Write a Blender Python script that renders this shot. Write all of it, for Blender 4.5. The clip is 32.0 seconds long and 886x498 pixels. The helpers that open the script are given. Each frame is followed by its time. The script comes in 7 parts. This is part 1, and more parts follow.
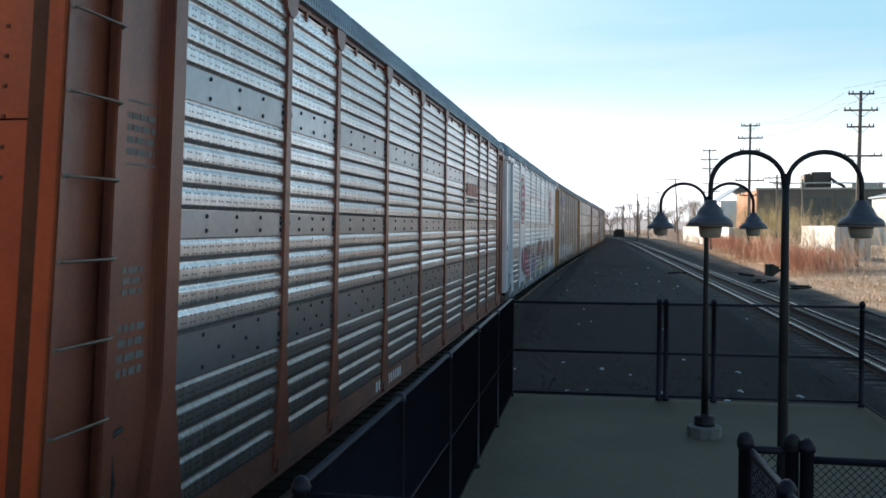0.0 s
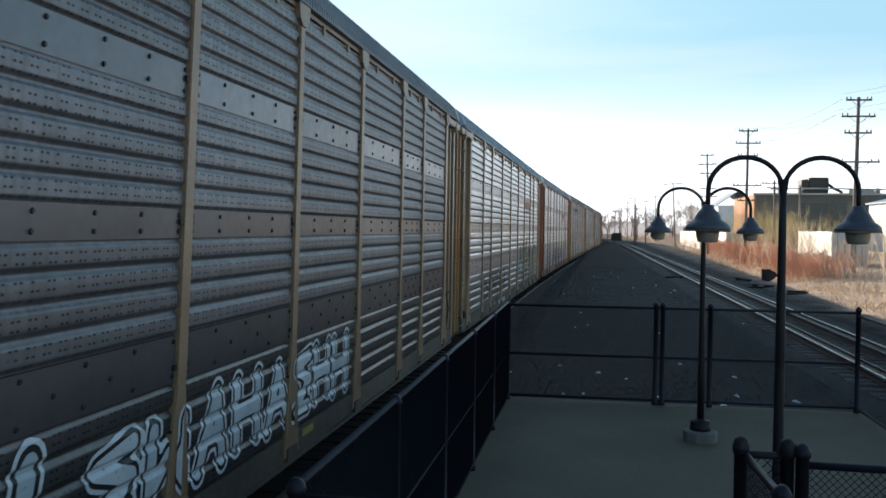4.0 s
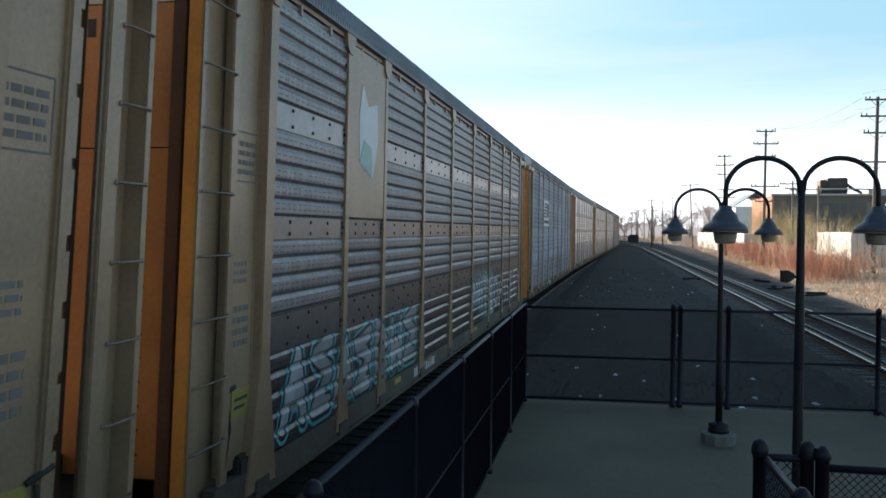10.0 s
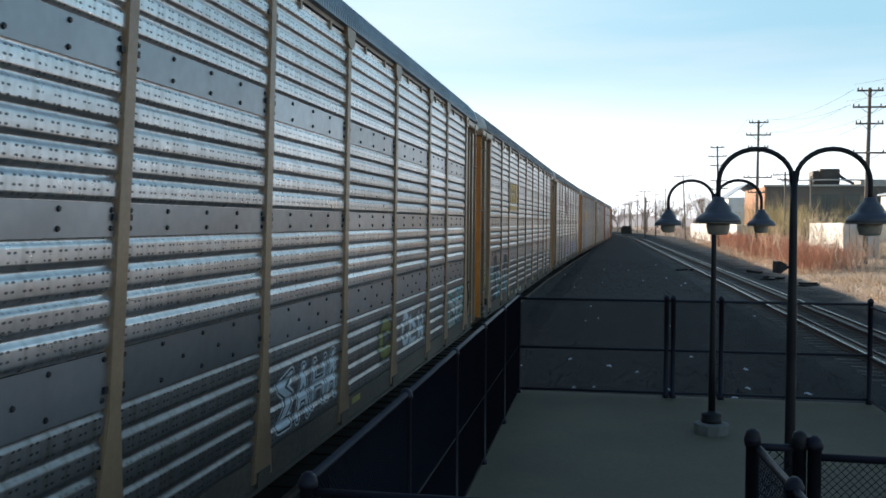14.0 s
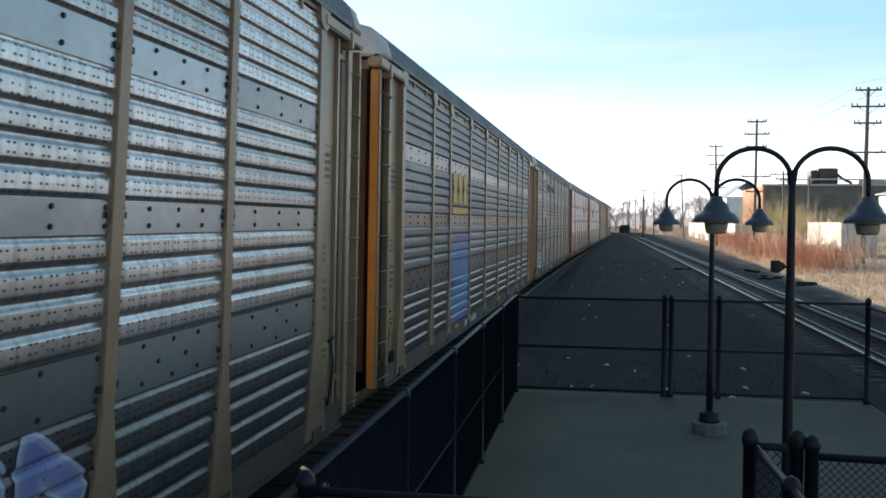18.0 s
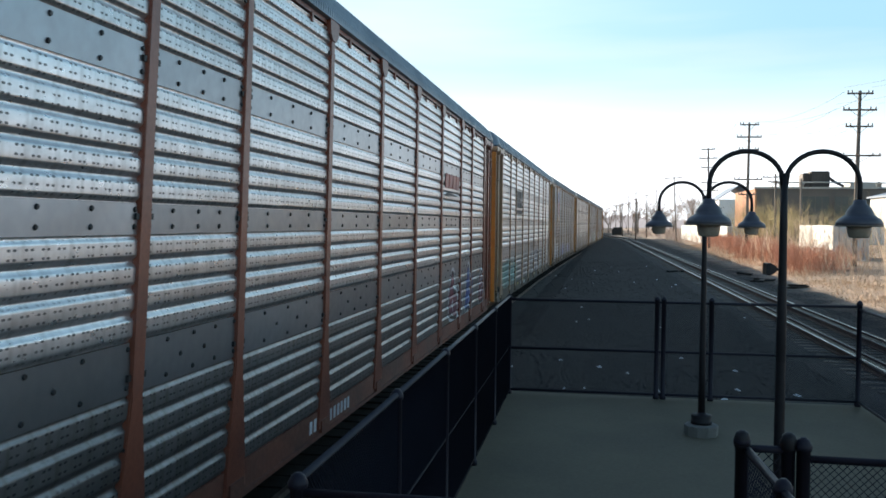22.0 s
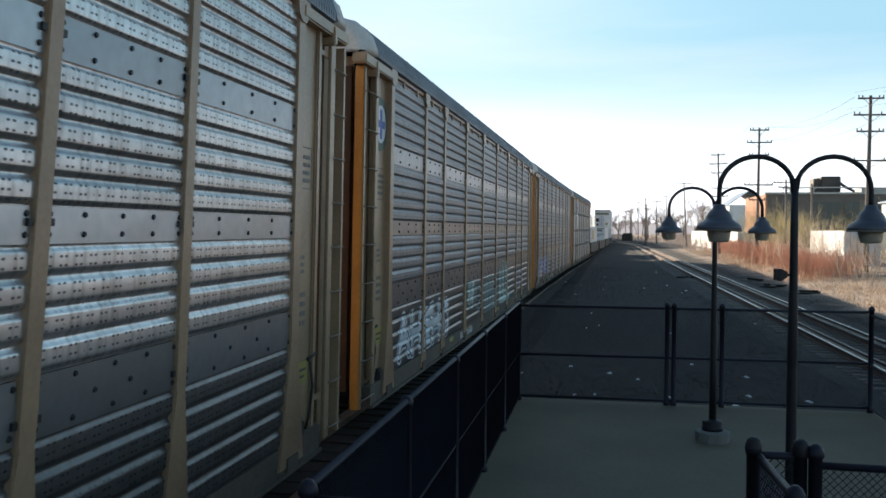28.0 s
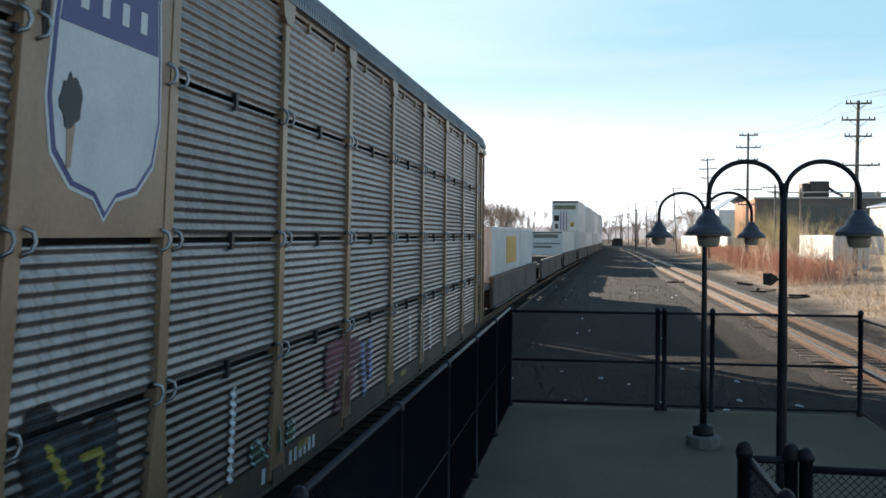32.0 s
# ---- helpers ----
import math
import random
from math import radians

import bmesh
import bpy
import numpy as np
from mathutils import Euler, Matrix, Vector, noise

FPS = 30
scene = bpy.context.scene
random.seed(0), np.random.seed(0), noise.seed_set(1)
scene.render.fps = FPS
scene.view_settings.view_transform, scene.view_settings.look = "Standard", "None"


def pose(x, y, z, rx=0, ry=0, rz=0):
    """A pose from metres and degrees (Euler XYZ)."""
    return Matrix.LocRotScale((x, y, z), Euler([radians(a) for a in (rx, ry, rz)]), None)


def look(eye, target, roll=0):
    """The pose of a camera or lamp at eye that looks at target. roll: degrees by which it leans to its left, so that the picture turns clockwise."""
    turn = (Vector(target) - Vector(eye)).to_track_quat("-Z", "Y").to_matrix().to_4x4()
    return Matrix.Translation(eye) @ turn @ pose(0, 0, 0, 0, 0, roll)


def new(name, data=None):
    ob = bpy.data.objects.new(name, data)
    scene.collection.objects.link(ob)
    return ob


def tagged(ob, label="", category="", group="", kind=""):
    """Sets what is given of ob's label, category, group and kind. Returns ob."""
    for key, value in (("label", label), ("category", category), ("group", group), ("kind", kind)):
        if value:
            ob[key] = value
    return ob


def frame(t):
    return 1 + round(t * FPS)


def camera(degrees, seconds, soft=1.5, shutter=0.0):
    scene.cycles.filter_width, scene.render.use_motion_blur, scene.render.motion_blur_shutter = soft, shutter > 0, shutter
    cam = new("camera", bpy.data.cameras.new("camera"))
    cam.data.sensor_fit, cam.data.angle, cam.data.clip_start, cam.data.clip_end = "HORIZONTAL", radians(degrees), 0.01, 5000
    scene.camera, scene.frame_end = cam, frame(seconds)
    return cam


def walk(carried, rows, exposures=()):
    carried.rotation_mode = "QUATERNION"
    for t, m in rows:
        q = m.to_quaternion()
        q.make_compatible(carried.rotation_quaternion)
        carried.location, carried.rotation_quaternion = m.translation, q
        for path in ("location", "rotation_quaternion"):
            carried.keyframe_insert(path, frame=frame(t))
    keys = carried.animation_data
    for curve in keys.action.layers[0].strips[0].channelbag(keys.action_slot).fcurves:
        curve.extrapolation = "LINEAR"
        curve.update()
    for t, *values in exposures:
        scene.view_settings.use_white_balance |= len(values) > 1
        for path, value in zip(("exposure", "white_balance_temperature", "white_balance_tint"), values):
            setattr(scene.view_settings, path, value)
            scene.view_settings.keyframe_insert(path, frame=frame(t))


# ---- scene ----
cam = camera(52.5, 32.0, soft=1.6, shutter=0.7)
scene.cycles.rolling_shutter_type, scene.cycles.rolling_shutter_duration = "TOP", 0.04

# seconds, pitch, roll, yaw of a hand-held camera on the raised stair landing
EYE = (0.0, 0.0, 2.8)
PATH = [
    (0.0, -1.50, -0.17, 10.31), (0.5, -1.68, -0.60, 10.33), (1.0, -1.48, -0.93, 10.24), (1.5, -1.63, -0.53, 10.00),
    (2.0, -1.55, -0.29, 9.63), (2.5, -1.36, -0.52, 9.47), (3.0, -1.28, -0.50, 9.48), (3.5, -1.36, -0.42, 9.76),
    (5.5, -1.05, -1.59, 11.21), (6.0, -0.79, -1.28, 11.37), (6.5, -0.60, -1.40, 11.26), (7.0, -0.81, -1.21, 11.41),
    (7.5, -0.85, -1.10, 11.39), (8.0, -0.92, -1.04, 11.23), (8.5, -0.87, -1.03, 11.08), (9.0, -1.12, -0.97, 11.08),
    (9.5, -1.23, -0.66, 11.15), (10.0, -1.21, -0.43, 11.18), (10.5, -1.25, -0.91, 11.45), (11.0, -1.20, -0.89, 11.25),
    (11.5, -1.23, -0.95, 10.98), (12.0, -1.28, -0.69, 10.65), (12.5, -1.20, -0.74, 10.65), (13.0, -1.09, -1.00, 10.65),
    (13.5, -0.93, -0.50, 10.75), (14.0, -1.72, -0.24, 10.76), (14.5, -2.18, -0.14, 10.69), (15.0, -2.29, -0.19, 10.60),
    (15.5, -2.23, -0.12, 10.47), (17.5, -1.88, -0.35, 10.65), (18.0, -1.81, -0.38, 10.65), (18.5, -1.72, -0.25, 10.76),
    (19.0, -1.78, -0.19, 10.82), (19.5, -1.86, -0.42, 10.65), (20.0, -1.77, -0.63, 10.55), (20.5, -1.68, -0.44, 10.46),
    (21.0, -1.76, -0.25, 10.27), (21.5, -1.86, -0.18, 10.14), (22.0, -1.69, -0.54, 10.21), (22.5, -1.43, -0.41, 10.22),
    (23.0, -1.38, -0.49, 10.25), (23.5, -1.33, -0.37, 10.44), (24.0, -1.29, -0.40, 10.53), (24.5, -1.15, -0.57, 10.51),
    (25.0, -1.16, -0.62, 10.46), (25.5, -1.19, -0.79, 10.54), (27.5, -1.25, -0.48, 10.84), (28.0, -1.29, -0.39, 10.81),
    (28.5, -1.27, -0.35, 10.81), (29.0, -1.18, -0.42, 10.75), (29.5, -1.22, -0.49, 10.84), (30.0, -1.26, -0.56, 10.76),
    (30.5, -1.28, -0.60, 10.65), (31.0, -1.21, -0.72, 10.55), (31.5, -1.02, -0.72, 10.37), (32.0, -0.92, -0.19, 10.21),
]
walk(cam, [(t, pose(*EYE, 90 + p, r, w)) for t, p, r, w in PATH], exposures=[(0.0, 1.25), (11.0, 1.25), (14.0, 1.16), (17.5, 1.32), (21.0, 1.36), (24.0, 1.25), (32.0, 1.22)])

# ---------------------------------------------------------------- light
SUN_DIR = Vector((-0.635, 0.72, 0.292)).normalized()   # towards the sun: ahead and to the left, low
elev = math.asin(SUN_DIR.z)
world = bpy.data.worlds.new("sky")
scene.world = world
world.use_nodes = True
wn, wl = world.node_tree.nodes, world.node_tree.links
wn.clear()
w_out = wn.new("ShaderNodeOutputWorld")
w_bg = wn.new("ShaderNodeBackground")
w_sky = wn.new("ShaderNodeTexSky")
w_sky.sky_type = "NISHITA"
w_sky.sun_disc = False
w_sky.sun_elevation = elev
w_sky.sun_rotation = math.atan2(SUN_DIR.x, SUN_DIR.y)
w_sky.air_density, w_sky.dust_density, w_sky.ozone_density = 1.2, 0.3, 3.0
w_bg.inputs["Strength"].default_value = 0.0416
# thin high cloud in long bands
w_tc = wn.new("ShaderNodeTexCoord")
w_sep = wn.new("ShaderNodeSeparateXYZ")
wl.new(w_tc.outputs["Generated"], w_sep.inputs["Vector"])
w_map = wn.new("ShaderNodeMapping")
w_map.inputs["Scale"].default_value = (1.1, 1.1, 9.0)
w_map.inputs["Rotation"].default_value = (0.0, radians(7), 0.0)
w_noise = wn.new("ShaderNodeTexNoise")
w_noise.inputs["Scale"].default_value = 1.6
w_noise.inputs["Detail"].default_value = 5.0
w_ramp = wn.new("ShaderNodeValToRGB")
w_ramp.color_ramp.elements[0].position, w_ramp.color_ramp.elements[0].color = 0.42, (0, 0, 0, 1)
w_ramp.color_ramp.elements[1].position, w_ramp.color_ramp.elements[1].color = 0.75, (0.45, 0.45, 0.45, 1)
w_mix = wn.new("ShaderNodeMix")
w_mix.data_type = "RGBA"
w_mix.inputs["B"].default_value = (10.0, 10.6, 11.2, 1)
wl.new(w_tc.outputs["Generated"], w_map.inputs["Vector"])
wl.new(w_map.outputs["Vector"], w_noise.inputs["Vector"])
wl.new(w_noise.outputs["Fac"], w_ramp.inputs["Fac"])
# the cloud lies low; overhead the sky is clear
w_lo = wn.new("ShaderNodeMapRange")
w_lo.inputs["From Min"].default_value, w_lo.inputs["From Max"].default_value = 0.5, 0.25
wl.new(w_sep.outputs["Z"], w_lo.inputs["Value"])
w_mul = wn.new("ShaderNodeMath")
w_mul.operation = "MULTIPLY"
wl.new(w_ramp.outputs["Color"], w_mul.inputs[0])
wl.new(w_lo.outputs["Result"], w_mul.inputs[1])
wl.new(w_mul.outputs[0], w_mix.inputs["Factor"])
w_tint = wn.new("ShaderNodeMix")
w_tint.data_type, w_tint.blend_type = "RGBA", "MULTIPLY"
w_tint.inputs["Factor"].default_value = 1.0
w_tint.inputs["B"].default_value = (1.16, 1.36, 1.38, 1)
wl.new(w_sky.outputs["Color"], w_tint.inputs["A"])
# thin veil that brightens the lower half of the sky to a pale cyan
w_vf = wn.new("ShaderNodeMapRange")
w_vf.interpolation_type = "SMOOTHSTEP"
w_vf.inputs["From Min"].default_value, w_vf.inputs["From Max"].default_value = 0.70, 0.30
w_vf.inputs["To Min"].default_value, w_vf.inputs["To Max"].default_value = 0.0, 0.88
wl.new(w_sep.outputs["Z"], w_vf.inputs["Value"])
w_veil = wn.new("ShaderNodeMix")
w_veil.data_type = "RGBA"
w_veil.inputs["B"].default_value = (4.8, 8.2, 10.2, 1)
wl.new(w_vf.outputs["Result"], w_veil.inputs["Factor"])
wl.new(w_tint.outputs["Result"], w_veil.inputs["A"])
wl.new(w_veil.outputs["Result"], w_mix.inputs["A"])
# pale haze that thickens towards the horizon
w_hz = wn.new("ShaderNodeMapRange")
w_hz.interpolation_type = "SMOOTHSTEP"
w_hz.inputs["From Min"].default_value, w_hz.inputs["From Max"].default_value = 0.19, 0.0
w_hz.inputs["To Min"].default_value, w_hz.inputs["To Max"].default_value = 0.0, 0.85
wl.new(w_sep.outputs["Z"], w_hz.inputs["Value"])
w_mix2 = wn.new("ShaderNodeMix")
w_mix2.data_type = "RGBA"
w_mix2.inputs["B"].default_value = (18.5, 19.0, 19.8, 1)
w_dot = wn.new("ShaderNodeVectorMath")
w_dot.operation = "DOT_PRODUCT"
w_dot.inputs[1].default_value = Vector((SUN_DIR.x, SUN_DIR.y, 0)).normalized()
wl.new(w_tc.outputs["Generated"], w_dot.inputs[0])
w_side = wn.new("ShaderNodeMapRange")
w_side.interpolation_type = "SMOOTHSTEP"
w_side.inputs["From Min"].default_value, w_side.inputs["From Max"].default_value = -0.6, 0.5
w_side.inputs["To Min"].default_value, w_side.inputs["To Max"].default_value = 0.2, 1.0
wl.new(w_dot.outputs["Value"], w_side.inputs["Value"])
w_hs = wn.new("ShaderNodeMath")
w_hs.operation = "MULTIPLY"
wl.new(w_hz.outputs["Result"], w_hs.inputs[0])
wl.new(w_side.outputs["Result"], w_hs.inputs[1])
w_glow = wn.new("ShaderNodeMapRange")
w_glow.interpolation_type = "SMOOTHSTEP"
w_glow.inputs["From Min"].default_value, w_glow.inputs["From Max"].default_value = 0.55, 1.0
w_glow.inputs["To Max"].default_value = 0.22
wl.new(w_dot.outputs["Value"], w_glow.inputs["Value"])
w_gs = wn.new("ShaderNodeMath")
w_gs.operation, w_gs.use_clamp = "ADD", True
wl.new(w_hs.outputs[0], w_gs.inputs[0])
wl.new(w_glow.outputs["Result"], w_gs.inputs[1])
wl.new(w_gs.outputs[0], w_mix2.inputs["Factor"])
wl.new(w_mix.outputs["Result"], w_mix2.inputs["A"])
wl.new(w_mix2.outputs["Result"], w_bg.inputs["Color"])
wl.new(w_bg.outputs["Background"], w_out.inputs["Surface"])
sun = new("sun", bpy.data.lights.new("sun", "SUN"))
sun.data.energy, sun.data.angle, sun.data.color = 5.0, radians(0.5), (1.0, 0.86, 0.68)
sun.matrix_world = look(SUN_DIR * 60, (0, 0, 0))


# ---------------------------------------------------------------- materials
def rgba(c):
    return (*c, 1.0)


def mat(name, c1, c2=None, rough=0.6, metal=0.0, scale=3.0, fine=40.0, bump=0.15, dist=0.01, spread=0.0, stretch=(1, 1, 1), spec=0.5):
    """A surface whose colour wanders between c1 and c2 at a coarse and a fine scale, with matching gloss and relief."""
    m = bpy.data.materials.new(name)
    m.use_nodes = True
    n, l = m.node_tree.nodes, m.node_tree.links
    b = n["Principled BSDF"]
    c2 = c2 or tuple(v * 0.75 for v in c1)
    tc = n.new("ShaderNodeTexCoord")
    mp = n.new("ShaderNodeMapping")
    mp.inputs["Scale"].default_value = stretch
    l.new(tc.outputs["Object"], mp.inputs["Vector"])
    big, small = n.new("ShaderNodeTexNoise"), n.new("ShaderNodeTexNoise")
    for q, s in ((big, scale), (small, fine)):
        q.inputs["Scale"].default_value = s
        q.inputs["Detail"].default_value = 4.0
        l.new(mp.outputs["Vector"], q.inputs["Vector"])
    add = n.new("ShaderNodeMath")
    add.operation = "MULTIPLY_ADD"
    add.inputs[1].default_value = 0.45
    l.new(small.outputs["Fac"], add.inputs[0])
    l.new(big.outputs["Fac"], add.inputs[2])
    ramp = n.new("ShaderNodeMapRange")
    ramp.inputs["From Min"].default_value, ramp.inputs["From Max"].default_value = 0.5, 0.95
    l.new(add.outputs[0], ramp.inputs["Value"])
    mix = n.new("ShaderNodeMix")
    mix.data_type = "RGBA"
    mix.inputs["A"].default_value, mix.inputs["B"].default_value = rgba(c1), rgba(c2)
    l.new(ramp.outputs["Result"], mix.inputs["Factor"])
    out = mix.outputs["Result"]
    if spread:
        info = n.new("ShaderNodeObjectInfo")
        hsv = n.new("ShaderNodeHueSaturation")
        mr = n.new("ShaderNodeMapRange")
        mr.inputs["To Min"].default_value, mr.inputs["To Max"].default_value = 1 - spread, 1 + spread
        l.new(info.outputs["Random"], mr.inputs["Value"])
        l.new(mr.outputs["Result"], hsv.inputs["Value"])
        l.new(out, hsv.inputs["Color"])
        out = hsv.outputs["Color"]
    l.new(out, b.inputs["Base Color"])
    b.inputs["Metallic"].default_value = metal
    b.inputs["Specular IOR Level"].default_value = spec
    rr = n.new("ShaderNodeMapRange")
    rr.inputs["To Min"].default_value, rr.inputs["To Max"].default_value = max(rough - 0.1, 0.02), min(rough + 0.12, 1.0)
    l.new(small.outputs["Fac"], rr.inputs["Value"])
    l.new(rr.outputs["Result"], b.inputs["Roughness"])
    if bump:
        bp = n.new("ShaderNodeBump")
        bp.inputs["Strength"].default_value, bp.inputs["Distance"].default_value = bump, dist
        l.new(small.outputs["Fac"], bp.inputs["Height"])
        l.new(bp.outputs["Normal"], b.inputs["Normal"])
    return m


def panel_mat(name, c1, c2, metal, rough, dirt):
    """Perforated galvanised side sheet: clusters of punched holes, dull patches, rusty streaks."""
    m = mat(name, c1, c2, rough=rough, metal=metal, scale=1.3, fine=18.0, bump=0.03, spread=0.20, stretch=(1, 0.45, 1.0))
    n, l = m.node_tree.nodes, m.node_tree.links
    b = n["Principled BSDF"]
    base = b.inputs["Base Color"].links[0].from_socket
    tc = n.new("ShaderNodeTexCoord")
    sep = n.new("ShaderNodeSeparateXYZ")
    l.new(tc.outputs["Object"], sep.inputs["Vector"])

    def mth(op, a, bb=None, c=None):
        q = n.new("ShaderNodeMath")
        q.operation = op
        for i, v in enumerate((a, bb, c)):
            if v is None:
                continue
            if isinstance(v, (int, float)):
                q.inputs[i].default_value = v
            else:
                l.new(v, q.inputs[i])
        return q.outputs[0]
    y, z = sep.outputs["Y"], sep.outputs["Z"]
    fy = mth("SUBTRACT", mth("FRACT", mth("MULTIPLY", y, 1 / 0.058)), 0.5)
    fz = mth("SUBTRACT", mth("FRACT", mth("MULTIPLY", z, 1 / 0.060)), 0.5)
    dd = mth("ADD", mth("POWER", mth("MULTIPLY", fy, 0.72), 2.0), mth("POWER", mth("MULTIPLY", fz, 1.5), 2.0))
    hole = mth("LESS_THAN", dd, 0.056)
    # holes come in groups of columns with gaps between
    cell = mth("FRACT", mth("MULTIPLY", y, 1 / 0.174))
    group = mth("LESS_THAN", cell, 0.667)
    zcell = mth("FRACT", mth("MULTIPLY", z, 1 / 0.24))
    zgroup = mth("LESS_THAN", zcell, 0.99)
    wear = n.new("ShaderNodeTexNoise")
    wear.inputs["Scale"].default_value = 7.0
    l.new(tc.outputs["Object"], wear.inputs["Vector"])
    keep = mth("GREATER_THAN", wear.outputs["Fac"], 0.36)
    att = n.new("ShaderNodeAttribute")
    att.attribute_name = "punched"
    fac = mth("MULTIPLY", 0.78, mth("MULTIPLY", mth("MULTIPLY", hole, group), mth("MULTIPLY", mth("MULTIPLY", zgroup, keep), att.outputs["Fac"])))
    # streaks of grime running down
    stn = n.new("ShaderNodeTexNoise")
    stm = n.new("ShaderNodeMapping")
    stm.inputs["Scale"].default_value = (1, 9, 0.8)
    l.new(tc.outputs["Object"], stm.inputs["Vector"])
    l.new(stm.outputs["Vector"], stn.inputs["Vector"])
    stn.inputs["Scale"].default_value = 1.5
    stn.inputs["Detail"].default_value = 6.0
    strk = n.new("ShaderNodeMapRange")
    strk.inputs["From Min"].default_value, strk.inputs["From Max"].default_value = 0.48, 0.72
    strk.inputs["To Max"].default_value = dirt
    l.new(stn.outputs["Fac"], strk.inputs["Value"])
    m1 = n.new("ShaderNodeMix")
    m1.data_type = "RGBA"
    m1.inputs["B"].default_value = (0.10, 0.085, 0.07, 1)
    l.new(strk.outputs["Result"], m1.inputs["Factor"])
    l.new(base, m1.inputs["A"])
    m2 = n.new("ShaderNodeMix")
    m2.data_type = "RGBA"
    m2.inputs["B"].default_value = (0.008, 0.009, 0.011, 1)
    l.new(fac, m2.inputs["Factor"])
    l.new(m1.outputs["Result"], m2.inputs["A"])
    l.new(m2.outputs["Result"], b.inputs["Base Color"])
    l.new(mth("MULTIPLY", mth("SUBTRACT", 1.0, fac), metal), b.inputs["Metallic"])
    l.new(mth("MULTIPLY", mth("SUBTRACT", 1.0, fac), 0.5), b.inputs["Specular IOR Level"])
    return m


M = {}
M["galv_bright"] = panel_mat("galvanised_bright", (0.74, 0.735, 0.755), (0.50, 0.495, 0.51), 0.84, 0.30, 0.35)
M["galv"] = panel_mat("galvanised", (0.61, 0.595, 0.60), (0.40, 0.388, 0.39), 0.84, 0.31, 0.5)
M["galv_dull"] = panel_mat("galvanised_dull", (0.212, 0.213, 0.232), (0.145, 0.144, 0.158), 0.55, 0.44, 0.5)
M["galv_brown"] = panel_mat("galvanised_brown", (0.30, 0.285, 0.288), (0.185, 0.174, 0.174), 0.7, 0.42, 0.6)
M["galv_blue"] = panel_mat("galvanised_blue", (0.31, 0.375, 0.47), (0.215, 0.265, 0.345), 0.35, 0.6, 0.4)
M["galv_white"] = panel_mat("galvanised_white", (0.90, 0.93, 0.95), (0.70, 0.73, 0.76), 0.65, 0.40, 0.25)
# lowest sheets: shade near the ground put into darker zinc, with heavier grime streaks
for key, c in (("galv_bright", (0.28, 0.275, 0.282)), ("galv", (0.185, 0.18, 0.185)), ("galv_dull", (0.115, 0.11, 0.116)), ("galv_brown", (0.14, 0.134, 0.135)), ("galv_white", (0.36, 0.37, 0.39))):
    M[key + "_low"] = panel_mat(key + "_shaded", c, tuple(v * 0.62 for v in c), 0.70, 0.36, 0.7)
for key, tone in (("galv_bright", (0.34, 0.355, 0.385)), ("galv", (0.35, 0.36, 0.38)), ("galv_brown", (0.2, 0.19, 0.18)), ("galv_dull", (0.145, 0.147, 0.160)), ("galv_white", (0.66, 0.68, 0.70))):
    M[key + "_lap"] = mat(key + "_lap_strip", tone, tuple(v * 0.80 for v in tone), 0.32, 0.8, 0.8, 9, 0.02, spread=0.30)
M["galv_blue_lap"] = M["galv_blue"]
# darker blue copy holds the shade low on the car
M["galv_blue_low"] = panel_mat("galvanised_blue_shaded", (0.215, 0.260, 0.325), (0.145, 0.178, 0.232), 0.35, 0.6, 0.5)
M["brown"] = mat("oxide_brown_paint", (0.26, 0.075, 0.04), (0.15, 0.05, 0.035), 0.38, 0.0, 1.2, 22, 0.1)
M["rust"] = mat("orange_red_paint", (0.42, 0.10, 0.035), (0.26, 0.07, 0.03), 0.38, 0.0, 1.2, 22, 0.1)
M["tan"] = mat("faded_tan_paint", (0.36, 0.228, 0.138), (0.235, 0.146, 0.090), 0.38, 0.0, 1.2, 22, 0.1)
M["tan_end"] = mat("pale_tan_end_paint", (0.37, 0.25, 0.150), (0.235, 0.158, 0.100), 0.38, 0.0, 1.2, 22, 0.1)
M["yellow"] = mat("ochre_yellow_paint", (0.44, 0.21, 0.062), (0.28, 0.135, 0.05), 0.38, 0.0, 1.2, 22, 0.1)
M["grey_white"] = mat("pale_grey_paint", (0.72, 0.75, 0.80), (0.55, 0.58, 0.63), 0.3, 0.0, 0.8, 22, 0.05)
M["cream"] = mat("chalky_roof_cap", (0.62, 0.60, 0.57), (0.42, 0.40, 0.38), 0.6, 0.0, 2, 20, 0.1)
M["roof"] = mat("weathered_roof_steel", (0.23, 0.30, 0.36), (0.14, 0.185, 0.23), 0.45, 0.4, 0.6, 12, 0.1)
M["roof_grey"] = mat("grey_roof_steel", (0.19, 0.21, 0.24), (0.12, 0.132, 0.15), 0.5, 0.3, 0.6, 12, 0.1)
M["sill_tan"] = mat("grimy_tan_sill", (0.11, 0.085, 0.06), (0.05, 0.042, 0.036), 0.75, 0.0, 1.0, 14, 0.3)
M["sill_pale"] = mat("grimy_pale_sill", (0.20, 0.21, 0.23), (0.09, 0.095, 0.105), 0.7, 0.0, 1.0, 14, 0.3)
M["sill_brown"] = mat("grimy_brown_sill", (0.19, 0.062, 0.038), (0.095, 0.042, 0.031), 0.6, 0.0, 1.0, 14, 0.3)
M["grime"] = mat("oily_undercarriage", (0.045, 0.04, 0.036), (0.02, 0.018, 0.016), 0.8, 0.1, 3, 30, 0.3)
M["dark_gap"] = mat("dark_interior", (0.03, 0.03, 0.032), (0.015, 0.015, 0.016), 0.9)
M["flange_gold"] = mat("bright_ochre_flange", (0.66, 0.28, 0.055), (0.45, 0.185, 0.04), 0.42, 0.0, 1.2, 22, 0.1)
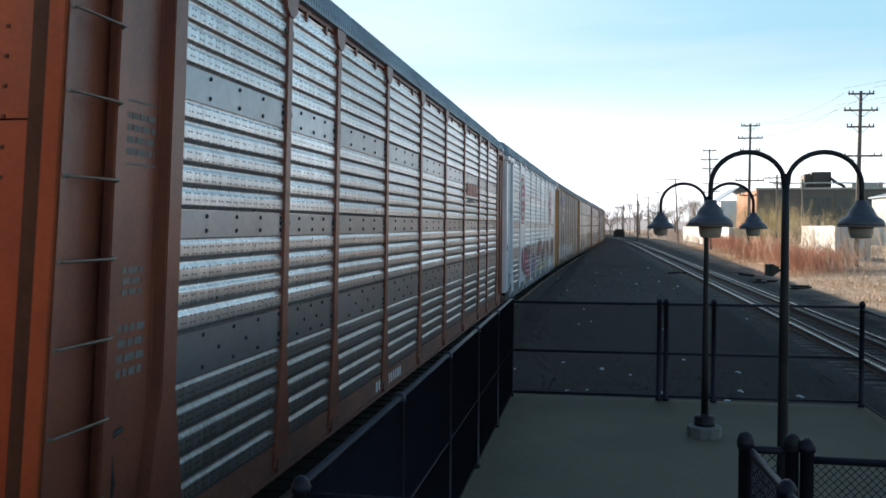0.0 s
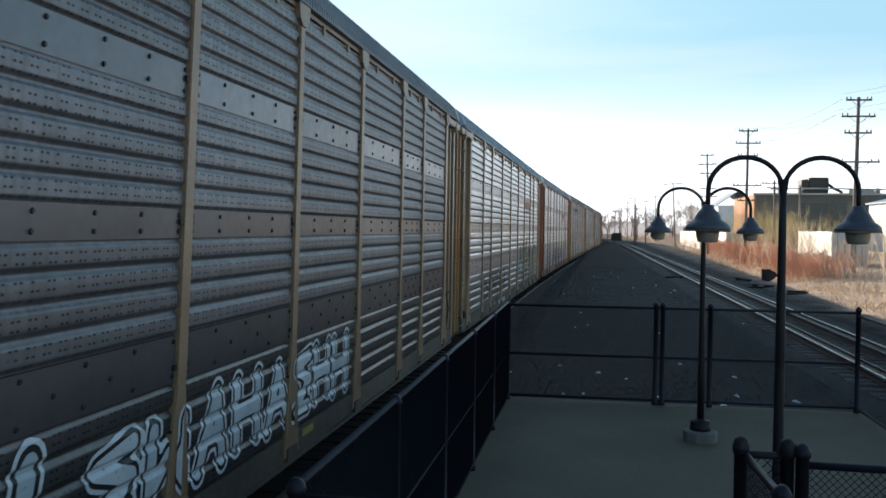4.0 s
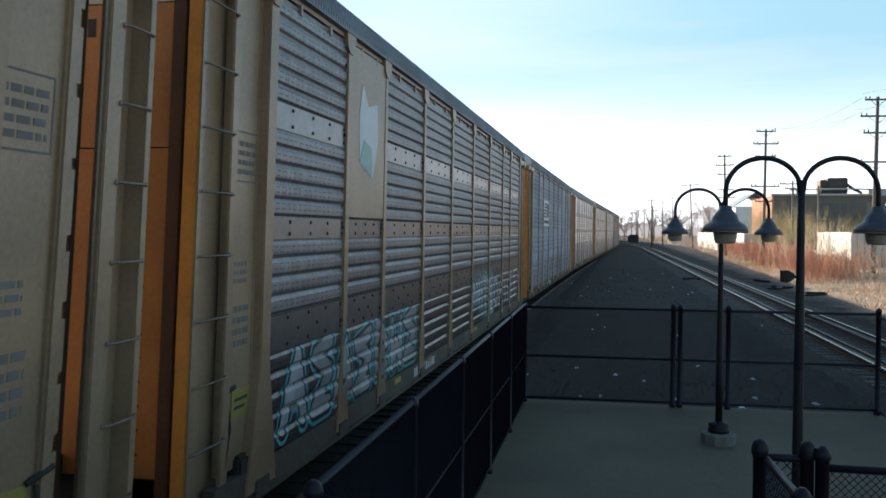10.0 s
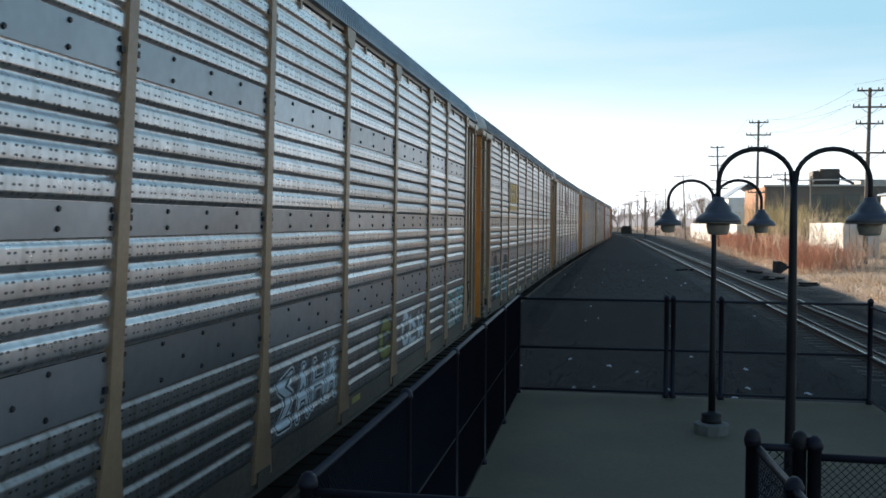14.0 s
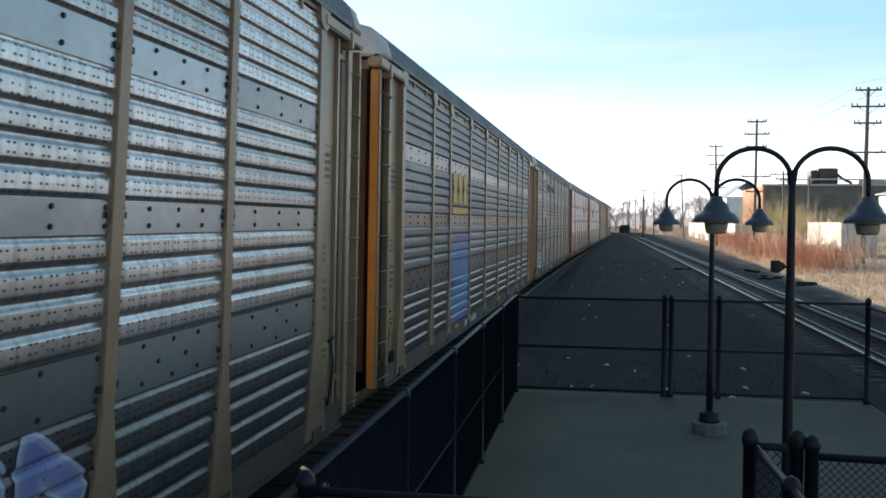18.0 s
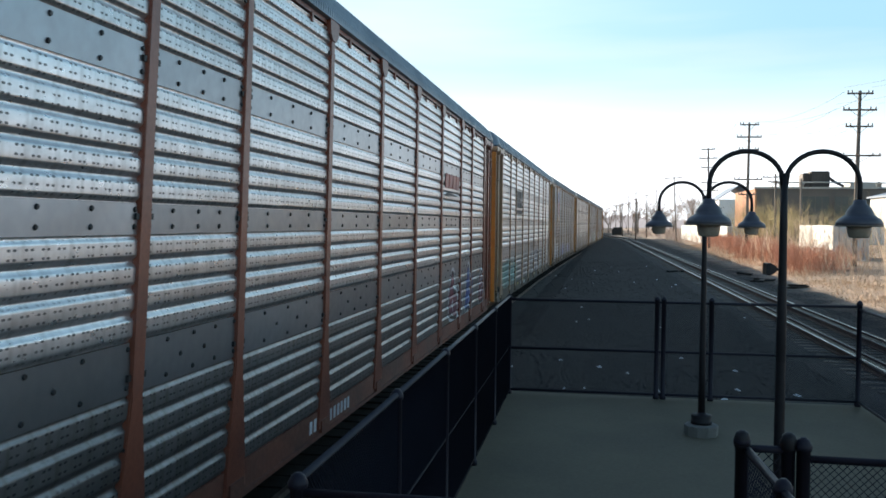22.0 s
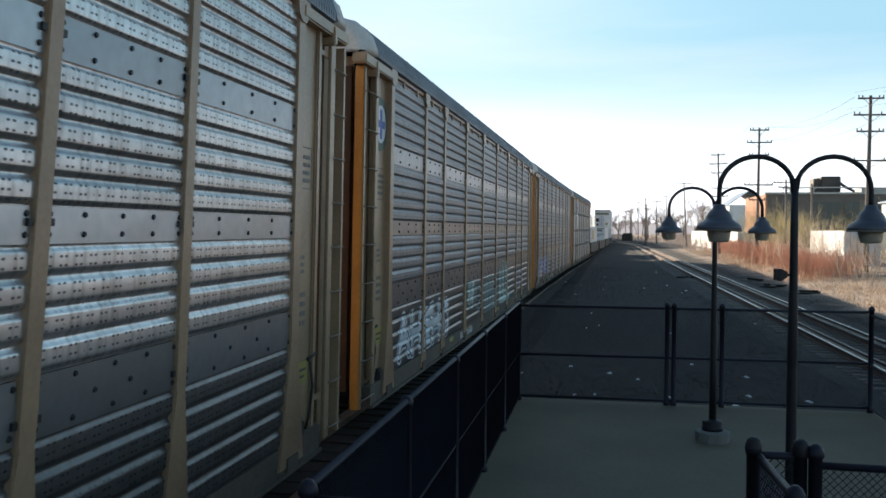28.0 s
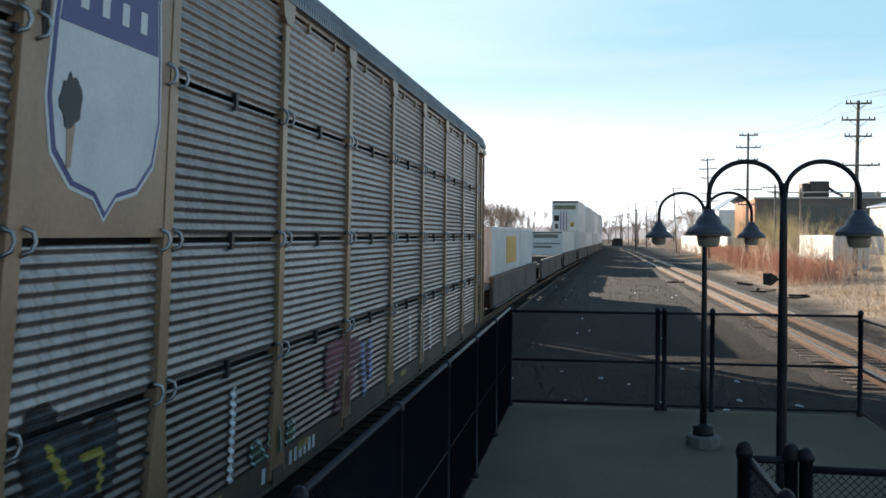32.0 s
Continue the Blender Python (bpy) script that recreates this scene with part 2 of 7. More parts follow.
M["flange_red"] = mat("bright_red_flange", (0.44, 0.105, 0.036), (0.31, 0.075, 0.03), 0.42, 0.0, 1.2, 22, 0.1)
# dark brown puts the shade between door and ladder into the colour
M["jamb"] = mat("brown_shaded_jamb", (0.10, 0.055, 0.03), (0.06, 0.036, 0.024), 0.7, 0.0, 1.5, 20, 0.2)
M["bolt"] = mat("dark_bolt", (0.05, 0.05, 0.055), (0.02, 0.02, 0.02), 0.5, 0.6)
M["rung"] = mat("worn_rung_steel", (0.24, 0.19, 0.15), (0.13, 0.10, 0.08), 0.5, 0.3)
M["steel"] = mat("polished_rail_steel", (0.50, 0.47, 0.43), (0.30, 0.27, 0.24), 0.30, 1.0, 4, 60, 0.05)
M["guard_top"] = mat("dull_guard_rail", (0.26, 0.21, 0.17), (0.15, 0.11, 0.09), 0.5, 0.6, 4, 60, 0.1)
# near-black for rotten ties; on the west track it holds the train's shade
M["shaded_rotten_tie"] = mat("shaded_rotten_dark_tie", (0.020, 0.015, 0.012), (0.010, 0.008, 0.007), 0.9, 0, 3, 30, 0.3)
M["rail_side"] = mat("rusty_rail_web", (0.16, 0.09, 0.06), (0.09, 0.05, 0.035), 0.85)
M["tie"] = mat("weathered_tie", (0.22, 0.18, 0.145), (0.10, 0.082, 0.07), 0.9, 0, 2, 30, 0.4, 0.02, 0.25, (1, 6, 1))
M["black"] = mat("black_paint", (0.013, 0.0115, 0.014), (0.019, 0.017, 0.020), 0.5, 0.0, 3, 40, 0.1, spec=0.25)
M["fence_blue"] = mat("dark_vinyl_coating", (0.017, 0.0155, 0.025), (0.023, 0.021, 0.032), 0.5, 0.0, 3, 50, 0.1, spec=0.2)
M["worn_rail"] = mat("worn_glossy_rail", (0.020, 0.020, 0.030), (0.030, 0.030, 0.042), 0.55, 0.0, 3, 40, 0.1)
M["navy_mesh"] = mat("navy_vinyl_mesh", (0.013, 0.014, 0.026), (0.018, 0.019, 0.033), 0.5, 0.0, 3, 50, 0.1, spec=0.3)
M["concrete"] = mat("smooth_platform_concrete", (0.155, 0.128, 0.083), (0.115, 0.097, 0.065), 0.85, 0.0, 0.7, 30, 0.15)
M["concrete_base"] = mat("cast_concrete", (0.22, 0.215, 0.195), (0.145, 0.14, 0.13), 0.9, 0.0, 3, 40, 0.3)
M["glass"] = mat("frosted_lamp_glass", (0.36, 0.31, 0.25), (0.28, 0.24, 0.20), 0.25, 0.0, 5, 40, 0.0)
M["lamp_top"] = mat("slate_lamp_enamel", (0.060, 0.060, 0.078), (0.085, 0.084, 0.102), 0.42, 0.0, 3, 30, 0.05)
M["wood_pole"] = mat("weathered_pole_wood", (0.23, 0.19, 0.16), (0.12, 0.10, 0.09), 0.9, 0, 2, 20, 0.4, 0.02, 0.1, (1, 1, 0.15))
M["wire"] = mat("black_cable", (0.03, 0.03, 0.03), None, 0.7)

# ---------------------------------------------------------------- helpers for geometry
def box(bm, x0, x1, y0, y1, z0, z1, mi=0):
    vs = [bm.verts.new(p) for p in ((x0, y0, z0), (x1, y0, z0), (x1, y1, z0), (x0, y1, z0), (x0, y0, z1), (x1, y0, z1), (x1, y1, z1), (x0, y1, z1))]
    for f in ((3, 2, 1, 0), (4, 5, 6, 7), (0, 1, 5, 4), (1, 2, 6, 5), (2, 3, 7, 6), (3, 0, 4, 7)):
        bm.faces.new([vs[i] for i in f]).material_index = mi
    return bm


def tube(bm, pts, rad, seg=10, mi=0, cap=True):
    """A round bar along pts; rad is a number or one a point."""
    pts = [Vector(p) for p in pts]
    rads = [rad] * len(pts) if isinstance(rad, (int, float)) else rad
    rings = []
    side = None
    for i, p in enumerate(pts):
        d = (pts[min(i + 1, len(pts) - 1)] - pts[max(i - 1, 0)]).normalized()
        if side is None:
            side = d.cross(Vector((0, 0, 1)) if abs(d.z) < 0.9 else Vector((0, 1, 0))).normalized()
        side = (side - d * side.dot(d)).normalized()
        up = d.cross(side)
        rings.append([bm.verts.new(p + (side * math.cos(a) + up * math.sin(a)) * rads[i]) for a in (2 * math.pi * k / seg for k in range(seg))])
    for a, b in zip(rings, rings[1:]):
        for k in range(seg):
            f = bm.faces.new((a[k], a[(k + 1) % seg], b[(k + 1) % seg], b[k]))
            f.material_index, f.smooth = mi, True
    if cap:
        bm.faces.new(rings[0][::-1]).material_index = mi
        bm.faces.new(rings[-1]).material_index = mi
    return bm


def lathe(bm, prof, x=0, y=0, seg=24, mi=0):
    """A turned shape from (radius, height) pairs."""
    rings = [[bm.verts.new((x + r * math.cos(2 * math.pi * k / seg), y + r * math.sin(2 * math.pi * k / seg), z)) for k in range(seg)] for r, z in prof]
    for a, b in zip(rings, rings[1:]):
        for k in range(seg):
            f = bm.faces.new((a[k], a[(k + 1) % seg], b[(k + 1) % seg], b[k]))
            f.material_index, f.smooth = mi, True
    bm.faces.new(rings[0][::-1]).material_index = mi
    bm.faces.new(rings[-1]).material_index = mi
    return bm


def mesh_of(name, bm, *materials):
    me = bpy.data.meshes.new(name)
    bmesh.ops.recalc_face_normals(bm, faces=bm.faces)
    bm.to_mesh(me)
    bm.free()
    for m in materials:
        me.materials.append(m)
    return me


def raw_mesh(name, verts, faces, *materials):
    me = bpy.data.meshes.new(name)
    me.from_pydata(verts, [], faces)
    for m in materials:
        me.materials.append(m)
    me.update()
    return me


def part(name, bm, material, parent, label="", at=None):
    me = bm if isinstance(bm, bpy.types.Mesh) else mesh_of(name, bm, *(material if isinstance(material, (list, tuple)) else (material,)))
    ob = new(name, me)
    ob.parent = parent
    if at is not None:
        ob.matrix_basis = at
    if label:
        tagged(ob, label)
    return ob


def thing(name, label, category, group="", kind="", at=None):
    ob = tagged(new(name), label, category, group, kind)
    if at is not None:
        ob.matrix_basis = at
    return ob


def solo(name, bm, material, label, category="", group="", kind="", at=None):
    ob = new(name, bm if isinstance(bm, bpy.types.Mesh) else mesh_of(name, bm, *(material if isinstance(material, (list, tuple)) else (material,))))
    tagged(ob, label, category, group, kind)
    if at is not None:
        ob.matrix_basis = at
    return ob


# ---------------------------------------------------------------- lines of the tracks
def train_x(s):
    """Centre of the train's track at s metres ahead: straight past the platform, a bend to the right, then away to the left."""
    w = min(max(s - 20, 0), 70)
    x = -5.21 + 0.0273 * (w * w / 140.0) + 0.0273 * max(s - 90, 0) + 0.0059 * min(max(20 - s, 0), 40)
    v = max(s - 165, 0)
    k = min(v, 120)
    return x - k * k / 1400.0 - max(v - 120, 0) * 0.1714


def train_pose(s):
    a = math.atan((train_x(s + 1) - train_x(s - 1)) / 2)
    return pose(train_x(s), s, 0, 0, 0, -math.degrees(a))


def right_x(s):
    v = max(s - 150, 0)
    return 6.38 - 0.012 * s - v * v / 1500.0


GROUND = -0.22
SINK = -0.30               # the train's own rails lie lower than the other track


def ground_z(x, y):
    z = GROUND
    if x < -1.9:
        z -= min((-1.9 - x) * 0.35, 0.32)
    if x > 9.5:
        z += min((x - 9.5) * 0.06, 0.5)
    return z


def stone_ground():
    m = bpy.data.materials.new("ballast_and_earth")
    m.use_nodes = True
    n, l = m.node_tree.nodes, m.node_tree.links
    b = n["Principled BSDF"]
    tc = n.new("ShaderNodeTexCoord")
    sep = n.new("ShaderNodeSeparateXYZ")
    l.new(tc.outputs["Object"], sep.inputs["Vector"])
    vor = n.new("ShaderNodeTexVoronoi")
    vor.inputs["Scale"].default_value = 26.0
    l.new(tc.outputs["Object"], vor.inputs["Vector"])
    big = n.new("ShaderNodeTexNoise")
    big.inputs["Scale"].default_value, big.inputs["Detail"].default_value = 0.35, 6.0
    l.new(tc.outputs["Object"], big.inputs["Vector"])
    fine = n.new("ShaderNodeTexNoise")
    fine.inputs["Scale"].default_value, fine.inputs["Detail"].default_value = 9.0, 4.0
    l.new(tc.outputs["Object"], fine.inputs["Vector"])
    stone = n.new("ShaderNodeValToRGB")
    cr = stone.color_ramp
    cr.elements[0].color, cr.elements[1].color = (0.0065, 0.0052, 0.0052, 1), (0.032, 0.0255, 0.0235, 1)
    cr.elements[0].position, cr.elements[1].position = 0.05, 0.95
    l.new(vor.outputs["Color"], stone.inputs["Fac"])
    dirt = n.new("ShaderNodeMix")
    dirt.data_type = "RGBA"
    dirt.inputs["A"].default_value, dirt.inputs["B"].default_value = (0.275, 0.205, 0.158, 1), (0.385, 0.295, 0.228, 1)
    l.new(fine.outputs["Fac"], dirt.inputs["Factor"])
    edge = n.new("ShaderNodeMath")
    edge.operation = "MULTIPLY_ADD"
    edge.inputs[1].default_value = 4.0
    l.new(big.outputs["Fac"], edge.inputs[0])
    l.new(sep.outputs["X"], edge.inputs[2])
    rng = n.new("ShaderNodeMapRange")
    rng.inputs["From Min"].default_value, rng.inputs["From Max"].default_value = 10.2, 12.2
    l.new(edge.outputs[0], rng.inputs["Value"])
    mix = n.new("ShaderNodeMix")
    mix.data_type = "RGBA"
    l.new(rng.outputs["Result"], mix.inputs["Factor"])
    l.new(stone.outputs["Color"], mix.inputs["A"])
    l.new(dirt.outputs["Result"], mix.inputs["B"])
    l.new(mix.outputs["Result"], b.inputs["Base Color"])
    b.inputs["Roughness"].default_value = 0.92
    bp = n.new("ShaderNodeBump")
    bp.inputs["Strength"].default_value, bp.inputs["Distance"].default_value = 0.7, 0.04
    l.new(vor.outputs["Distance"], bp.inputs["Height"])
    l.new(bp.outputs["Normal"], b.inputs["Normal"])
    return m


def build_ground():
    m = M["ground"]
    xs = [-2500, -900, -300, -120, -60, -40, -30, -22, -16, -12] + [-10 + 1.0 * i for i in range(41)] + [34, 40, 50, 70, 120, 300, 900, 2500]
    ys = [-600, -200, -80, -40, -20] + [-10 + 2.0 * i for i in range(76)] + [150, 165, 180, 200, 230, 270, 330, 450, 700, 1200, 2000, 3000]
    verts = []
    for y in ys:
        for x in xs:
            j = 0.03 * noise.noise((x * 0.9, y * 0.7, 0)) + (0.10 * noise.noise((x * 0.25, y * 0.2, 3)) if x > 9 else 0)
            verts.append((x, y, ground_z(x, y) + j))
    w = len(xs)
    faces = [(j * w + i, j * w + i + 1, (j + 1) * w + i + 1, (j + 1) * w + i) for j in range(len(ys) - 1) for i in range(w - 1)]
    solo("ground", raw_mesh("ground", verts, faces, m), None, "dark crushed stone ballast with brown earth beside the tracks", kind="structure")


def build_track(name, fx, y0, y1, near, label, tie_m, bed_m, guard=False, dz=0.0):
    tr = thing(name, label, kind="structure", category="track", at=pose(0, 0, dz))
    for side, low in ((-0.7525, 0.0), (0.7525, 0.0)) + (((-0.42, 0.012), (0.42, 0.012)) if guard else ()):
        bm = bmesh.new()
        prof = [(-0.07, -0.155, 1), (-0.07, -0.14, 1), (-0.012, -0.12, 1), (-0.012, -0.04, 1), (-0.037, -0.03, 1), (-0.037, -0.003, 0), (-0.03, 0, 0), (0.03, 0, 0), (0.037, -0.003, 0), (0.037, -0.03, 1), (0.012, -0.04, 1), (0.012, -0.12, 1), (0.07, -0.14, 1), (0.07, -0.155, 1)]
        ys = [y0 + (y1 - y0) * i / 120 for i in range(121)]
        rows = [[bm.verts.new((fx(y) + side + px, y, pz - low)) for px, pz, _ in prof] for y in ys]
        for a, b in zip(rows, rows[1:]):
            for k in range(len(prof) - 1):
                bm.faces.new((a[k], a[k + 1], b[k + 1], b[k])).material_index = 0 if prof[k][1] > -0.01 and prof[k + 1][1] > -0.01 else 1
        part("guard_rail" if low else "rail", bm, [M["guard_top"] if low else M["steel"], M["rail_side"]], tr)
    if guard:                        # timber flangeway fillers between rail and guard rail
        for s in (-1, 1):
            vs, fs = [], []
            for i in range(121):
                y = y0 + (y1 - y0) * i / 120
                vs += [(fx(y) + s * 0.70, y, -0.055), (fx(y) + s * 0.475, y, -0.055)]
                if i:
                    k = i * 2
                    fs.append((k - 2, k - 1, k + 1, k) if s < 0 else (k - 1, k - 2, k, k + 1))
            part("filler_timber", raw_mesh("filler_timber", vs, fs, M["filler"]), None, tr, "dusty worn flangeway timber")
    # shouldered stone bed, heaped almost level with the ties
    prof = [(-2.35, -0.30), (-1.55, -0.185), (-0.85, -0.175), (-0.6, -0.20), (0.6, -0.20), (0.85, -0.175), (1.55, -0.185), (2.35, -0.30)]
    vs, fs = [], []
    rn = random.Random(6)
    ys = [y0 + (y1 - y0) * (i / 500) for i in range(501)]
    for y in ys:
        vs += [(fx(y) + px + rn.uniform(-0.05, 0.05), y, pz + rn.uniform(-0.012, 0.012)) for px, pz in prof]
    for j in range(500):
        fs += [(j * 8 + i, j * 8 + i + 1, j * 8 + i + 9, j * 8 + i + 8) for i in range(7)]
    part("ballast_bed", raw_mesh("ballast_bed", vs, fs, bed_m), None, tr)
    tie = bmesh.new()
    box(tie, -1.3, 1.3, -0.11, 0.11, -0.30, -0.155)
    bmesh.ops.bevel(tie, geom=list(tie.edges), offset=0.012, segments=1, affect="EDGES")
    tie = mesh_of("tie", tie, tie_m)
    y = y0
    while y < near:
        part("tie", tie, None, tr, at=pose(fx(y) + random.uniform(-0.04, 0.04), y, random.uniform(-0.012, 0.006), 0, 0, random.uniform(-1, 1)))
        y += 0.53
    vs, fs = [], []
    while y < y1:
        k = len(vs)
        x = fx(y)
        vs += [(x + a, y + b, c) for c in (-0.3, -0.16) for a, b in ((-1.3, -0.11), (1.3, -0.11), (1.3, 0.11), (-1.3, 0.11))]
        fs += [(k + 4, k + 5, k + 6, k + 7), (k, k + 1, k + 5, k + 4), (k + 1, k + 2, k + 6, k + 5), (k + 2, k + 3, k + 7, k + 6), (k + 3, k, k + 4, k + 7)]
        y += 0.53
    tagged(part("far_ties", raw_mesh("far_ties", vs, fs, tie_m), None, tr), kind="stuff")


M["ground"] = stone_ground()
M["filler"] = mat("dusty_flangeway_timber", (0.34, 0.26, 0.18), (0.20, 0.15, 0.11), 0.9, 0, 2, 30, 0.4, 0.02, 0.0, (1, 0.2, 1))
M["bed"] = mat("dusty_track_stone", (0.060, 0.049, 0.042), (0.026, 0.021, 0.019), 0.95, 0.0, 1.5, 26, 0.6, 0.03)
build_ground()
build_track("track_east", right_x, -12, 330, 95, "shiny steel rails on weathered ties in ballast", M["tie"], M["bed"], guard=True)
# shade beneath the train is put into the ties and bed
build_track("track_west", train_x, -60, 330, 40, "rails beneath the freight train on dark ties", M["shaded_rotten_tie"], M["shaded_rotten_tie"], dz=SINK)

vs, fs = [], []
for i in range(161):             # an added strip stands in for the sky-lit ballast edge at the tie ends
    y = -20 + i * 1.7
    x, z = train_x(y) + 1.42 + 0.04 * noise.noise((y * 0.11, 0, 5)), SINK - 0.11
    vs += [(x - 0.035, y, z - 0.09), (x - 0.035, y, z), (x + 0.035, y, z), (x + 0.035, y, z - 0.09)]
    if i:
        k = i * 4
        fs += [(k - 4 + q, k - 3 + q, k + 1 + q, k + q) for q in range(3)]
solo("spare_rail", raw_mesh("spare_rail", vs, fs, M["guard_top"]), None, "added pale strip for the sky-lit ballast edge along the tie ends", "rail")

# ---------------------------------------------------------------- freight train
CAR = 28.6                 # coupled length of one auto carrier
EDGES = [-12.0, -9.25, -7.25, -4.35, -1.45, 1.45, 4.35, 7.25, 9.25, 12.0]   # posts along the side
COLS = len(EDGES) - 1
XP = 1.50                  # plane of the side sheets
SHEETS = [(0.33, 1.44, 1.85, 5), (1.85, 2.68, 2.93, 4), (2.93, 3.90, 4.20, 5), (4.20, 5.34, 5.36, 6)]   # foot, end of ribs, top, ribs


def advance(t):
    """How far the train has come after t seconds."""
    return 17.1269 * t + 0.010195 * t * (t - 32)


def rib_profile(z0, z1, z2, ribs, depth=0.030):
    """(height, relief, punched) up one sheet: ribs from z0 to z1, then a plain lap to z2."""
    p = (z1 - z0) / ribs
    out = [(z0, 0.0, 0)]
    for i in range(ribs):
        a = z0 + i * p
        out += [(a + p * 0.06, 0.0, 0), (a + p * 0.16, depth * 0.72, 0.6), (a + p * 0.22, depth * 0.96, 1), (a + p * 0.28, depth * 0.985, 1), (a + p * 0.50, depth, 1), (a + p * 0.72, depth * 0.985, 1), (a + p * 0.78, depth * 0.96, 1), (a + p * 0.84, depth * 0.72, 0.6), (a + p * 0.94, 0.0, 0)]
    out += [(z1 + 0.004, 0.022, 0), (z2 - 0.002, 0.022, 0)]
    return out


PROFILES = [rib_profile(*s) for s in SHEETS]
FINE = [(0.30, 1.48), (1.53, 2.72), (2.77, 4.10), (4.15, 5.36)]


def fine_profile(z0, z1):
    k = round((z1 - z0) / 0.092)
    p = (z1 - z0) / k
    out = [(z0, 0.0, 0)]
    for i in range(k):
        a = z0 + i * p
        out += [(a + p * 0.1, 0.0, 0), (a + p * 0.45, 0.0, 0), (a + p * 0.6, 0.022, 0), (a + p * 0.9, 0.022, 0)]
    return out + [(z1, 0.0, 0)]


FINE_PROFILES = [fine_profile(*s) for s in FINE]
cache = {}


def cached(key, build):
    if key not in cache:
        cache[key] = build()
    return cache[key]


def sheet_mesh(prof, width, material, bolts, seed, lap):
    rnd = random.Random(seed)
    ys = [0, width * 0.12, width * 0.3, width * 0.5, width * 0.7, width * 0.88, width]
    z0 = prof[0][0]
    dent = {}
    for i in range(len(ys)):
        for j in range(len(prof)):
            dent[i, j] = rnd.uniform(-0.0012, 0.0012) if 0 < i < len(ys) - 1 else 0.0
    verts, punched = [], []
    for i, y in enumerate(ys):
        for j, (z, off, pu) in enumerate(prof):
            cut = 0.055 * ((i == 0) - (i == len(ys) - 1)) if bolts and j == len(prof) - 1 else 0.0      # clipped corners of the lap
            verts.append((off + dent[i, j], y + cut, z - z0))
            punched.append(float(pu) if 0 < i < len(ys) - 1 else float(pu))
    w = len(prof)
    faces, mi = [], []
    for i in range(len(ys) - 1):
        for j in range(w - 1):
            faces.append((i * w + j, (i + 1) * w + j, (i + 1) * w + j + 1, i * w + j + 1))
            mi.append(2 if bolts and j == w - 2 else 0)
    if bolts:
        zb0, zb1 = prof[-2][0] - z0, prof[-1][0] - z0
        spots = [(width * q, z) for q in (0.03, 0.24, 0.5, 0.74, 0.97) for z in (zb0 + 0.06, zb1 - 0.05)]
        if zb1 - zb0 > 0.35:
            spots += [(width * q, (zb0 + zb1) / 2) for q in (0.37, 0.62)]
        for y, z in spots:
            k = len(verts)
            r = 0.024
            ring = [(math.cos(a) * r, math.sin(a) * r) for a in (math.pi / 4 * q for q in range(8))]
            verts += [(0.020, y + a, z + b) for a, b in ring] + [(0.036, y + a * 0.7, z + b * 0.7) for a, b in ring]
            punched += [0.0] * 16
            faces.append(tuple(range(k + 8, k + 16)))
            mi.append(1)
            for q in range(8):
                faces.append((k + q, k + (q + 1) % 8, k + 8 + (q + 1) % 8, k + 8 + q))
                mi.append(1)
    me = raw_mesh("side_panel", verts, faces, material, M["bolt"], lap)
    me.polygons.foreach_set("material_index", mi)
    me.polygons.foreach_set("use_smooth", [q == 0 for q in mi])
    att = me.attributes.new("punched", "FLOAT", "POINT")
    att.data.foreach_set("value", punched)
    return me


def post_mesh(material, foot, wide):
    bm = bmesh.new()
    h = 0.083 * wide
    for x0, x1, pts in ((1.44, 1.556, [(0.10, h * (2.3 + foot)), (0.60, h * (1.9 + foot * 0.45)), (1.40, h * 1.05), (1.52, h), (5.30, h * 0.95)]),):
        rows = [[bm.verts.new(p) for p in ((x0, -w, z), (x1, -w, z), (x1, w, z), (x0, w, z))] for z, w in pts]
        for a, b in zip(rows, rows[1:]):
            for k in range(4):
                bm.faces.new((a[k], a[(k + 1) % 4], b[(k + 1) % 4], b[k]))
        bm.faces.new(rows[0][::-1])
        bm.faces.new(rows[-1])
    bmesh.ops.bevel(bm, geom=[e for e in bm.edges if abs(e.verts[0].co.z - e.verts[1].co.z) > 0.05], offset=0.012, segments=2, affect="EDGES")
    for z in (1.0, 1.55, 2.8, 4.05, 5.0) if wide < 1.2 else ():
        for s in (-1, 1):
            box(bm, 1.50, 1.545, s * (h + 0.03) - 0.022, s * (h + 0.03) + 0.022, z, z + 0.05, 1)
    return mesh_of("post", bm, material, M["bolt"])


def cap_mesh(material):
    bm = bmesh.new()
    rows = [[bm.verts.new(p) for p in ((1.42, -w, z), (1.575, -w, z), (1.575, w, z), (1.42, w, z))] for z, w in ((5.20, 0.07), (5.28, 0.17), (5.44, 0.20), (5.47, 0.19))]
    for a, b in zip(rows, rows[1:]):
        for k in range(4):
            bm.faces.new((a[k], a[(k + 1) % 4], b[(k + 1) % 4], b[k]))
    bm.faces.new(rows[0][::-1])
    bm.faces.new(rows[-1])
    return mesh_of("post_cap", bm, material)


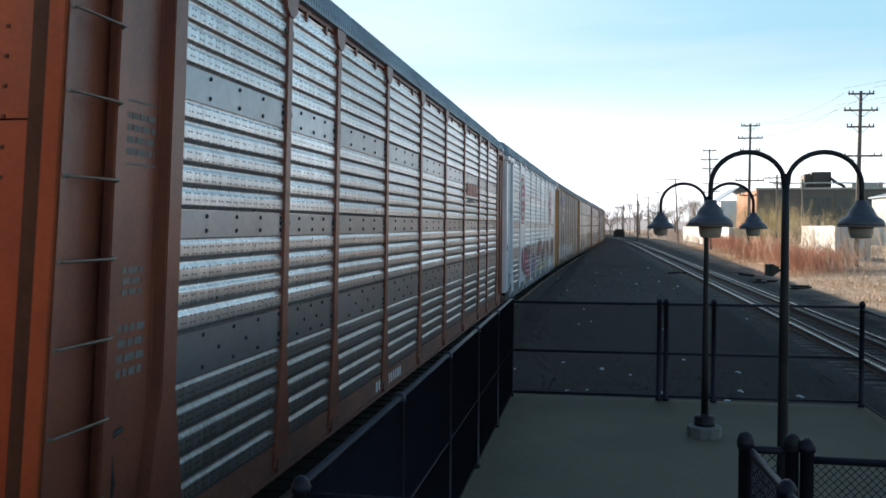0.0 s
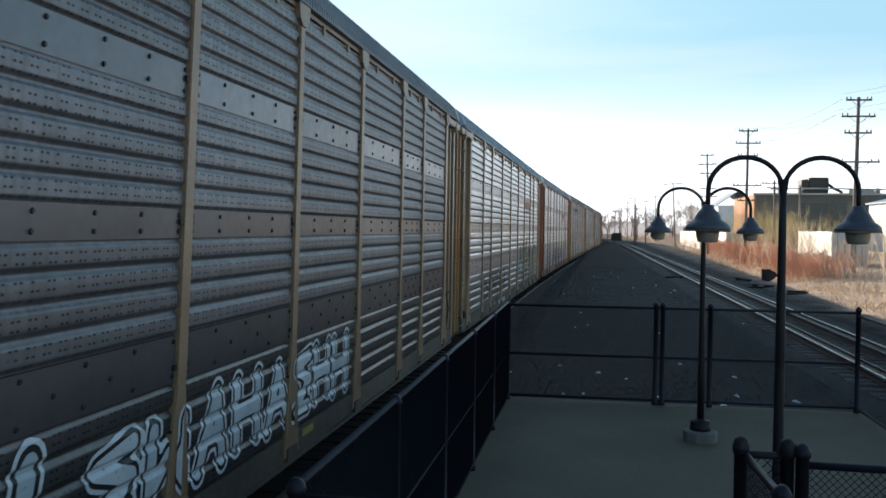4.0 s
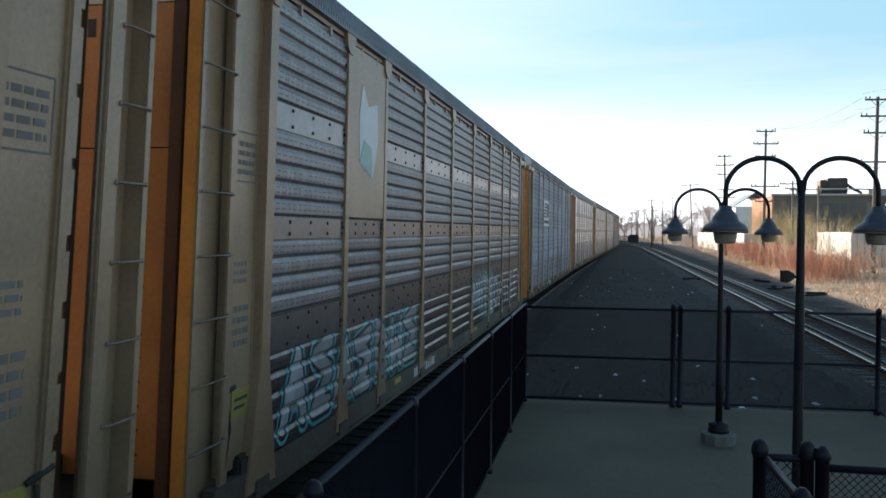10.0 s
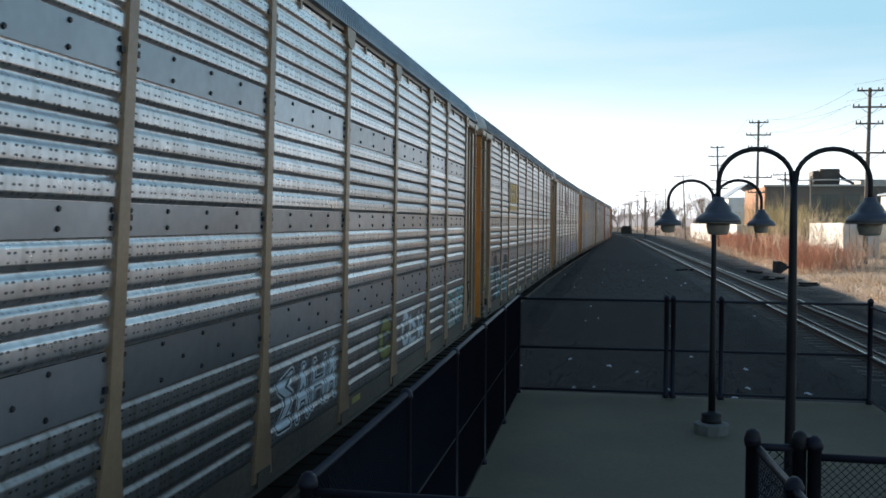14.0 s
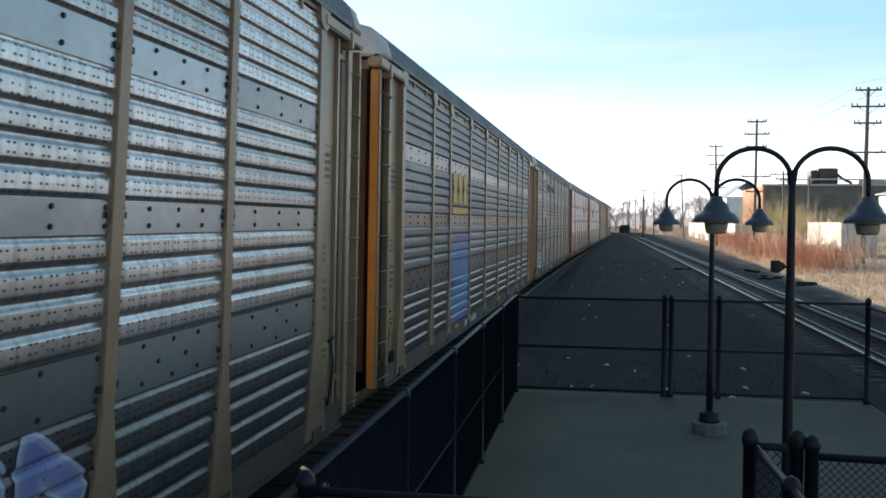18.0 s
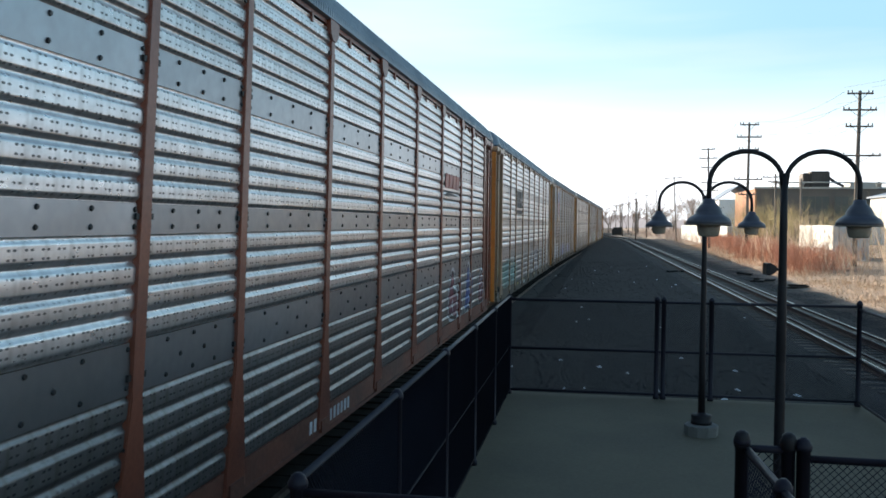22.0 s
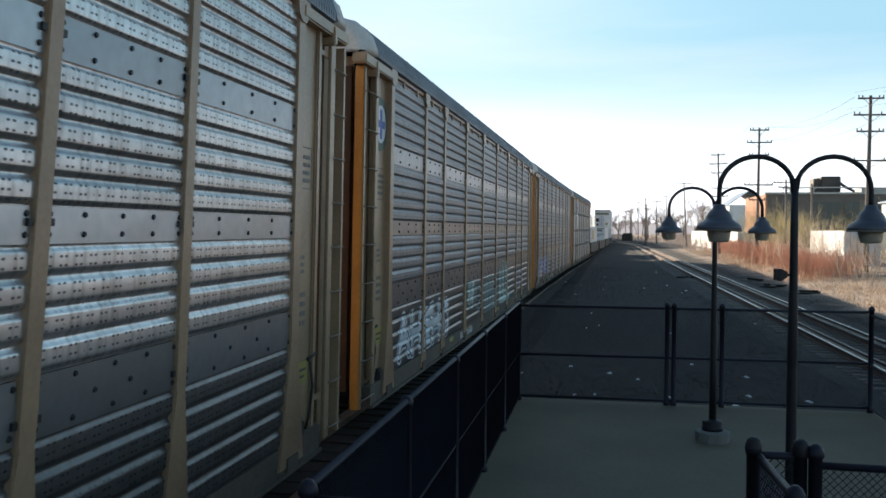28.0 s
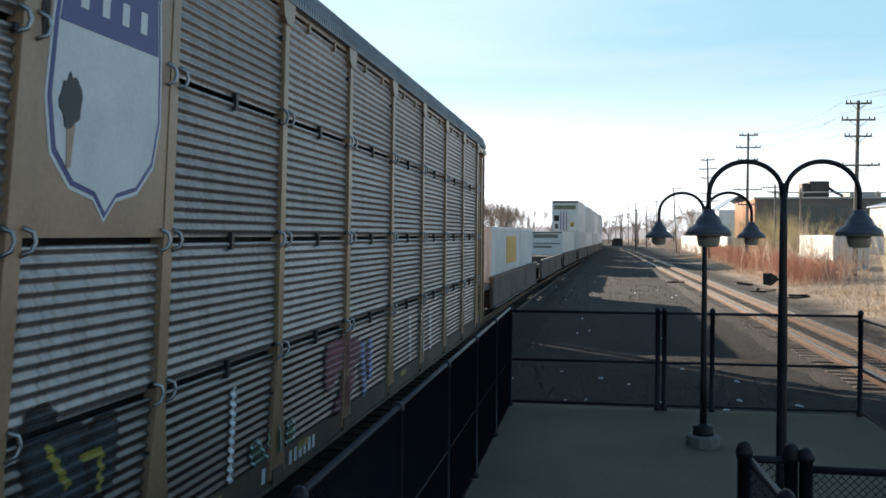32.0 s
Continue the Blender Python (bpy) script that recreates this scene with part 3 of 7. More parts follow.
def roof_mesh(material, cap_material):
    prof = [(1.46, 5.44), (1.585, 5.47), (1.575, 5.55), (1.50, 5.76), (1.32, 5.94), (0.95, 6.05), (0.45, 6.09), (0, 6.10)]
    prof = prof + [(-x, z) for x, z in prof[-2::-1]]
    verts, faces, mi = [], [], []
    ys = []
    y = -13.25
    while y < 13.25:
        ys += [(y, 0.0), (y + 0.035, 0.0), (y + 0.05, 0.018), (y + 0.085, 0.018)]
        y += 0.10
    for y, o in ys:
        k = 1 + o / 1.6
        verts += [(x * (k if z > 5.5 else 1), y, z + (o if z > 5.5 else 0)) for x, z in prof]
    w = len(prof)
    for j in range(len(ys) - 1):
        for i in range(w - 1):
            faces.append((j * w + i, (j + 1) * w + i, (j + 1) * w + i + 1, j * w + i + 1))
    return raw_mesh("roof", verts, faces, material)


def roof_cap_mesh(material):
    prof = [(1.46, 5.44), (1.585, 5.47), (1.575, 5.55), (1.50, 5.76), (1.32, 5.94), (0.95, 6.05), (0.45, 6.09), (0, 6.10)]
    prof = prof + [(-x, z) for x, z in prof[-2::-1]]
    bm = bmesh.new()
    rows = []
    for y, k, dz in ((13.2, 1.012, 0.012), (13.55, 1.012, 0.012), (13.72, 0.985, -0.03), (13.80, 0.93, -0.12)):
        rows.append([bm.verts.new((x * k, y, z + (dz if z > 5.5 else 0))) for x, z in prof])
    for a, b in zip(rows, rows[1:]):
        for i in range(len(prof) - 1):
            bm.faces.new((a[i], a[i + 1], b[i + 1], b[i])).smooth = True
    bm.faces.new(rows[-1])
    return mesh_of("roof_end", bm, material)


def end_parts(c, m_end, m_flange, far_side_m, sgn, rot):
    """Fittings at one corner of the car: plate with hinge knuckles, free-standing ladder column, brackets, end door."""
    smooth = m_end == M["grey_white"]

    def put(name, key, build, label=""):
        part(name, cached(key, build), None, c, label, at=rot)

    def bx(name, m, *d, bevel=0.01):
        def build():
            bm = box(bmesh.new(), *d)
            if bevel:
                bmesh.ops.bevel(bm, geom=list(bm.edges), offset=bevel, segments=2, affect="EDGES")
            return mesh_of(name, bm, m)
        put(name, (name, m.name, d), build)

    def span(y0, y1):
        return (y0, y1) if sgn > 0 else (-y1, -y0)
    bx("end_plate", m_end, 1.38, 1.45, *span(12.04, 12.84), 0.40, 5.30)
    bx("plate_lap", m_end, 1.44, 1.458, *span(12.04, 12.17), 0.42, 5.28, bevel=0.004)
    if sgn > 0 or smooth:
        bx("end_column", m_end, 1.30, 1.495, *span(12.80, 12.93), 0.28, 5.30, bevel=0.02)
    bx("end_beam", m_end, 1.36, 1.585, *span(12.0, 13.80), 5.27, 5.43, bevel=0.02)
    bx("beam_bracket", m_end, 1.42, 1.605, *span(13.10, 13.22), 5.16, 5.40, bevel=0.015)
    bx("step_box", M["grime"], 1.28, 1.53, *span(12.25, 12.50), 0.30, 0.52, bevel=0.03)

    def knuckles():
        bm = bmesh.new()
        rn = random.Random(31)
        z = 0.55
        while z < 5.0:
            h = rn.uniform(0.30, 0.52)
            box(bm, 1.36, 1.47, *span(12.92, 12.99), z, z + h)
            z += h + rn.uniform(0.07, 0.13)
        return mesh_of("hinge_knuckles", bm, m_end)
    if sgn > 0 or smooth:
        put("hinge_knuckles", ("knuckles", m_end.name, sgn), knuckles)

    def brake_gear():
        """Chain and lever hanging at the foot of the plate."""
        bm = bmesh.new()
        y = (12.80 if sgn > 0 else -12.74)
        tube(bm, [(1.47, y, 1.15), (1.50, y + 0.03, 0.85), (1.49, y - 0.05, 0.50), (1.46, y - 0.10, 0.32)], 0.018, 6)
        tube(bm, [(1.47, y - 0.10, 1.18), (1.50, y + 0.12, 1.24)], 0.022, 6)
        return mesh_of("brake_lever", bm, M["grime"])
    put("brake_lever", ("brake_lever", sgn), brake_gear)
    if smooth:
        # smooth corner with a short ladder low on the plate
        bx("corner_column", m_end, 1.20, 1.49, *span(13.02, 13.62), 0.25, 5.30, bevel=0.05)
        rungs, y0, y1, z0, step = 5, 12.32, 12.68, 0.52, 0.36
        for y in (y0, y1):
            bx("ladder_stile", m_end, 1.45, 1.53, *span(y - 0.02, y + 0.02), 0.38, 2.16, bevel=0.006)
        put("corner_disc", ("disc", sgn), lambda: mesh_of("corner_disc", plate_bm([(sgn * 13.3 + math.cos(a) * 0.15, 1.95 + math.sin(a) * 0.15) for a in (math.pi * k / 10 for k in range(20))], 1.498), P_GREY), "round grey disc")
    else:
        # the leading end carries a broad ladder against the plate, the trailing end a slim one well clear of it
        p, q, f, deep = (13.28, 13.48, 13.82, 1.34) if sgn > 0 else (12.74, 12.90, 13.52, 1.37)
        bx("ladder_stile", m_end, 1.46, 1.505, *span(p, q), 0.08, 5.24, bevel=0.01)
        bx("ladder_back", m_end, 1.33, 1.36, *span(q - 0.06 if sgn > 0 else 12.60, f), 0.14, 5.24, bevel=0.006)
        bx("flange_web", m_end, deep, 1.50, *span(f, f + 0.038), 0.10, 5.25, bevel=0.004)
        bx("corner_flange", M["flange_red"] if m_end == M["brown"] else M["flange_gold"], deep, 1.50, *span(f + 0.04, f + 0.10), 0.08, 5.26, bevel=0.008)
        bx("flange_lip", m_end, 1.502, 1.516, *span(f, f + 0.08), 0.08, 5.26, bevel=0.004)
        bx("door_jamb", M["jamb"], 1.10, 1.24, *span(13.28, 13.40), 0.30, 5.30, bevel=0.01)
        if sgn > 0:
            for z in (0.62, 5.02):
                bx("ladder_bracket", m_end, 1.42, 1.458, *span(12.90, 13.42), z, z + 0.07, bevel=0.006)
        rungs, y0, y1, z0, step = 9, q - 0.03, f + 0.04, 0.205, 0.585

    def rung():
        bm = bmesh.new()
        a, b = span(y0, y1)
        tube(bm, [(1.49, a, 0), (1.54, a + 0.03, 0), (1.545, b - 0.03, 0), (1.49, b, 0)], 0.0115, 8)
        for y in (a, b):
            tube(bm, [(1.495, y, 0), (1.520, y, 0)], 0.021, 8)
        return mesh_of("rung", bm, M["rung"])
    me = cached(("rung", sgn, smooth), rung)
    for k in range(rungs):
        part("rung", me, None, c, at=rot @ pose(0, 0, z0 + step * k))

    def door():
        """Flat riveted end door: a painted field under a pale head panel, number bars, a seam at mid height."""
        bm = bmesh.new()
        y0, q = (13.30, 1) if sgn > 0 else (-13.30, -1)

        def slab(x0, x1, d0, d1, z0, z1, mi):
            lo, hi = sorted((y0 + q * d0, y0 + q * d1))
            box(bm, x0, x1, lo, hi, z0, z1, mi)
        slab(-1.24, 1.24, -0.04, 0.02, 0.50, 3.545, 0)
        slab(-1.24, 1.24, -0.04, 0.02, 3.56, 4.93, 0)
        slab(-1.24, 1.24, -0.04, 0.02, 4.945, 5.46, 2)
        slab(-1.22, 1.22, -0.05, -0.04, 0.52, 5.44, 3)
        for x in (-0.86, -0.43, 0.0, 0.43, 0.86):
            for k in range(19):
                slab(x - 0.014, x + 0.014, 0.02, 0.032, 0.70 + 0.22 * k, 0.728 + 0.22 * k, 1)
        for x in (-0.62, -0.48, -0.2, 0.22, 0.50, 0.64):
            slab(x - 0.045, x + 0.045, 0.02, 0.024, 4.62, 4.80, 3)
        return mesh_of("end_door", bm, M["grey_white"] if smooth else far_side_m, M["rail_side"], M["yellow"] if smooth else M["cream"], M["bolt"])
    if rot == Matrix.Identity(4):
        put("end_door", ("end_door", far_side_m.name, sgn), door)


def wheel_mesh():
    bm = bmesh.new()
    lathe(bm, [(0.10, -0.07), (0.36, -0.065), (0.42, -0.06), (0.42, 0.05), (0.45, 0.055), (0.45, 0.08), (0.36, 0.085), (0.12, 0.07)], seg=28)
    bmesh.ops.rotate(bm, verts=bm.verts, cent=(0, 0, 0), matrix=Matrix.Rotation(radians(-90), 3, "Y"))
    return mesh_of("wheel", bm, M["grime"])


def frame_side_mesh():
    bm = bmesh.new()
    outline = [(-1.15, 0.40), (-1.0, 0.28), (-0.5, 0.18), (0.5, 0.18), (1.0, 0.28), (1.15, 0.40), (1.12, 0.60), (0.6, 0.68), (-0.6, 0.68), (-1.12, 0.60)]
    a = [bm.verts.new((-0.07, y, z)) for y, z in outline]
    b = [bm.verts.new((0.07, y, z)) for y, z in outline]
    bm.faces.new(a[::-1]), bm.faces.new(b)
    for i in range(len(a)):
        j = (i + 1) % len(a)
        bm.faces.new((a[i], a[j], b[j], b[i]))
    for y in (-0.22, 0, 0.22):
        lathe(bm, [(0.085, 0.2), (0.085, 0.6)], 0.08, y, 10)
    for y in (-0.9, 0.9):
        box(bm, 0.05, 0.14, y - 0.12, y + 0.12, 0.33, 0.55)
    return mesh_of("truck_side", bm, M["grime"])


def trucks(c, offs):
    wm, fm = cached("wheel", wheel_mesh), cached("truck_side", frame_side_mesh)
    for y in offs:
        for d in (-0.9, 0.9):
            part("wheel", wm, None, c, at=pose(0.7525, y + d, 0.45 + SINK))
            part("wheel", wm, None, c, at=pose(-0.7525, y + d, 0.45 + SINK, 0, 0, 180))
        part("truck_side", fm, None, c, at=pose(1.0, y, SINK))
        part("truck_side", fm, None, c, at=pose(-1.0, y, SINK, 0, 0, 180))
    def coupler():
        bm = box(bmesh.new(), -0.12, 0.12, 13.3, 14.3, 0.42, 0.68)
        box(bm, -0.2, 0.2, 13.95, 14.25, 0.38, 0.72)
        return mesh_of("coupler", bm, M["grime"])
    return coupler


def graffiti_mat(name, fill, line, halo):
    m = bpy.data.materials.new(name)
    m.use_nodes = True
    n, l = m.node_tree.nodes, m.node_tree.links
    b = n["Principled BSDF"]
    at = n.new("ShaderNodeAttribute")
    at.attribute_name = "edge"
    tc = n.new("ShaderNodeTexCoord")
    nz = n.new("ShaderNodeTexNoise")
    nz.inputs["Scale"].default_value = 1.1
    nz.inputs["Detail"].default_value = 3.0
    l.new(tc.outputs["Object"], nz.inputs["Vector"])
    fm = n.new("ShaderNodeValToRGB")
    fm.color_ramp.elements[0].position, fm.color_ramp.elements[1].position = 0.40, 0.62
    fm.color_ramp.elements[0].color, fm.color_ramp.elements[1].color = rgba(fill[0]), rgba(fill[-1])
    if len(fill) > 2:
        e = fm.color_ramp.elements.new(0.51)
        e.color = rgba(fill[1])
    l.new(nz.outputs["Fac"], fm.inputs["Fac"])
    ramp = n.new("ShaderNodeValToRGB")
    ramp.color_ramp.interpolation = "CONSTANT"
    cr = ramp.color_ramp
    cr.elements[0].position, cr.elements[0].color = 0.0, (0, 0, 0, 1)
    cr.elements[1].position, cr.elements[1].color = 0.44, (0.5, 0.5, 0.5, 1)
    cr.elements.new(0.54).color = (1, 1, 1, 1)
    l.new(at.outputs["Fac"], ramp.inputs["Fac"])
    m1, m2 = n.new("ShaderNodeMix"), n.new("ShaderNodeMix")
    for q in (m1, m2):
        q.data_type = "RGBA"
    gt = n.new("ShaderNodeMath")
    gt.operation = "GREATER_THAN"
    gt.inputs[1].default_value = 0.34
    l.new(at.outputs["Fac"], gt.inputs[0])
    gh = n.new("ShaderNodeMath")
    gh.operation = "GREATER_THAN"
    gh.inputs[1].default_value = 0.52
    l.new(at.outputs["Fac"], gh.inputs[0])
    l.new(gt.outputs[0], m1.inputs["Factor"])
    l.new(fm.outputs["Color"], m1.inputs["A"])
    m1.inputs["B"].default_value = rgba(line)
    l.new(gh.outputs[0], m2.inputs["Factor"])
    l.new(m1.outputs["Result"], m2.inputs["A"])
    m2.inputs["B"].default_value = rgba(halo or line)
    l.new(m2.outputs["Result"], b.inputs["Base Color"])
    b.inputs["Roughness"].default_value = 0.45
    # worn through in specks, and open outside the drawing
    fade = n.new("ShaderNodeTexNoise")
    fade.inputs["Scale"].default_value = 22.0
    l.new(tc.outputs["Object"], fade.inputs["Vector"])
    lim = n.new("ShaderNodeMath")
    lim.operation = "LESS_THAN"
    lim.inputs[1].default_value = 0.68 if halo else 0.52
    l.new(at.outputs["Fac"], lim.inputs[0])
    wear = n.new("ShaderNodeMapRange")
    wear.inputs["From Min"].default_value, wear.inputs["From Max"].default_value = 0.26, 0.38
    wear.inputs["To Min"].default_value, wear.inputs["To Max"].default_value = 0.45, 0.9
    l.new(fade.outputs["Fac"], wear.inputs["Value"])
    al = n.new("ShaderNodeMath")
    al.operation = "MULTIPLY"
    l.new(lim.outputs[0], al.inputs[0])
    l.new(wear.outputs["Result"], al.inputs[1])
    l.new(al.outputs[0], b.inputs["Alpha"])
    return m


def glyph_segments(y0, y1, z0, z1, width, seed, rise=0.0):
    """Stroke segments of bulging invented letter shapes in a row."""
    rnd = random.Random(seed)
    segs = []
    y = y0 + width * 0.5
    while y < y1 - width * 0.3:
        w, h = width * rnd.uniform(0.36, 0.46), (z1 - z0)
        zb, zt = z0 + h * rnd.uniform(0.1, 0.2), z1 - h * rnd.uniform(0.10, 0.24)
        lean = rnd.uniform(-0.1, 0.15) * width
        kind = rnd.randrange(6)
        zm = (zb + zt) / 2
        L, R, C = y - w * 0.75, y + w * 0.75, y
        arc = [(C + math.cos(a) * w * 0.8, zm + math.sin(a) * (zt - zb) / 2) for a in (math.radians(d) for d in range(40, 330, 36))]
        shapes = [
            [[(L, zb), (L + lean, zt)], [(R, zb), (R + lean, zt)], [(L, zm), (R, zm)]],
            [arc],
            [[(L, zt), (L, zb), (R, zb)], [(L, zt), (R, zm)]],
            [[(L, zb), (C + lean, zt), (R, zb)], [(L * 0.6 + C * 0.4, zm * 0.8 + zb * 0.2), (R * 0.6 + C * 0.4, zm * 0.8 + zb * 0.2)]],
            [[(R, zt), (L, zt - h * 0.12), (R, zm), (L, zb), (R * 0.8 + C * 0.2, zb)]],
            [[(L, zt), (L + lean * 0.5, zb), (C, zm), (R, zb), (R, zt)]],
        ][kind]
        for line in shapes:
            segs += list(zip(line, line[1:]))
        y += width * rnd.uniform(0.82, 1.0)
    return [((a[0], a[1] + rise * (a[0] - y0)), (b[0], b[1] + rise * (b[0] - y0))) for a, b in segs]


def graffiti(c, y0, y1, z0, z1, width, fat, material, seed, label="sprayed graffiti lettering", fine=False, rise=0.0, flat=(), segs=None, lift=0.0):
    edges = FINE_EDGES if fine else EDGES
    segs = segs or glyph_segments(y0 + 0.1, y1 - 0.1, z0, z1, width, seed, rise)
    profs = FINE_PROFILES if fine else PROFILES
    ycuts = []
    for k in range(COLS):
        a, b = edges[k] + 0.06, edges[k + 1] - 0.06
        ycuts.append((a, b, "flat" if k in flat else "sheet"))
    for k in range(COLS + 1):
        p = edges[k]
        ycuts.append((p - 0.055, p + 0.055, "post"))
    verts, faces = [], []
    for a, b, kind in ycuts:
        a2, b2 = max(a, y0 - 0.15), min(b, y1 + 0.15)
        if b2 - a2 < 0.03:
            continue
        step = 0.055 if fat > 0.07 else 0.024
        ny = max(1, int((b2 - a2) / step))
        yy = np.linspace(a2, b2, ny + 1)
        if kind != "sheet":
            lists = [[(z, 0.0) for z in np.arange(max(z0 - 0.1, 0.36), z1 + 0.1, step)]]
        else:
            lists = []
            for prof in profs:
                zz = [(p[0], p[1]) for p in prof if z0 - 0.2 < p[0] < z1 + 0.2]
                if len(zz) > 1:
                    full = []
                    for (za, oa), (zb, ob_) in zip(zz, zz[1:]):
                        q = max(1, int((zb - za) / (step * 0.9)))
                        full += [(za + (zb - za) * i / q, oa + (ob_ - oa) * i / q) for i in range(q)]
                    lists.append(full + [zz[-1]])
        for zl in lists:
            k, w = len(verts), len(zl)
            for y in yy:
                verts += [((1.564 if kind == "post" else XP + 0.057 if kind == "flat" else XP + o + 0.010) + lift, float(y), float(z)) for z, o in zl]
            faces += [(k + i * w + j, k + (i + 1) * w + j, k + (i + 1) * w + j + 1, k + i * w + j + 1) for i in range(ny) for j in range(w - 1)]
    v = np.array(verts)
    p = v[:, 1:]
    d = np.full(len(p), 9.0)
    for a, b in segs:
        a, b = np.array(a), np.array(b)
        ab = b - a
        t = np.clip(((p - a) @ ab) / max(ab @ ab, 1e-9), 0, 1)
        d = np.minimum(d, np.hypot(*(p - a - t[:, None] * ab).T))
    e = d / (2 * fat)                     # 0.5 on the drawn outline
    keep = [f for f in faces if min(e[i] for i in f) < 0.80]
    me = raw_mesh("graffiti", verts, keep, material)
    att = me.attributes.new("edge", "FLOAT", "POINT")
    att.data.foreach_set("value", [float(q) for q in e])
    tagged(part("graffiti", me, None, c), label, kind="stuff")


def plate_bm(outline, x):
    bm = bmesh.new()
    a = [bm.verts.new((x, y, z)) for y, z in outline]
    b = [bm.verts.new((x - 0.012, y, z)) for y, z in outline]
    bm.faces.new(a)
    for i in range(len(a)):
        j = (i + 1) % len(a)
        bm.faces.new((a[i], a[j], b[j], b[i]))
    return bm


def plate(c, name, outline, x, material, label=""):
    """A thin flat plate from (y, z) points on the side of the car."""
    return part(name, plate_bm(outline, x), material, c, label)


def rect(y0, y1, z0, z1):
    return [(y0, z0), (y1, z0), (y1, z1), (y0, z1)]


P_WHITE = mat("faded_white_paint", (0.66, 0.68, 0.72), (0.5, 0.52, 0.56), 0.5, 0, 1.5, 25, 0.05)
P_RED = mat("faded_red_paint", (0.36, 0.035, 0.07), (0.26, 0.035, 0.06), 0.5, 0, 1.5, 25, 0.05)
P_ORANGE = mat("faded_orange_red_paint", (0.42, 0.10, 0.075), (0.34, 0.12, 0.10), 0.5, 0, 1.5, 25, 0.05)
P_BLUE = mat("dull_blue_paint", (0.05, 0.06, 0.20), (0.07, 0.08, 0.24), 0.5, 0, 1.5, 25, 0.05)
P_BLACK = mat("faded_black_paint", (0.03, 0.03, 0.035), (0.06, 0.06, 0.065), 0.6, 0, 1.5, 25, 0.05)
P_YELLOW = mat("strong_yellow_paint", (0.62, 0.36, 0.05), (0.5, 0.3, 0.06), 0.5, 0, 1.5, 25, 0.05)
P_STICK = mat("sticker_yellow", (0.36, 0.30, 0.07), (0.28, 0.23, 0.06), 0.5, 0, 1.5, 25, 0.0)
P_GREY = mat("stencil_grey", (0.13, 0.12, 0.11), (0.2, 0.19, 0.18), 0.7, 0, 1.5, 25, 0.05)


def shield_outline(y, z, w, h):
    pts = [(-0.5, 0.42), (-0.40, 0.46), (-0.28, 0.45), (-0.14, 0.47), (0, 0.52), (0.14, 0.47), (0.28, 0.45), (0.40, 0.46), (0.5, 0.42), (0.47, 0.30), (0.50, 0.10), (0.52, -0.15), (0.46, -0.32), (0.30, -0.42), (0.10, -0.45), (0, -0.52), (-0.10, -0.45), (-0.30, -0.42), (-0.46, -0.32), (-0.52, -0.15), (-0.50, 0.10), (-0.47, 0.30)]
    return [(y + a * w, z + b * h) for a, b in pts]


FINE_EDGES = [-12.0, -9.25, -7.25] + [-7.25 + 2.75 * i for i in range(1, 8)]


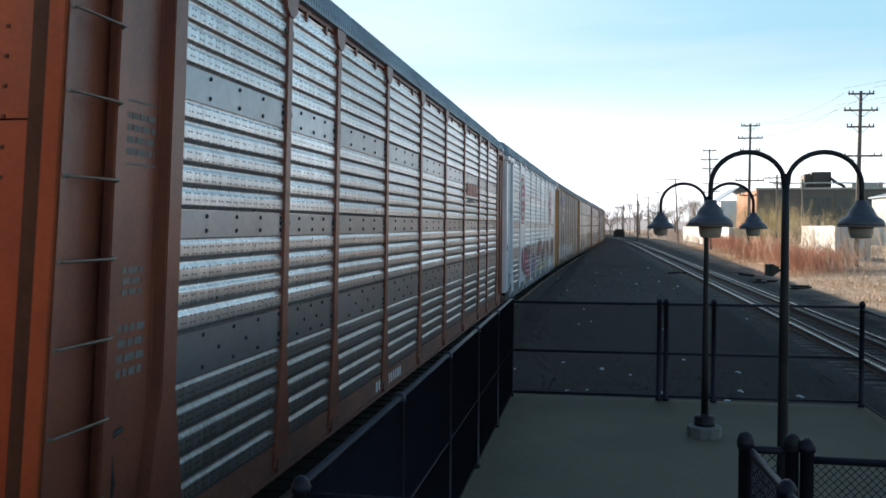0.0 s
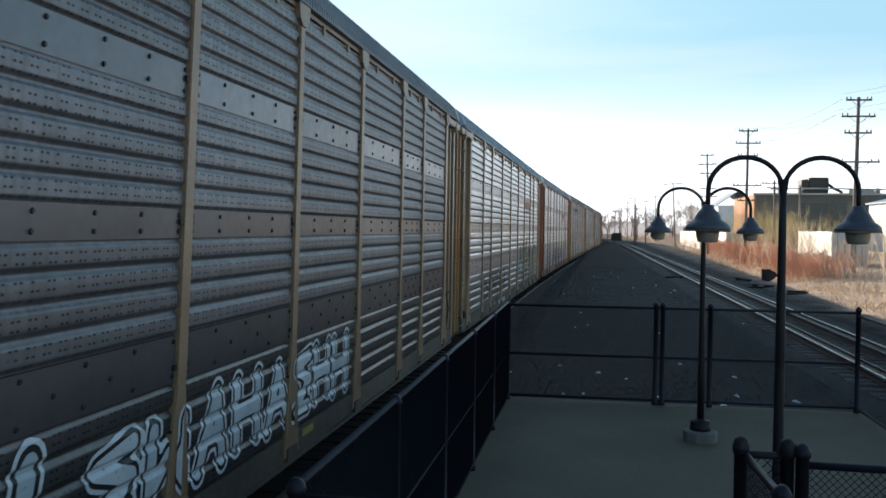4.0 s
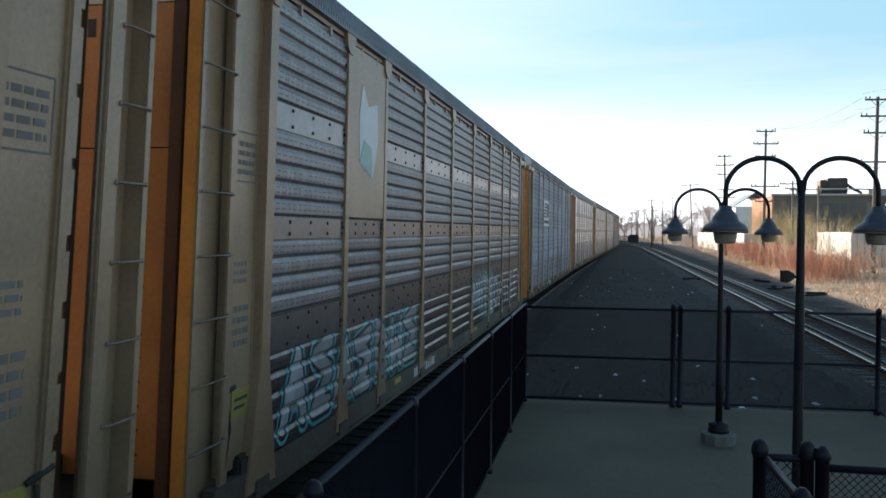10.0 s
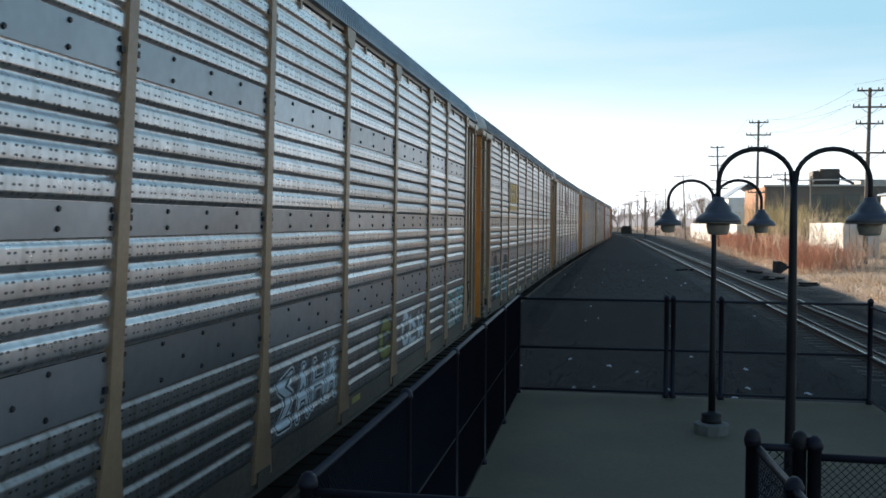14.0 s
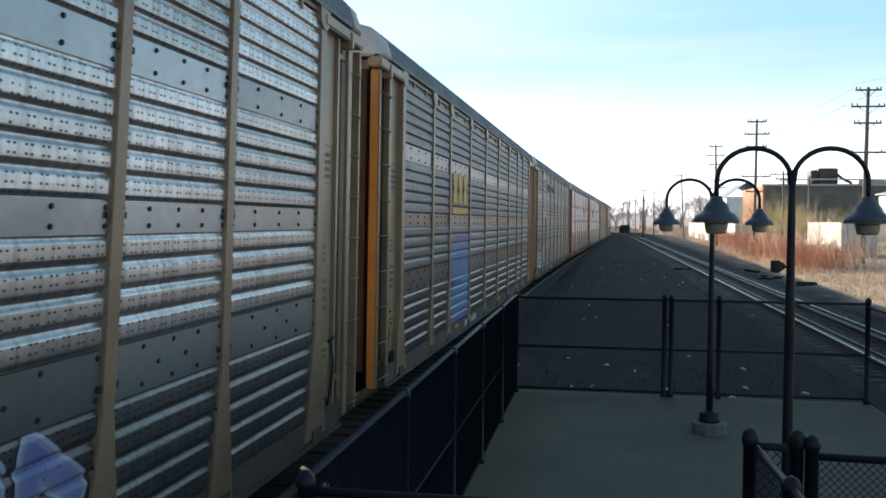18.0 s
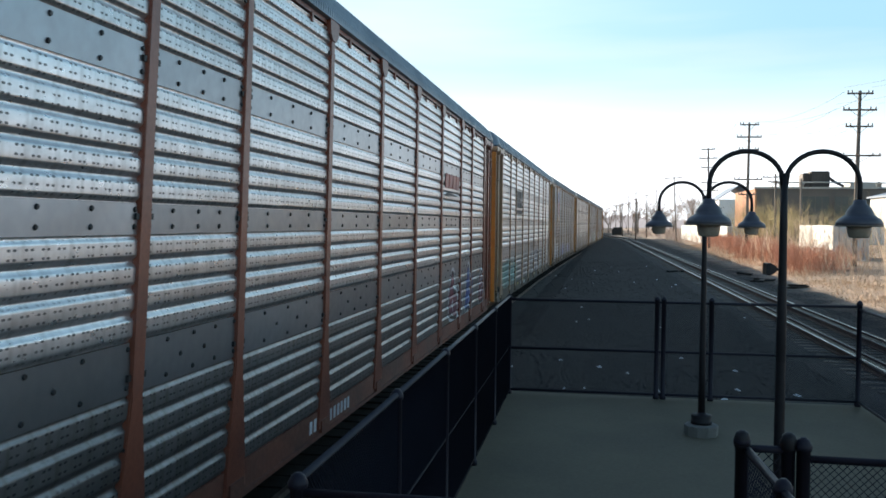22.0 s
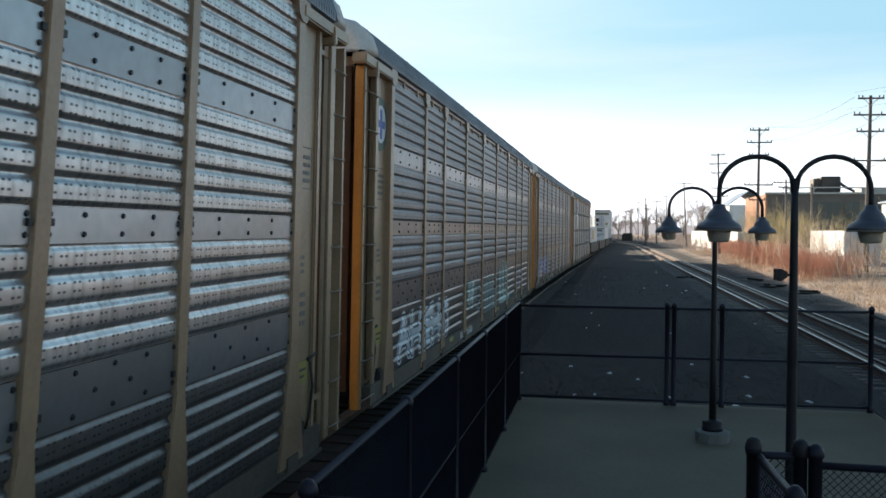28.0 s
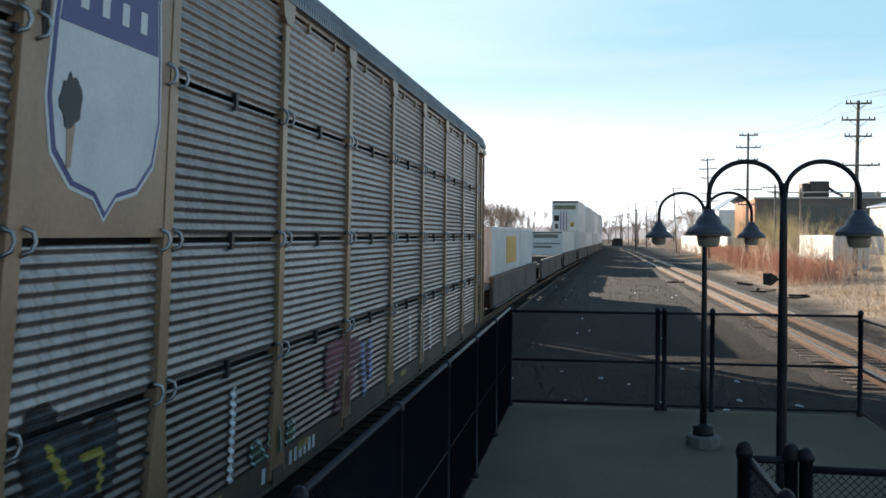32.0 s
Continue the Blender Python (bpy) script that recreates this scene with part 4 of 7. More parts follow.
def auto_carrier(label, frame_m, end_m, flange_m, panel_m, sill_m, roof_m, cap_m, lap_m, low_m, fine=False):
    c = thing("auto_carrier", label, "railcar", "auto carriers in the train")
    EDGES_ = FINE_EDGES if fine else EDGES
    flare = 1.8 if panel_m == M["galv_blue"] else 0.8
    I, TURN = Matrix.Identity(4), pose(0, 0, 0, 0, 0, 180)
    part("roof", cached(("roof", roof_m.name), lambda: roof_mesh(roof_m, cap_m)), None, c, "finely ribbed steel roof")
    capme = cached(("cap", cap_m.name), lambda: roof_cap_mesh(cap_m))
    part("roof_end", capme, None, c, at=I)
    part("roof_end", capme, None, c, at=TURN)
    # dark box fills the car so its slots read as deep shade
    def core():
        bm = box(bmesh.new(), -1.32, 1.32, -12.9, 12.9, 0.45, 5.46)
        box(bm, -1.15, 1.15, -13.2, 13.2, 0.45, 5.46)
        return mesh_of("inner_deck", bm, M["dark_gap"])
    part("inner_deck", cached("core", core), None, c)
    def under():
        bm = box(bmesh.new(), -0.35, 0.35, -13.2, 13.2, 0.05, 0.45)
        for y in np.arange(-9.5, 9.6, 1.9):
            box(bm, -1.4, 1.4, y - 0.05, y + 0.05, 0.10, 0.45)
        return mesh_of("centre_sill", bm, M["grime"])
    part("centre_sill", cached("under", under), None, c)
    def sill():
        bm = box(bmesh.new(), 1.40, 1.53, -13.05, 13.05, 0.03, 0.34)
        box(bm, 1.38, 1.57, -13.05, 13.05, 0.0, 0.045)
        for k in range(len(EDGES_)):
            y = EDGES_[k]
            box(bm, 1.50, 1.575, y - 0.17, y + 0.17, 0.045, 0.20)
        return mesh_of("side_sill", bm, sill_m)
    def eave():
        bm = box(bmesh.new(), 1.43, 1.52, -12.9, 12.9, 5.40, 5.465)
        for k in range(len(EDGES_) - 1):
            for q in (0.3, 0.7):
                y = EDGES_[k] + q * (EDGES_[k + 1] - EDGES_[k])
                box(bm, 1.44, 1.55, y - 0.03, y + 0.03, 5.28, 5.40)
        return mesh_of("eave_rail", bm, frame_m)
    for rot in (I, TURN):
        part("side_sill", cached(("sill", sill_m.name, fine), sill), None, c, at=rot)
        part("eave_rail", cached(("eave", frame_m.name, fine), eave), None, c, at=rot)
        for s in (-1, 1):
            end_parts(c, end_m, flange_m, flange_m, s, rot)
        profs = FINE_PROFILES if fine else PROFILES
        for k in range(len(EDGES_) - 1):
            y0, wide = EDGES_[k] + 0.05, EDGES_[k + 1] - EDGES_[k] - 0.10
            for i, prof in enumerate(profs):
                v = (k * 3 + i) % 3
                # the lowest row takes the copy with shade in its colour
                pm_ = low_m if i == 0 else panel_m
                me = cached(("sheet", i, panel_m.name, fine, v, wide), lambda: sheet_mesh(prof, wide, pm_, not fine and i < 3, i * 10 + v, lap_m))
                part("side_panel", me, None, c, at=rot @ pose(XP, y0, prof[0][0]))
        pm = cached(("post", frame_m.name, 1, flare), lambda: post_mesh(frame_m, flare, 1.0))
        pw = cached(("post", frame_m.name, 1.5, flare), lambda: post_mesh(frame_m, flare, 1.5))
        cm = cached(("postcap", frame_m.name), lambda: cap_mesh(frame_m))
        for k in range(len(EDGES_)):
            at = rot @ pose(0, EDGES_[k], 0)
            part("post", pw if k in (0, len(EDGES_) - 1) else pm, None, c, at=at)
            part("post_cap", cm, None, c, at=at)
    if fine:
        def clip():
            return mesh_of("latch_ring", tube(bmesh.new(), [(1.56, 0.07, -0.09), (1.60, 0.12, -0.06), (1.61, 0.14, 0.0), (1.60, 0.12, 0.06), (1.56, 0.07, 0.09)], 0.016, 6), M["galv_bright_lap"])
        def tab():
            return mesh_of("hinge_tab", box(bmesh.new(), 1.50, 1.545, -0.03, 0.03, -0.10, 0.07), M["bolt"])
        for k in range(len(EDGES_)):
            for z in (1.50, 2.745, 4.125):
                part("latch_ring", cached("latch_ring", clip), None, c, at=pose(0, EDGES_[k], z))
                part("latch_ring", cached("latch_ring", clip), None, c, at=pose(0, EDGES_[k] - 0.21, z))
                if k and k != 2:
                    part("hinge_tab", cached("hinge_tab", tab), None, c, at=pose(0, (EDGES_[k] + EDGES_[k - 1]) / 2, z))
    cp = trucks(c, (-10.06, 10.06))
    part("coupler", cached("coupler", cp), None, c)
    part("coupler", cached("coupler", cp), None, c, at=TURN)
    return c


def stencil_mesh(k):
    """Rows of small dark bars: rubbed stencilling on the end plates."""
    bm = bmesh.new()
    rn = random.Random(2 + k)
    z0, rows, y0, y1, h = ((3.35, 4, 12.2, 12.68, 0.05), (2.25, 3, 12.25, 12.55, 0.045), (1.62, 4, 12.2, 12.62, 0.06))[k]
    for i in range(rows):
        y = y0
        while y < y1:
            w = rn.uniform(0.05, 0.16)
            box(bm, 1.449, 1.454, y, min(y + w, y1), z0 + i * h * 1.9, z0 + i * h * 1.9 + h)
            y += w + 0.03
    if k == 0:
        for z in (3.27, 3.77):
            box(bm, 1.449, 1.454, 12.14, 12.74, z, z + 0.015)
        for y in (12.14, 12.725):
            box(bm, 1.449, 1.454, y, y + 0.015, 3.285, 3.77)
    return mesh_of("stencil", bm, P_GREY)


def mark_mesh():
    """White worn bars on the side sill, in place of the reporting mark."""
    bm = bmesh.new()
    for i, w in enumerate((0.10, 0.10, 0.11, 0.10, 0, 0.09, 0.09, 0.10, 0.09, 0.10, 0.09)):
        if w:
            box(bm, 1.529, 1.534, -4.9 + i * 0.17, -4.9 + i * 0.17 + w, 0.10, 0.26)
    return mesh_of("reporting_mark", bm, P_WHITE)


def dress(c, sticker=True):
    for k in range(3):
        me = cached(("stencil", k), lambda: stencil_mesh(k))
        for y in (0, -24.88):
            tagged(part("stencil", me, None, c, "rubbed dark stencilled markings", at=pose(0, y, 0)), kind="stuff")
    if sticker:
        for y in (-6.35, -3.75, 1.9):
            plate(c, "reflector", rect(y, y + 0.42, 0.20, 0.29), 1.534, P_STICK, "yellow reflective strip")
    tagged(part("reporting_mark", cached("mark", mark_mesh), None, c, "worn white marking bars"), kind="stuff")
    if sticker:
        for y in (12.3, -12.6):
            plate(c, "sticker", rect(y, y + 0.42, 0.92, 1.18), 1.462, P_STICK, "yellow warning sticker")
            plate(c, "sticker_bar", rect(y + 0.06, y + 0.36, 1.07, 1.10), 1.466, P_BLACK)
            plate(c, "sticker_bar", rect(y + 0.06, y + 0.30, 0.99, 1.02), 1.466, P_BLACK)


# one row a car: frame, end, flange, panels, sill, roof, roof end, what it looks like
BROWN = ("brown", "brown", "rust", "galv_bright", "sill_brown", "roof", "cream", "silver perforated auto carrier with red-brown posts and ends")
TAN = ("tan", "tan_end", "yellow", "galv", "sill_tan", "roof_grey", "cream", "grey perforated auto carrier with faded tan posts and ochre ends")
TAN_DULL = ("tan", "tan_end", "yellow", "galv_dull", "sill_tan", "roof_grey", "cream", "weathered grey auto carrier with tan posts and ochre ends")
TAN_BRIGHT = ("tan", "tan_end", "yellow", "galv_bright", "sill_tan", "roof", "roof", "silver perforated auto carrier with tan posts and ochre ends")
BLUE = ("tan", "tan_end", "yellow", "galv_blue", "sill_tan", "roof_grey", "cream", "blue-grey auto carrier with flared tan posts")
WHITE = ("grey_white", "grey_white", "grey_white", "galv_white", "sill_pale", "roof", "roof", "pale grey auto carrier with silver perforated sides")
FINE_CAR = ("tan", "tan_end", "yellow", "galv_brown", "sill_tan", "roof_grey", "cream", "dark weathered auto carrier with finely ribbed brown-grey sides")
FLEET = [BROWN, BROWN, BROWN, WHITE, TAN_DULL, TAN_BRIGHT, BROWN, TAN_DULL, TAN_DULL, BLUE, TAN_BRIGHT, TAN, TAN, TAN_DULL, TAN_DULL, BROWN, TAN_BRIGHT, TAN_DULL, TAN, TAN_DULL, TAN_DULL, FINE_CAR]
FIRST = -1                 # FLEET[0] is car -1, already past at the start
# each car sits a little off the even spacing
SLACK = {1: 0.62, 2: 0.46, 3: 0.55, 4: 0.0, 5: 0.11, 6: 0.10, 7: 0.02, 8: 0.22, 9: 0.45, 10: 0.40, 11: 0.10, 12: 0.40, 13: 0.30, 14: 0.16, 15: 0.15, 16: 0.30, 17: 0.27, 18: 0.44, 19: 0.60, 20: 0.45}
VEHICLES = []              # (object, distance along the train)
cars = {}
for i, row in enumerate(FLEET):
    nn = FIRST + i
    f, e, fl, pa, si, ro, ca, text = row
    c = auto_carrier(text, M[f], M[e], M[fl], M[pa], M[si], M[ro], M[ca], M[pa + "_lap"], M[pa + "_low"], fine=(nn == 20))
    cars[nn] = c
    dress(c, row is not BROWN)
    VEHICLES.append((c, 4.10 + CAR * (nn - 0.5) + SLACK.get(nn, 0.28)))


# ---------------------------------------------------------------- container cars at the tail
def corrugated_box(w, l, h, material, flat=False):
    """A shipping container shell with ribbed sides, framed ends and corner castings."""
    bm = bmesh.new()
    hw, hl = w / 2, l / 2
    n = int(l / 0.26)
    for s in (-1, 1):
        pts = []
        for i in range(n):
            y = -hl + 0.12 + (l - 0.24) * i / n
            d = (l - 0.24) / n
            pts += [(hw - 0.004, y), (hw - 0.004, y + d * 0.45), (hw - 0.03, y + d * 0.6), (hw - 0.03, y + d * 0.85)]
        pts = [(s * x, y) for x, y in pts]
        lo = [bm.verts.new((x, y, 0.12)) for x, y in pts]
        hi = [bm.verts.new((x, y, h - 0.1)) for x, y in pts]
        for i in range(len(pts) - 1):
            bm.faces.new((lo[i], lo[i + 1], hi[i + 1], hi[i]))
        for z0, z1 in ((0, 0.13), (h - 0.11, h)):
            box(bm, min(s * hw, s * (hw - 0.08)), max(s * hw, s * (hw - 0.08)), -hl, hl, z0, z1)
        for t in (-1, 1):
            box(bm, min(s * hw, s * (hw - 0.12)), max(s * hw, s * (hw - 0.12)), min(t * hl, t * (hl - 0.12)), max(t * hl, t * (hl - 0.12)), 0, h)
    box(bm, -hw + 0.03, hw - 0.03, -hl + 0.03, hl - 0.03, 0.05, h - 0.015)
    return mesh_of("container_shell", bm, material)


def door_mesh(w, h, material):
    bm = bmesh.new()
    for s in (-1, 1):
        box(bm, min(s * 0.01, s * (w / 2 - 0.13)), max(s * 0.01, s * (w / 2 - 0.13)), -0.03, 0.02, 0.14, h - 0.12)
        for x in (0.25, 0.75):
            tube(bm, [(s * x, -0.06, 0.1), (s * x, -0.06, h - 0.08)], 0.02, 6)
    for z in (0.5, 1.2, 1.9):
        box(bm, -w / 2 + 0.15, w / 2 - 0.15, -0.045, -0.03, z, z + 0.06)
    return mesh_of("container_door", bm, material)


CONT = [mat("container_white", (0.70, 0.71, 0.72), (0.52, 0.52, 0.52), 0.5, 0, 0.6, 12, 0.1), mat("container_pale_grey", (0.55, 0.57, 0.58), (0.40, 0.41, 0.42), 0.5, 0, 0.6, 12, 0.1)]
M["well"] = mat("grimy_well_side", (0.125, 0.098, 0.085), (0.06, 0.05, 0.045), 0.75, 0, 0.8, 14, 0.3)


def container(kind, label, tall=False):
    m = CONT[kind]
    w, h = (2.75, 3.3) if tall else (2.6, 2.9)
    c = thing("container", label, "shipping container", "containers on the tail of the train")
    part("container_shell", cached(("cont", kind, tall), lambda: corrugated_box(w, 16.15, h, m)), None, c)
    dm = cached(("cdoor", kind, tall), lambda: door_mesh(w, h, m))
    part("container_door", dm, None, c, at=pose(0, -8.09, 0))
    part("container_door", dm, None, c, at=pose(0, 8.09, 0, 0, 0, 180))
    return c


def well_car():
    c = thing("well_car", "grimy brown-grey steel well car with low ribbed sides", "railcar", "well cars at the tail")
    def side():
        bm = box(bmesh.new(), 1.36, 1.46, -8.9, 8.9, 0.30, 1.25)
        box(bm, 1.34, 1.52, -9.0, 9.0, 1.25, 1.36)
        box(bm, 1.34, 1.52, -8.6, 8.6, 0.26, 0.34)
        for y in (-8.75, -2.9, 2.9, 8.75):
            box(bm, 1.46, 1.475, y - 0.06, y + 0.06, 0.34, 1.25)
        return mesh_of("well_side", bm, M["well"])
    for rot in (Matrix.Identity(4), pose(0, 0, 0, 0, 0, 180)):
        part("well_side", cached("well_side", side), None, c, at=rot)
        def end():
            bm = box(bmesh.new(), -1.35, 1.35, 8.6, 10.5, 0.95, 1.15)
            box(bm, -0.3, 0.3, 8.6, 10.6, 0.6, 0.95)
            box(bm, -1.3, 1.3, 8.5, 8.6, 0.3, 1.15)
            return mesh_of("well_end", bm, M["well"])
        part("well_end", cached("well_end", end), None, c, at=rot)
    part("well_floor", cached("well_floor", lambda: mesh_of("well_floor", box(bmesh.new(), -1.36, 1.36, -8.5, 8.5, 0.27, 0.34), M["grime"])), None, c)
    trucks(c, (-9.6, 9.6))
    return c


TAIL = 4.10 + CAR * 20 + 0.85
PITCH = 21.3
LOADS = ["low", "none", "low"] + ["high"] * 9
for i, load in enumerate(LOADS):
    w = well_car()
    s = TAIL + PITCH * (i + 0.5) - 0.2
    VEHICLES.append((w, s))
    if load != "none":
        b = container(i % 2, "white ribbed steel container sunk in a well car")
        b["rise"] = 0.20
        VEHICLES.append((b, s))
        if i == 0:
            plate(b, "logo_patch", rect(-3.6, 0.0, 1.45, 2.55), 1.314, P_YELLOW, "yellow square patch")
            plate(b, "blue_panel", rect(-3.6, -0.6, 0.25, 1.0), 1.314, mat("pale_blue_paint", (0.3, 0.42, 0.5)), "pale blue patch")
            plate(b, "letter_shape", rect(-2.8, -1.6, 0.45, 0.85), 1.318, P_WHITE, "white letter shape")
        if i == 2:
            for z, h, wd in ((2.35, 0.30, 2.0), (1.85, 0.10, 2.2), (1.55, 0.16, 1.5)):
                part("end_marking", box(bmesh.new(), -1.1, -1.1 + wd, -8.19, -8.16, z, z + h), P_GREY, b, "rubbed grey marking bar")
            part("end_header", box(bmesh.new(), -1.2, 1.2, -8.17, -8.14, 2.74, 2.86), P_GREY, b, "grey header rail")
    if load == "high":
        b = container((i + 1) % 2, "pale ribbed container stacked on another container", True)
        b["rise"] = 3.12
        VEHICLES.append((b, s))
        if i == 3:
            part("end_sign", box(bmesh.new(), -1.15, 1.1, -8.19, -8.16, 2.36, 2.80), mat("olive_sign", (0.20, 0.19, 0.13)), b, "dull olive sign over the doors")
            part("end_vent", box(bmesh.new(), -1.15, -0.62, -8.19, -8.16, 1.15, 1.75), M["dark_gap"], b)
            part("end_vent", box(bmesh.new(), -1.05, -0.70, -8.19, -8.16, 0.35, 0.85), M["well"], b)
            part("end_sticker", box(bmesh.new(), 0.55, 0.95, -8.19, -8.16, 0.55, 1.0), P_STICK, b, "small yellow sticker")
            for x in (-0.45, -0.15, 0.15):
                part("lock_bar", box(bmesh.new(), x - 0.035, x + 0.035, -8.20, -8.16, 0.2, 2.2), P_BLUE, b, "blue locking bar")
            part("end_header", box(bmesh.new(), -1.3, 1.3, -8.17, -8.14, 3.02, 3.26), P_GREY, b, "grey header rail")


# ---------------------------------------------------------------- platform, fences, lamps
PZ = 0.15                  # top of the platform


def build_platform():
    bm = box(bmesh.new(), -1.62, 3.86, -4.0, 14.12, -0.35, PZ)
    bmesh.ops.bevel(bm, geom=[e for e in bm.edges if all(v.co.z > 0 for v in e.verts)], offset=0.02, segments=2, affect="EDGES")
    solo("pavement", bm, M["concrete"], "smooth grey-green concrete platform slab", kind="structure")


def chain_link(p0, p1, z0, z1, pitch=0.075, r=0.0032, shift=0.0, material=None):
    """Crossing diagonal wires between two points of the plan."""
    a, b = Vector((*p0, 0)), Vector((*p1, 0))
    d = (b - a)
    L = d.length
    d.normalize()
    nrm = Vector((-d.y, d.x, 0))
    a = a + nrm * shift
    h = z1 - z0
    verts, faces = [], []
    for sgn in (1, -1):
        s = -h
        while s < L + h:
            u0, u1 = (s, s + h) if sgn > 0 else (s + h, s)
            ua, ub, za, zb = u0, u1, z0, z1
            lo, hi = min(ua, ub), max(ua, ub)
            if hi > 0.02 and lo < L - 0.02:
                t0 = t1 = None
                def at(t):
                    return ua + (ub - ua) * t
                ta, tb = 0.0, 1.0
                for lim in (0.0, L):
                    t = (lim - ua) / (ub - ua)
                    if 0 < t < 1:
                        inside = 0 <= at(t + 0.01) <= L
                        if inside:
                            ta = max(ta, t)
                        else:
                            tb = min(tb, t)
                p = a + d * at(ta) + Vector((0, 0, za + (zb - za) * ta)) + nrm * (0.003 * sgn)
                q = a + d * at(tb) + Vector((0, 0, za + (zb - za) * tb)) + nrm * (0.003 * sgn)
                w = (q - p).normalized()
                s1 = w.cross(nrm).normalized() * r
                k = len(verts)
                verts += [tuple(v) for v in (p + s1, p - s1 * 0.5 + nrm * r, p - s1 * 0.5 - nrm * r, q + s1, q - s1 * 0.5 + nrm * r, q - s1 * 0.5 - nrm * r)]
                faces += [(k, k + 1, k + 4, k + 3), (k + 1, k + 2, k + 5, k + 4), (k + 2, k, k + 3, k + 5)]
            s += pitch
    return raw_mesh("chain_link", verts, faces, material or M["fence_blue"])


def fence_post(parent, x, y, top, r=0.036, z0=PZ):
    bm = lathe(bmesh.new(), [(r + 0.012, z0), (r + 0.012, z0 + 0.05), (r, z0 + 0.06), (r, top - 0.07), (r + 0.008, top - 0.07), (r + 0.010, top - 0.045), (r * 0.85, top - 0.015), (r * 0.35, top)], x, y, 14)
    part("fence_post", bm, M["fence_blue"], parent)


def fence_run(label, p0, p1, spots, top, rails, z_lo=0.2, end_caps=0.0, pitch=0.06, gauge=0.0032, shift=0.0, navy=False):
    f = thing("fence", label, "fence", "fences round the platform")
    for t in spots:
        fence_post(f, p0[0] + (p1[0] - p0[0]) * t, p0[1] + (p1[1] - p0[1]) * t, top + end_caps)
    for z in rails:
        part("fence_rail", tube(bmesh.new(), [(*p0, z), (*p1, z)], 0.021, 8), M["worn_rail"] if navy else M["fence_blue"], f)
    part("chain_link", chain_link(p0, p1, z_lo, rails[0], pitch, gauge, shift, M["navy_mesh"] if navy else None), None, f, "black vinyl-coated woven wire")
    return f


def build_fences():
    span = 13.9 - 3.74
    ys = [13.9, 11.7, 9.68, 7.74, 5.76, 3.74]
    fence_run("dark vinyl-coated chain-link fence along the track side", (-1.44, 13.9), (-1.31, 3.74), [(13.9 - y) / span for y in ys], 1.70, (1.66, 0.90, 0.22), pitch=0.036, gauge=0.0030, shift=0.016, navy=True)
    fence_run("low black chain-link fence across the head of the platform", (-1.31, 3.74), (0.48, 3.74), [1.0], 1.67, (1.61, 0.30), pitch=0.045)
    w = 3.7 + 1.44
    xs = [0.80, 0.90, 1.60, 3.7]
    fence_run("black chain-link fence across the end of the platform", (-1.44, 13.9), (3.7, 14.03), [(x + 1.44) / w for x in xs], 1.64, (1.62, 0.87, 0.22), end_caps=0.07, pitch=0.036, gauge=0.0026)
    fence_run("black chain-link fence along the far side of the platform", (3.7, 14.03), (3.78, 4.95), [0.25, 0.5, 0.75, 1.0], 1.62, (1.58, 0.84, 0.22), gauge=0.0022)
    g = fence_run("black chain-link fence with ball-capped posts beside the stair", (1.055, 5.0), (3.78, 4.95), [0.0, 0.52], 1.66, (1.565, 0.3), end_caps=0.02, pitch=0.042, gauge=0.0024)
    g2 = fence_run("short black chain-link panel between stout posts", (0.745, 5.02), (0.985, 5.03), [0.0, 1.0], 1.69, (1.60, 0.3))
    for x in (0.745, 0.985):
        bm = lathe(bmesh.new(), [(0.038, 1.60), (0.043, 1.615), (0.043, 1.655), (0.034, 1.685), (0.012, 1.698)], x, 5.02, 16)
        part("post_cap", bm, M["black"], g2)
    fence_run("black chain-link stair-side fence with a stout top rail", (0.77, 4.97), (0.90, 2.6), [0.31, 0.65, 1.0], 1.66, (1.60, 0.85), end_caps=0.0, pitch=0.042, gauge=0.0024)
    # latch between the two gate posts
    part("latch", tube(bmesh.new(), [(0.985, 5.0, 1.34), (1.06, 4.98, 1.34), (1.06, 4.98, 1.22)], 0.014, 8), M["black"], g2)


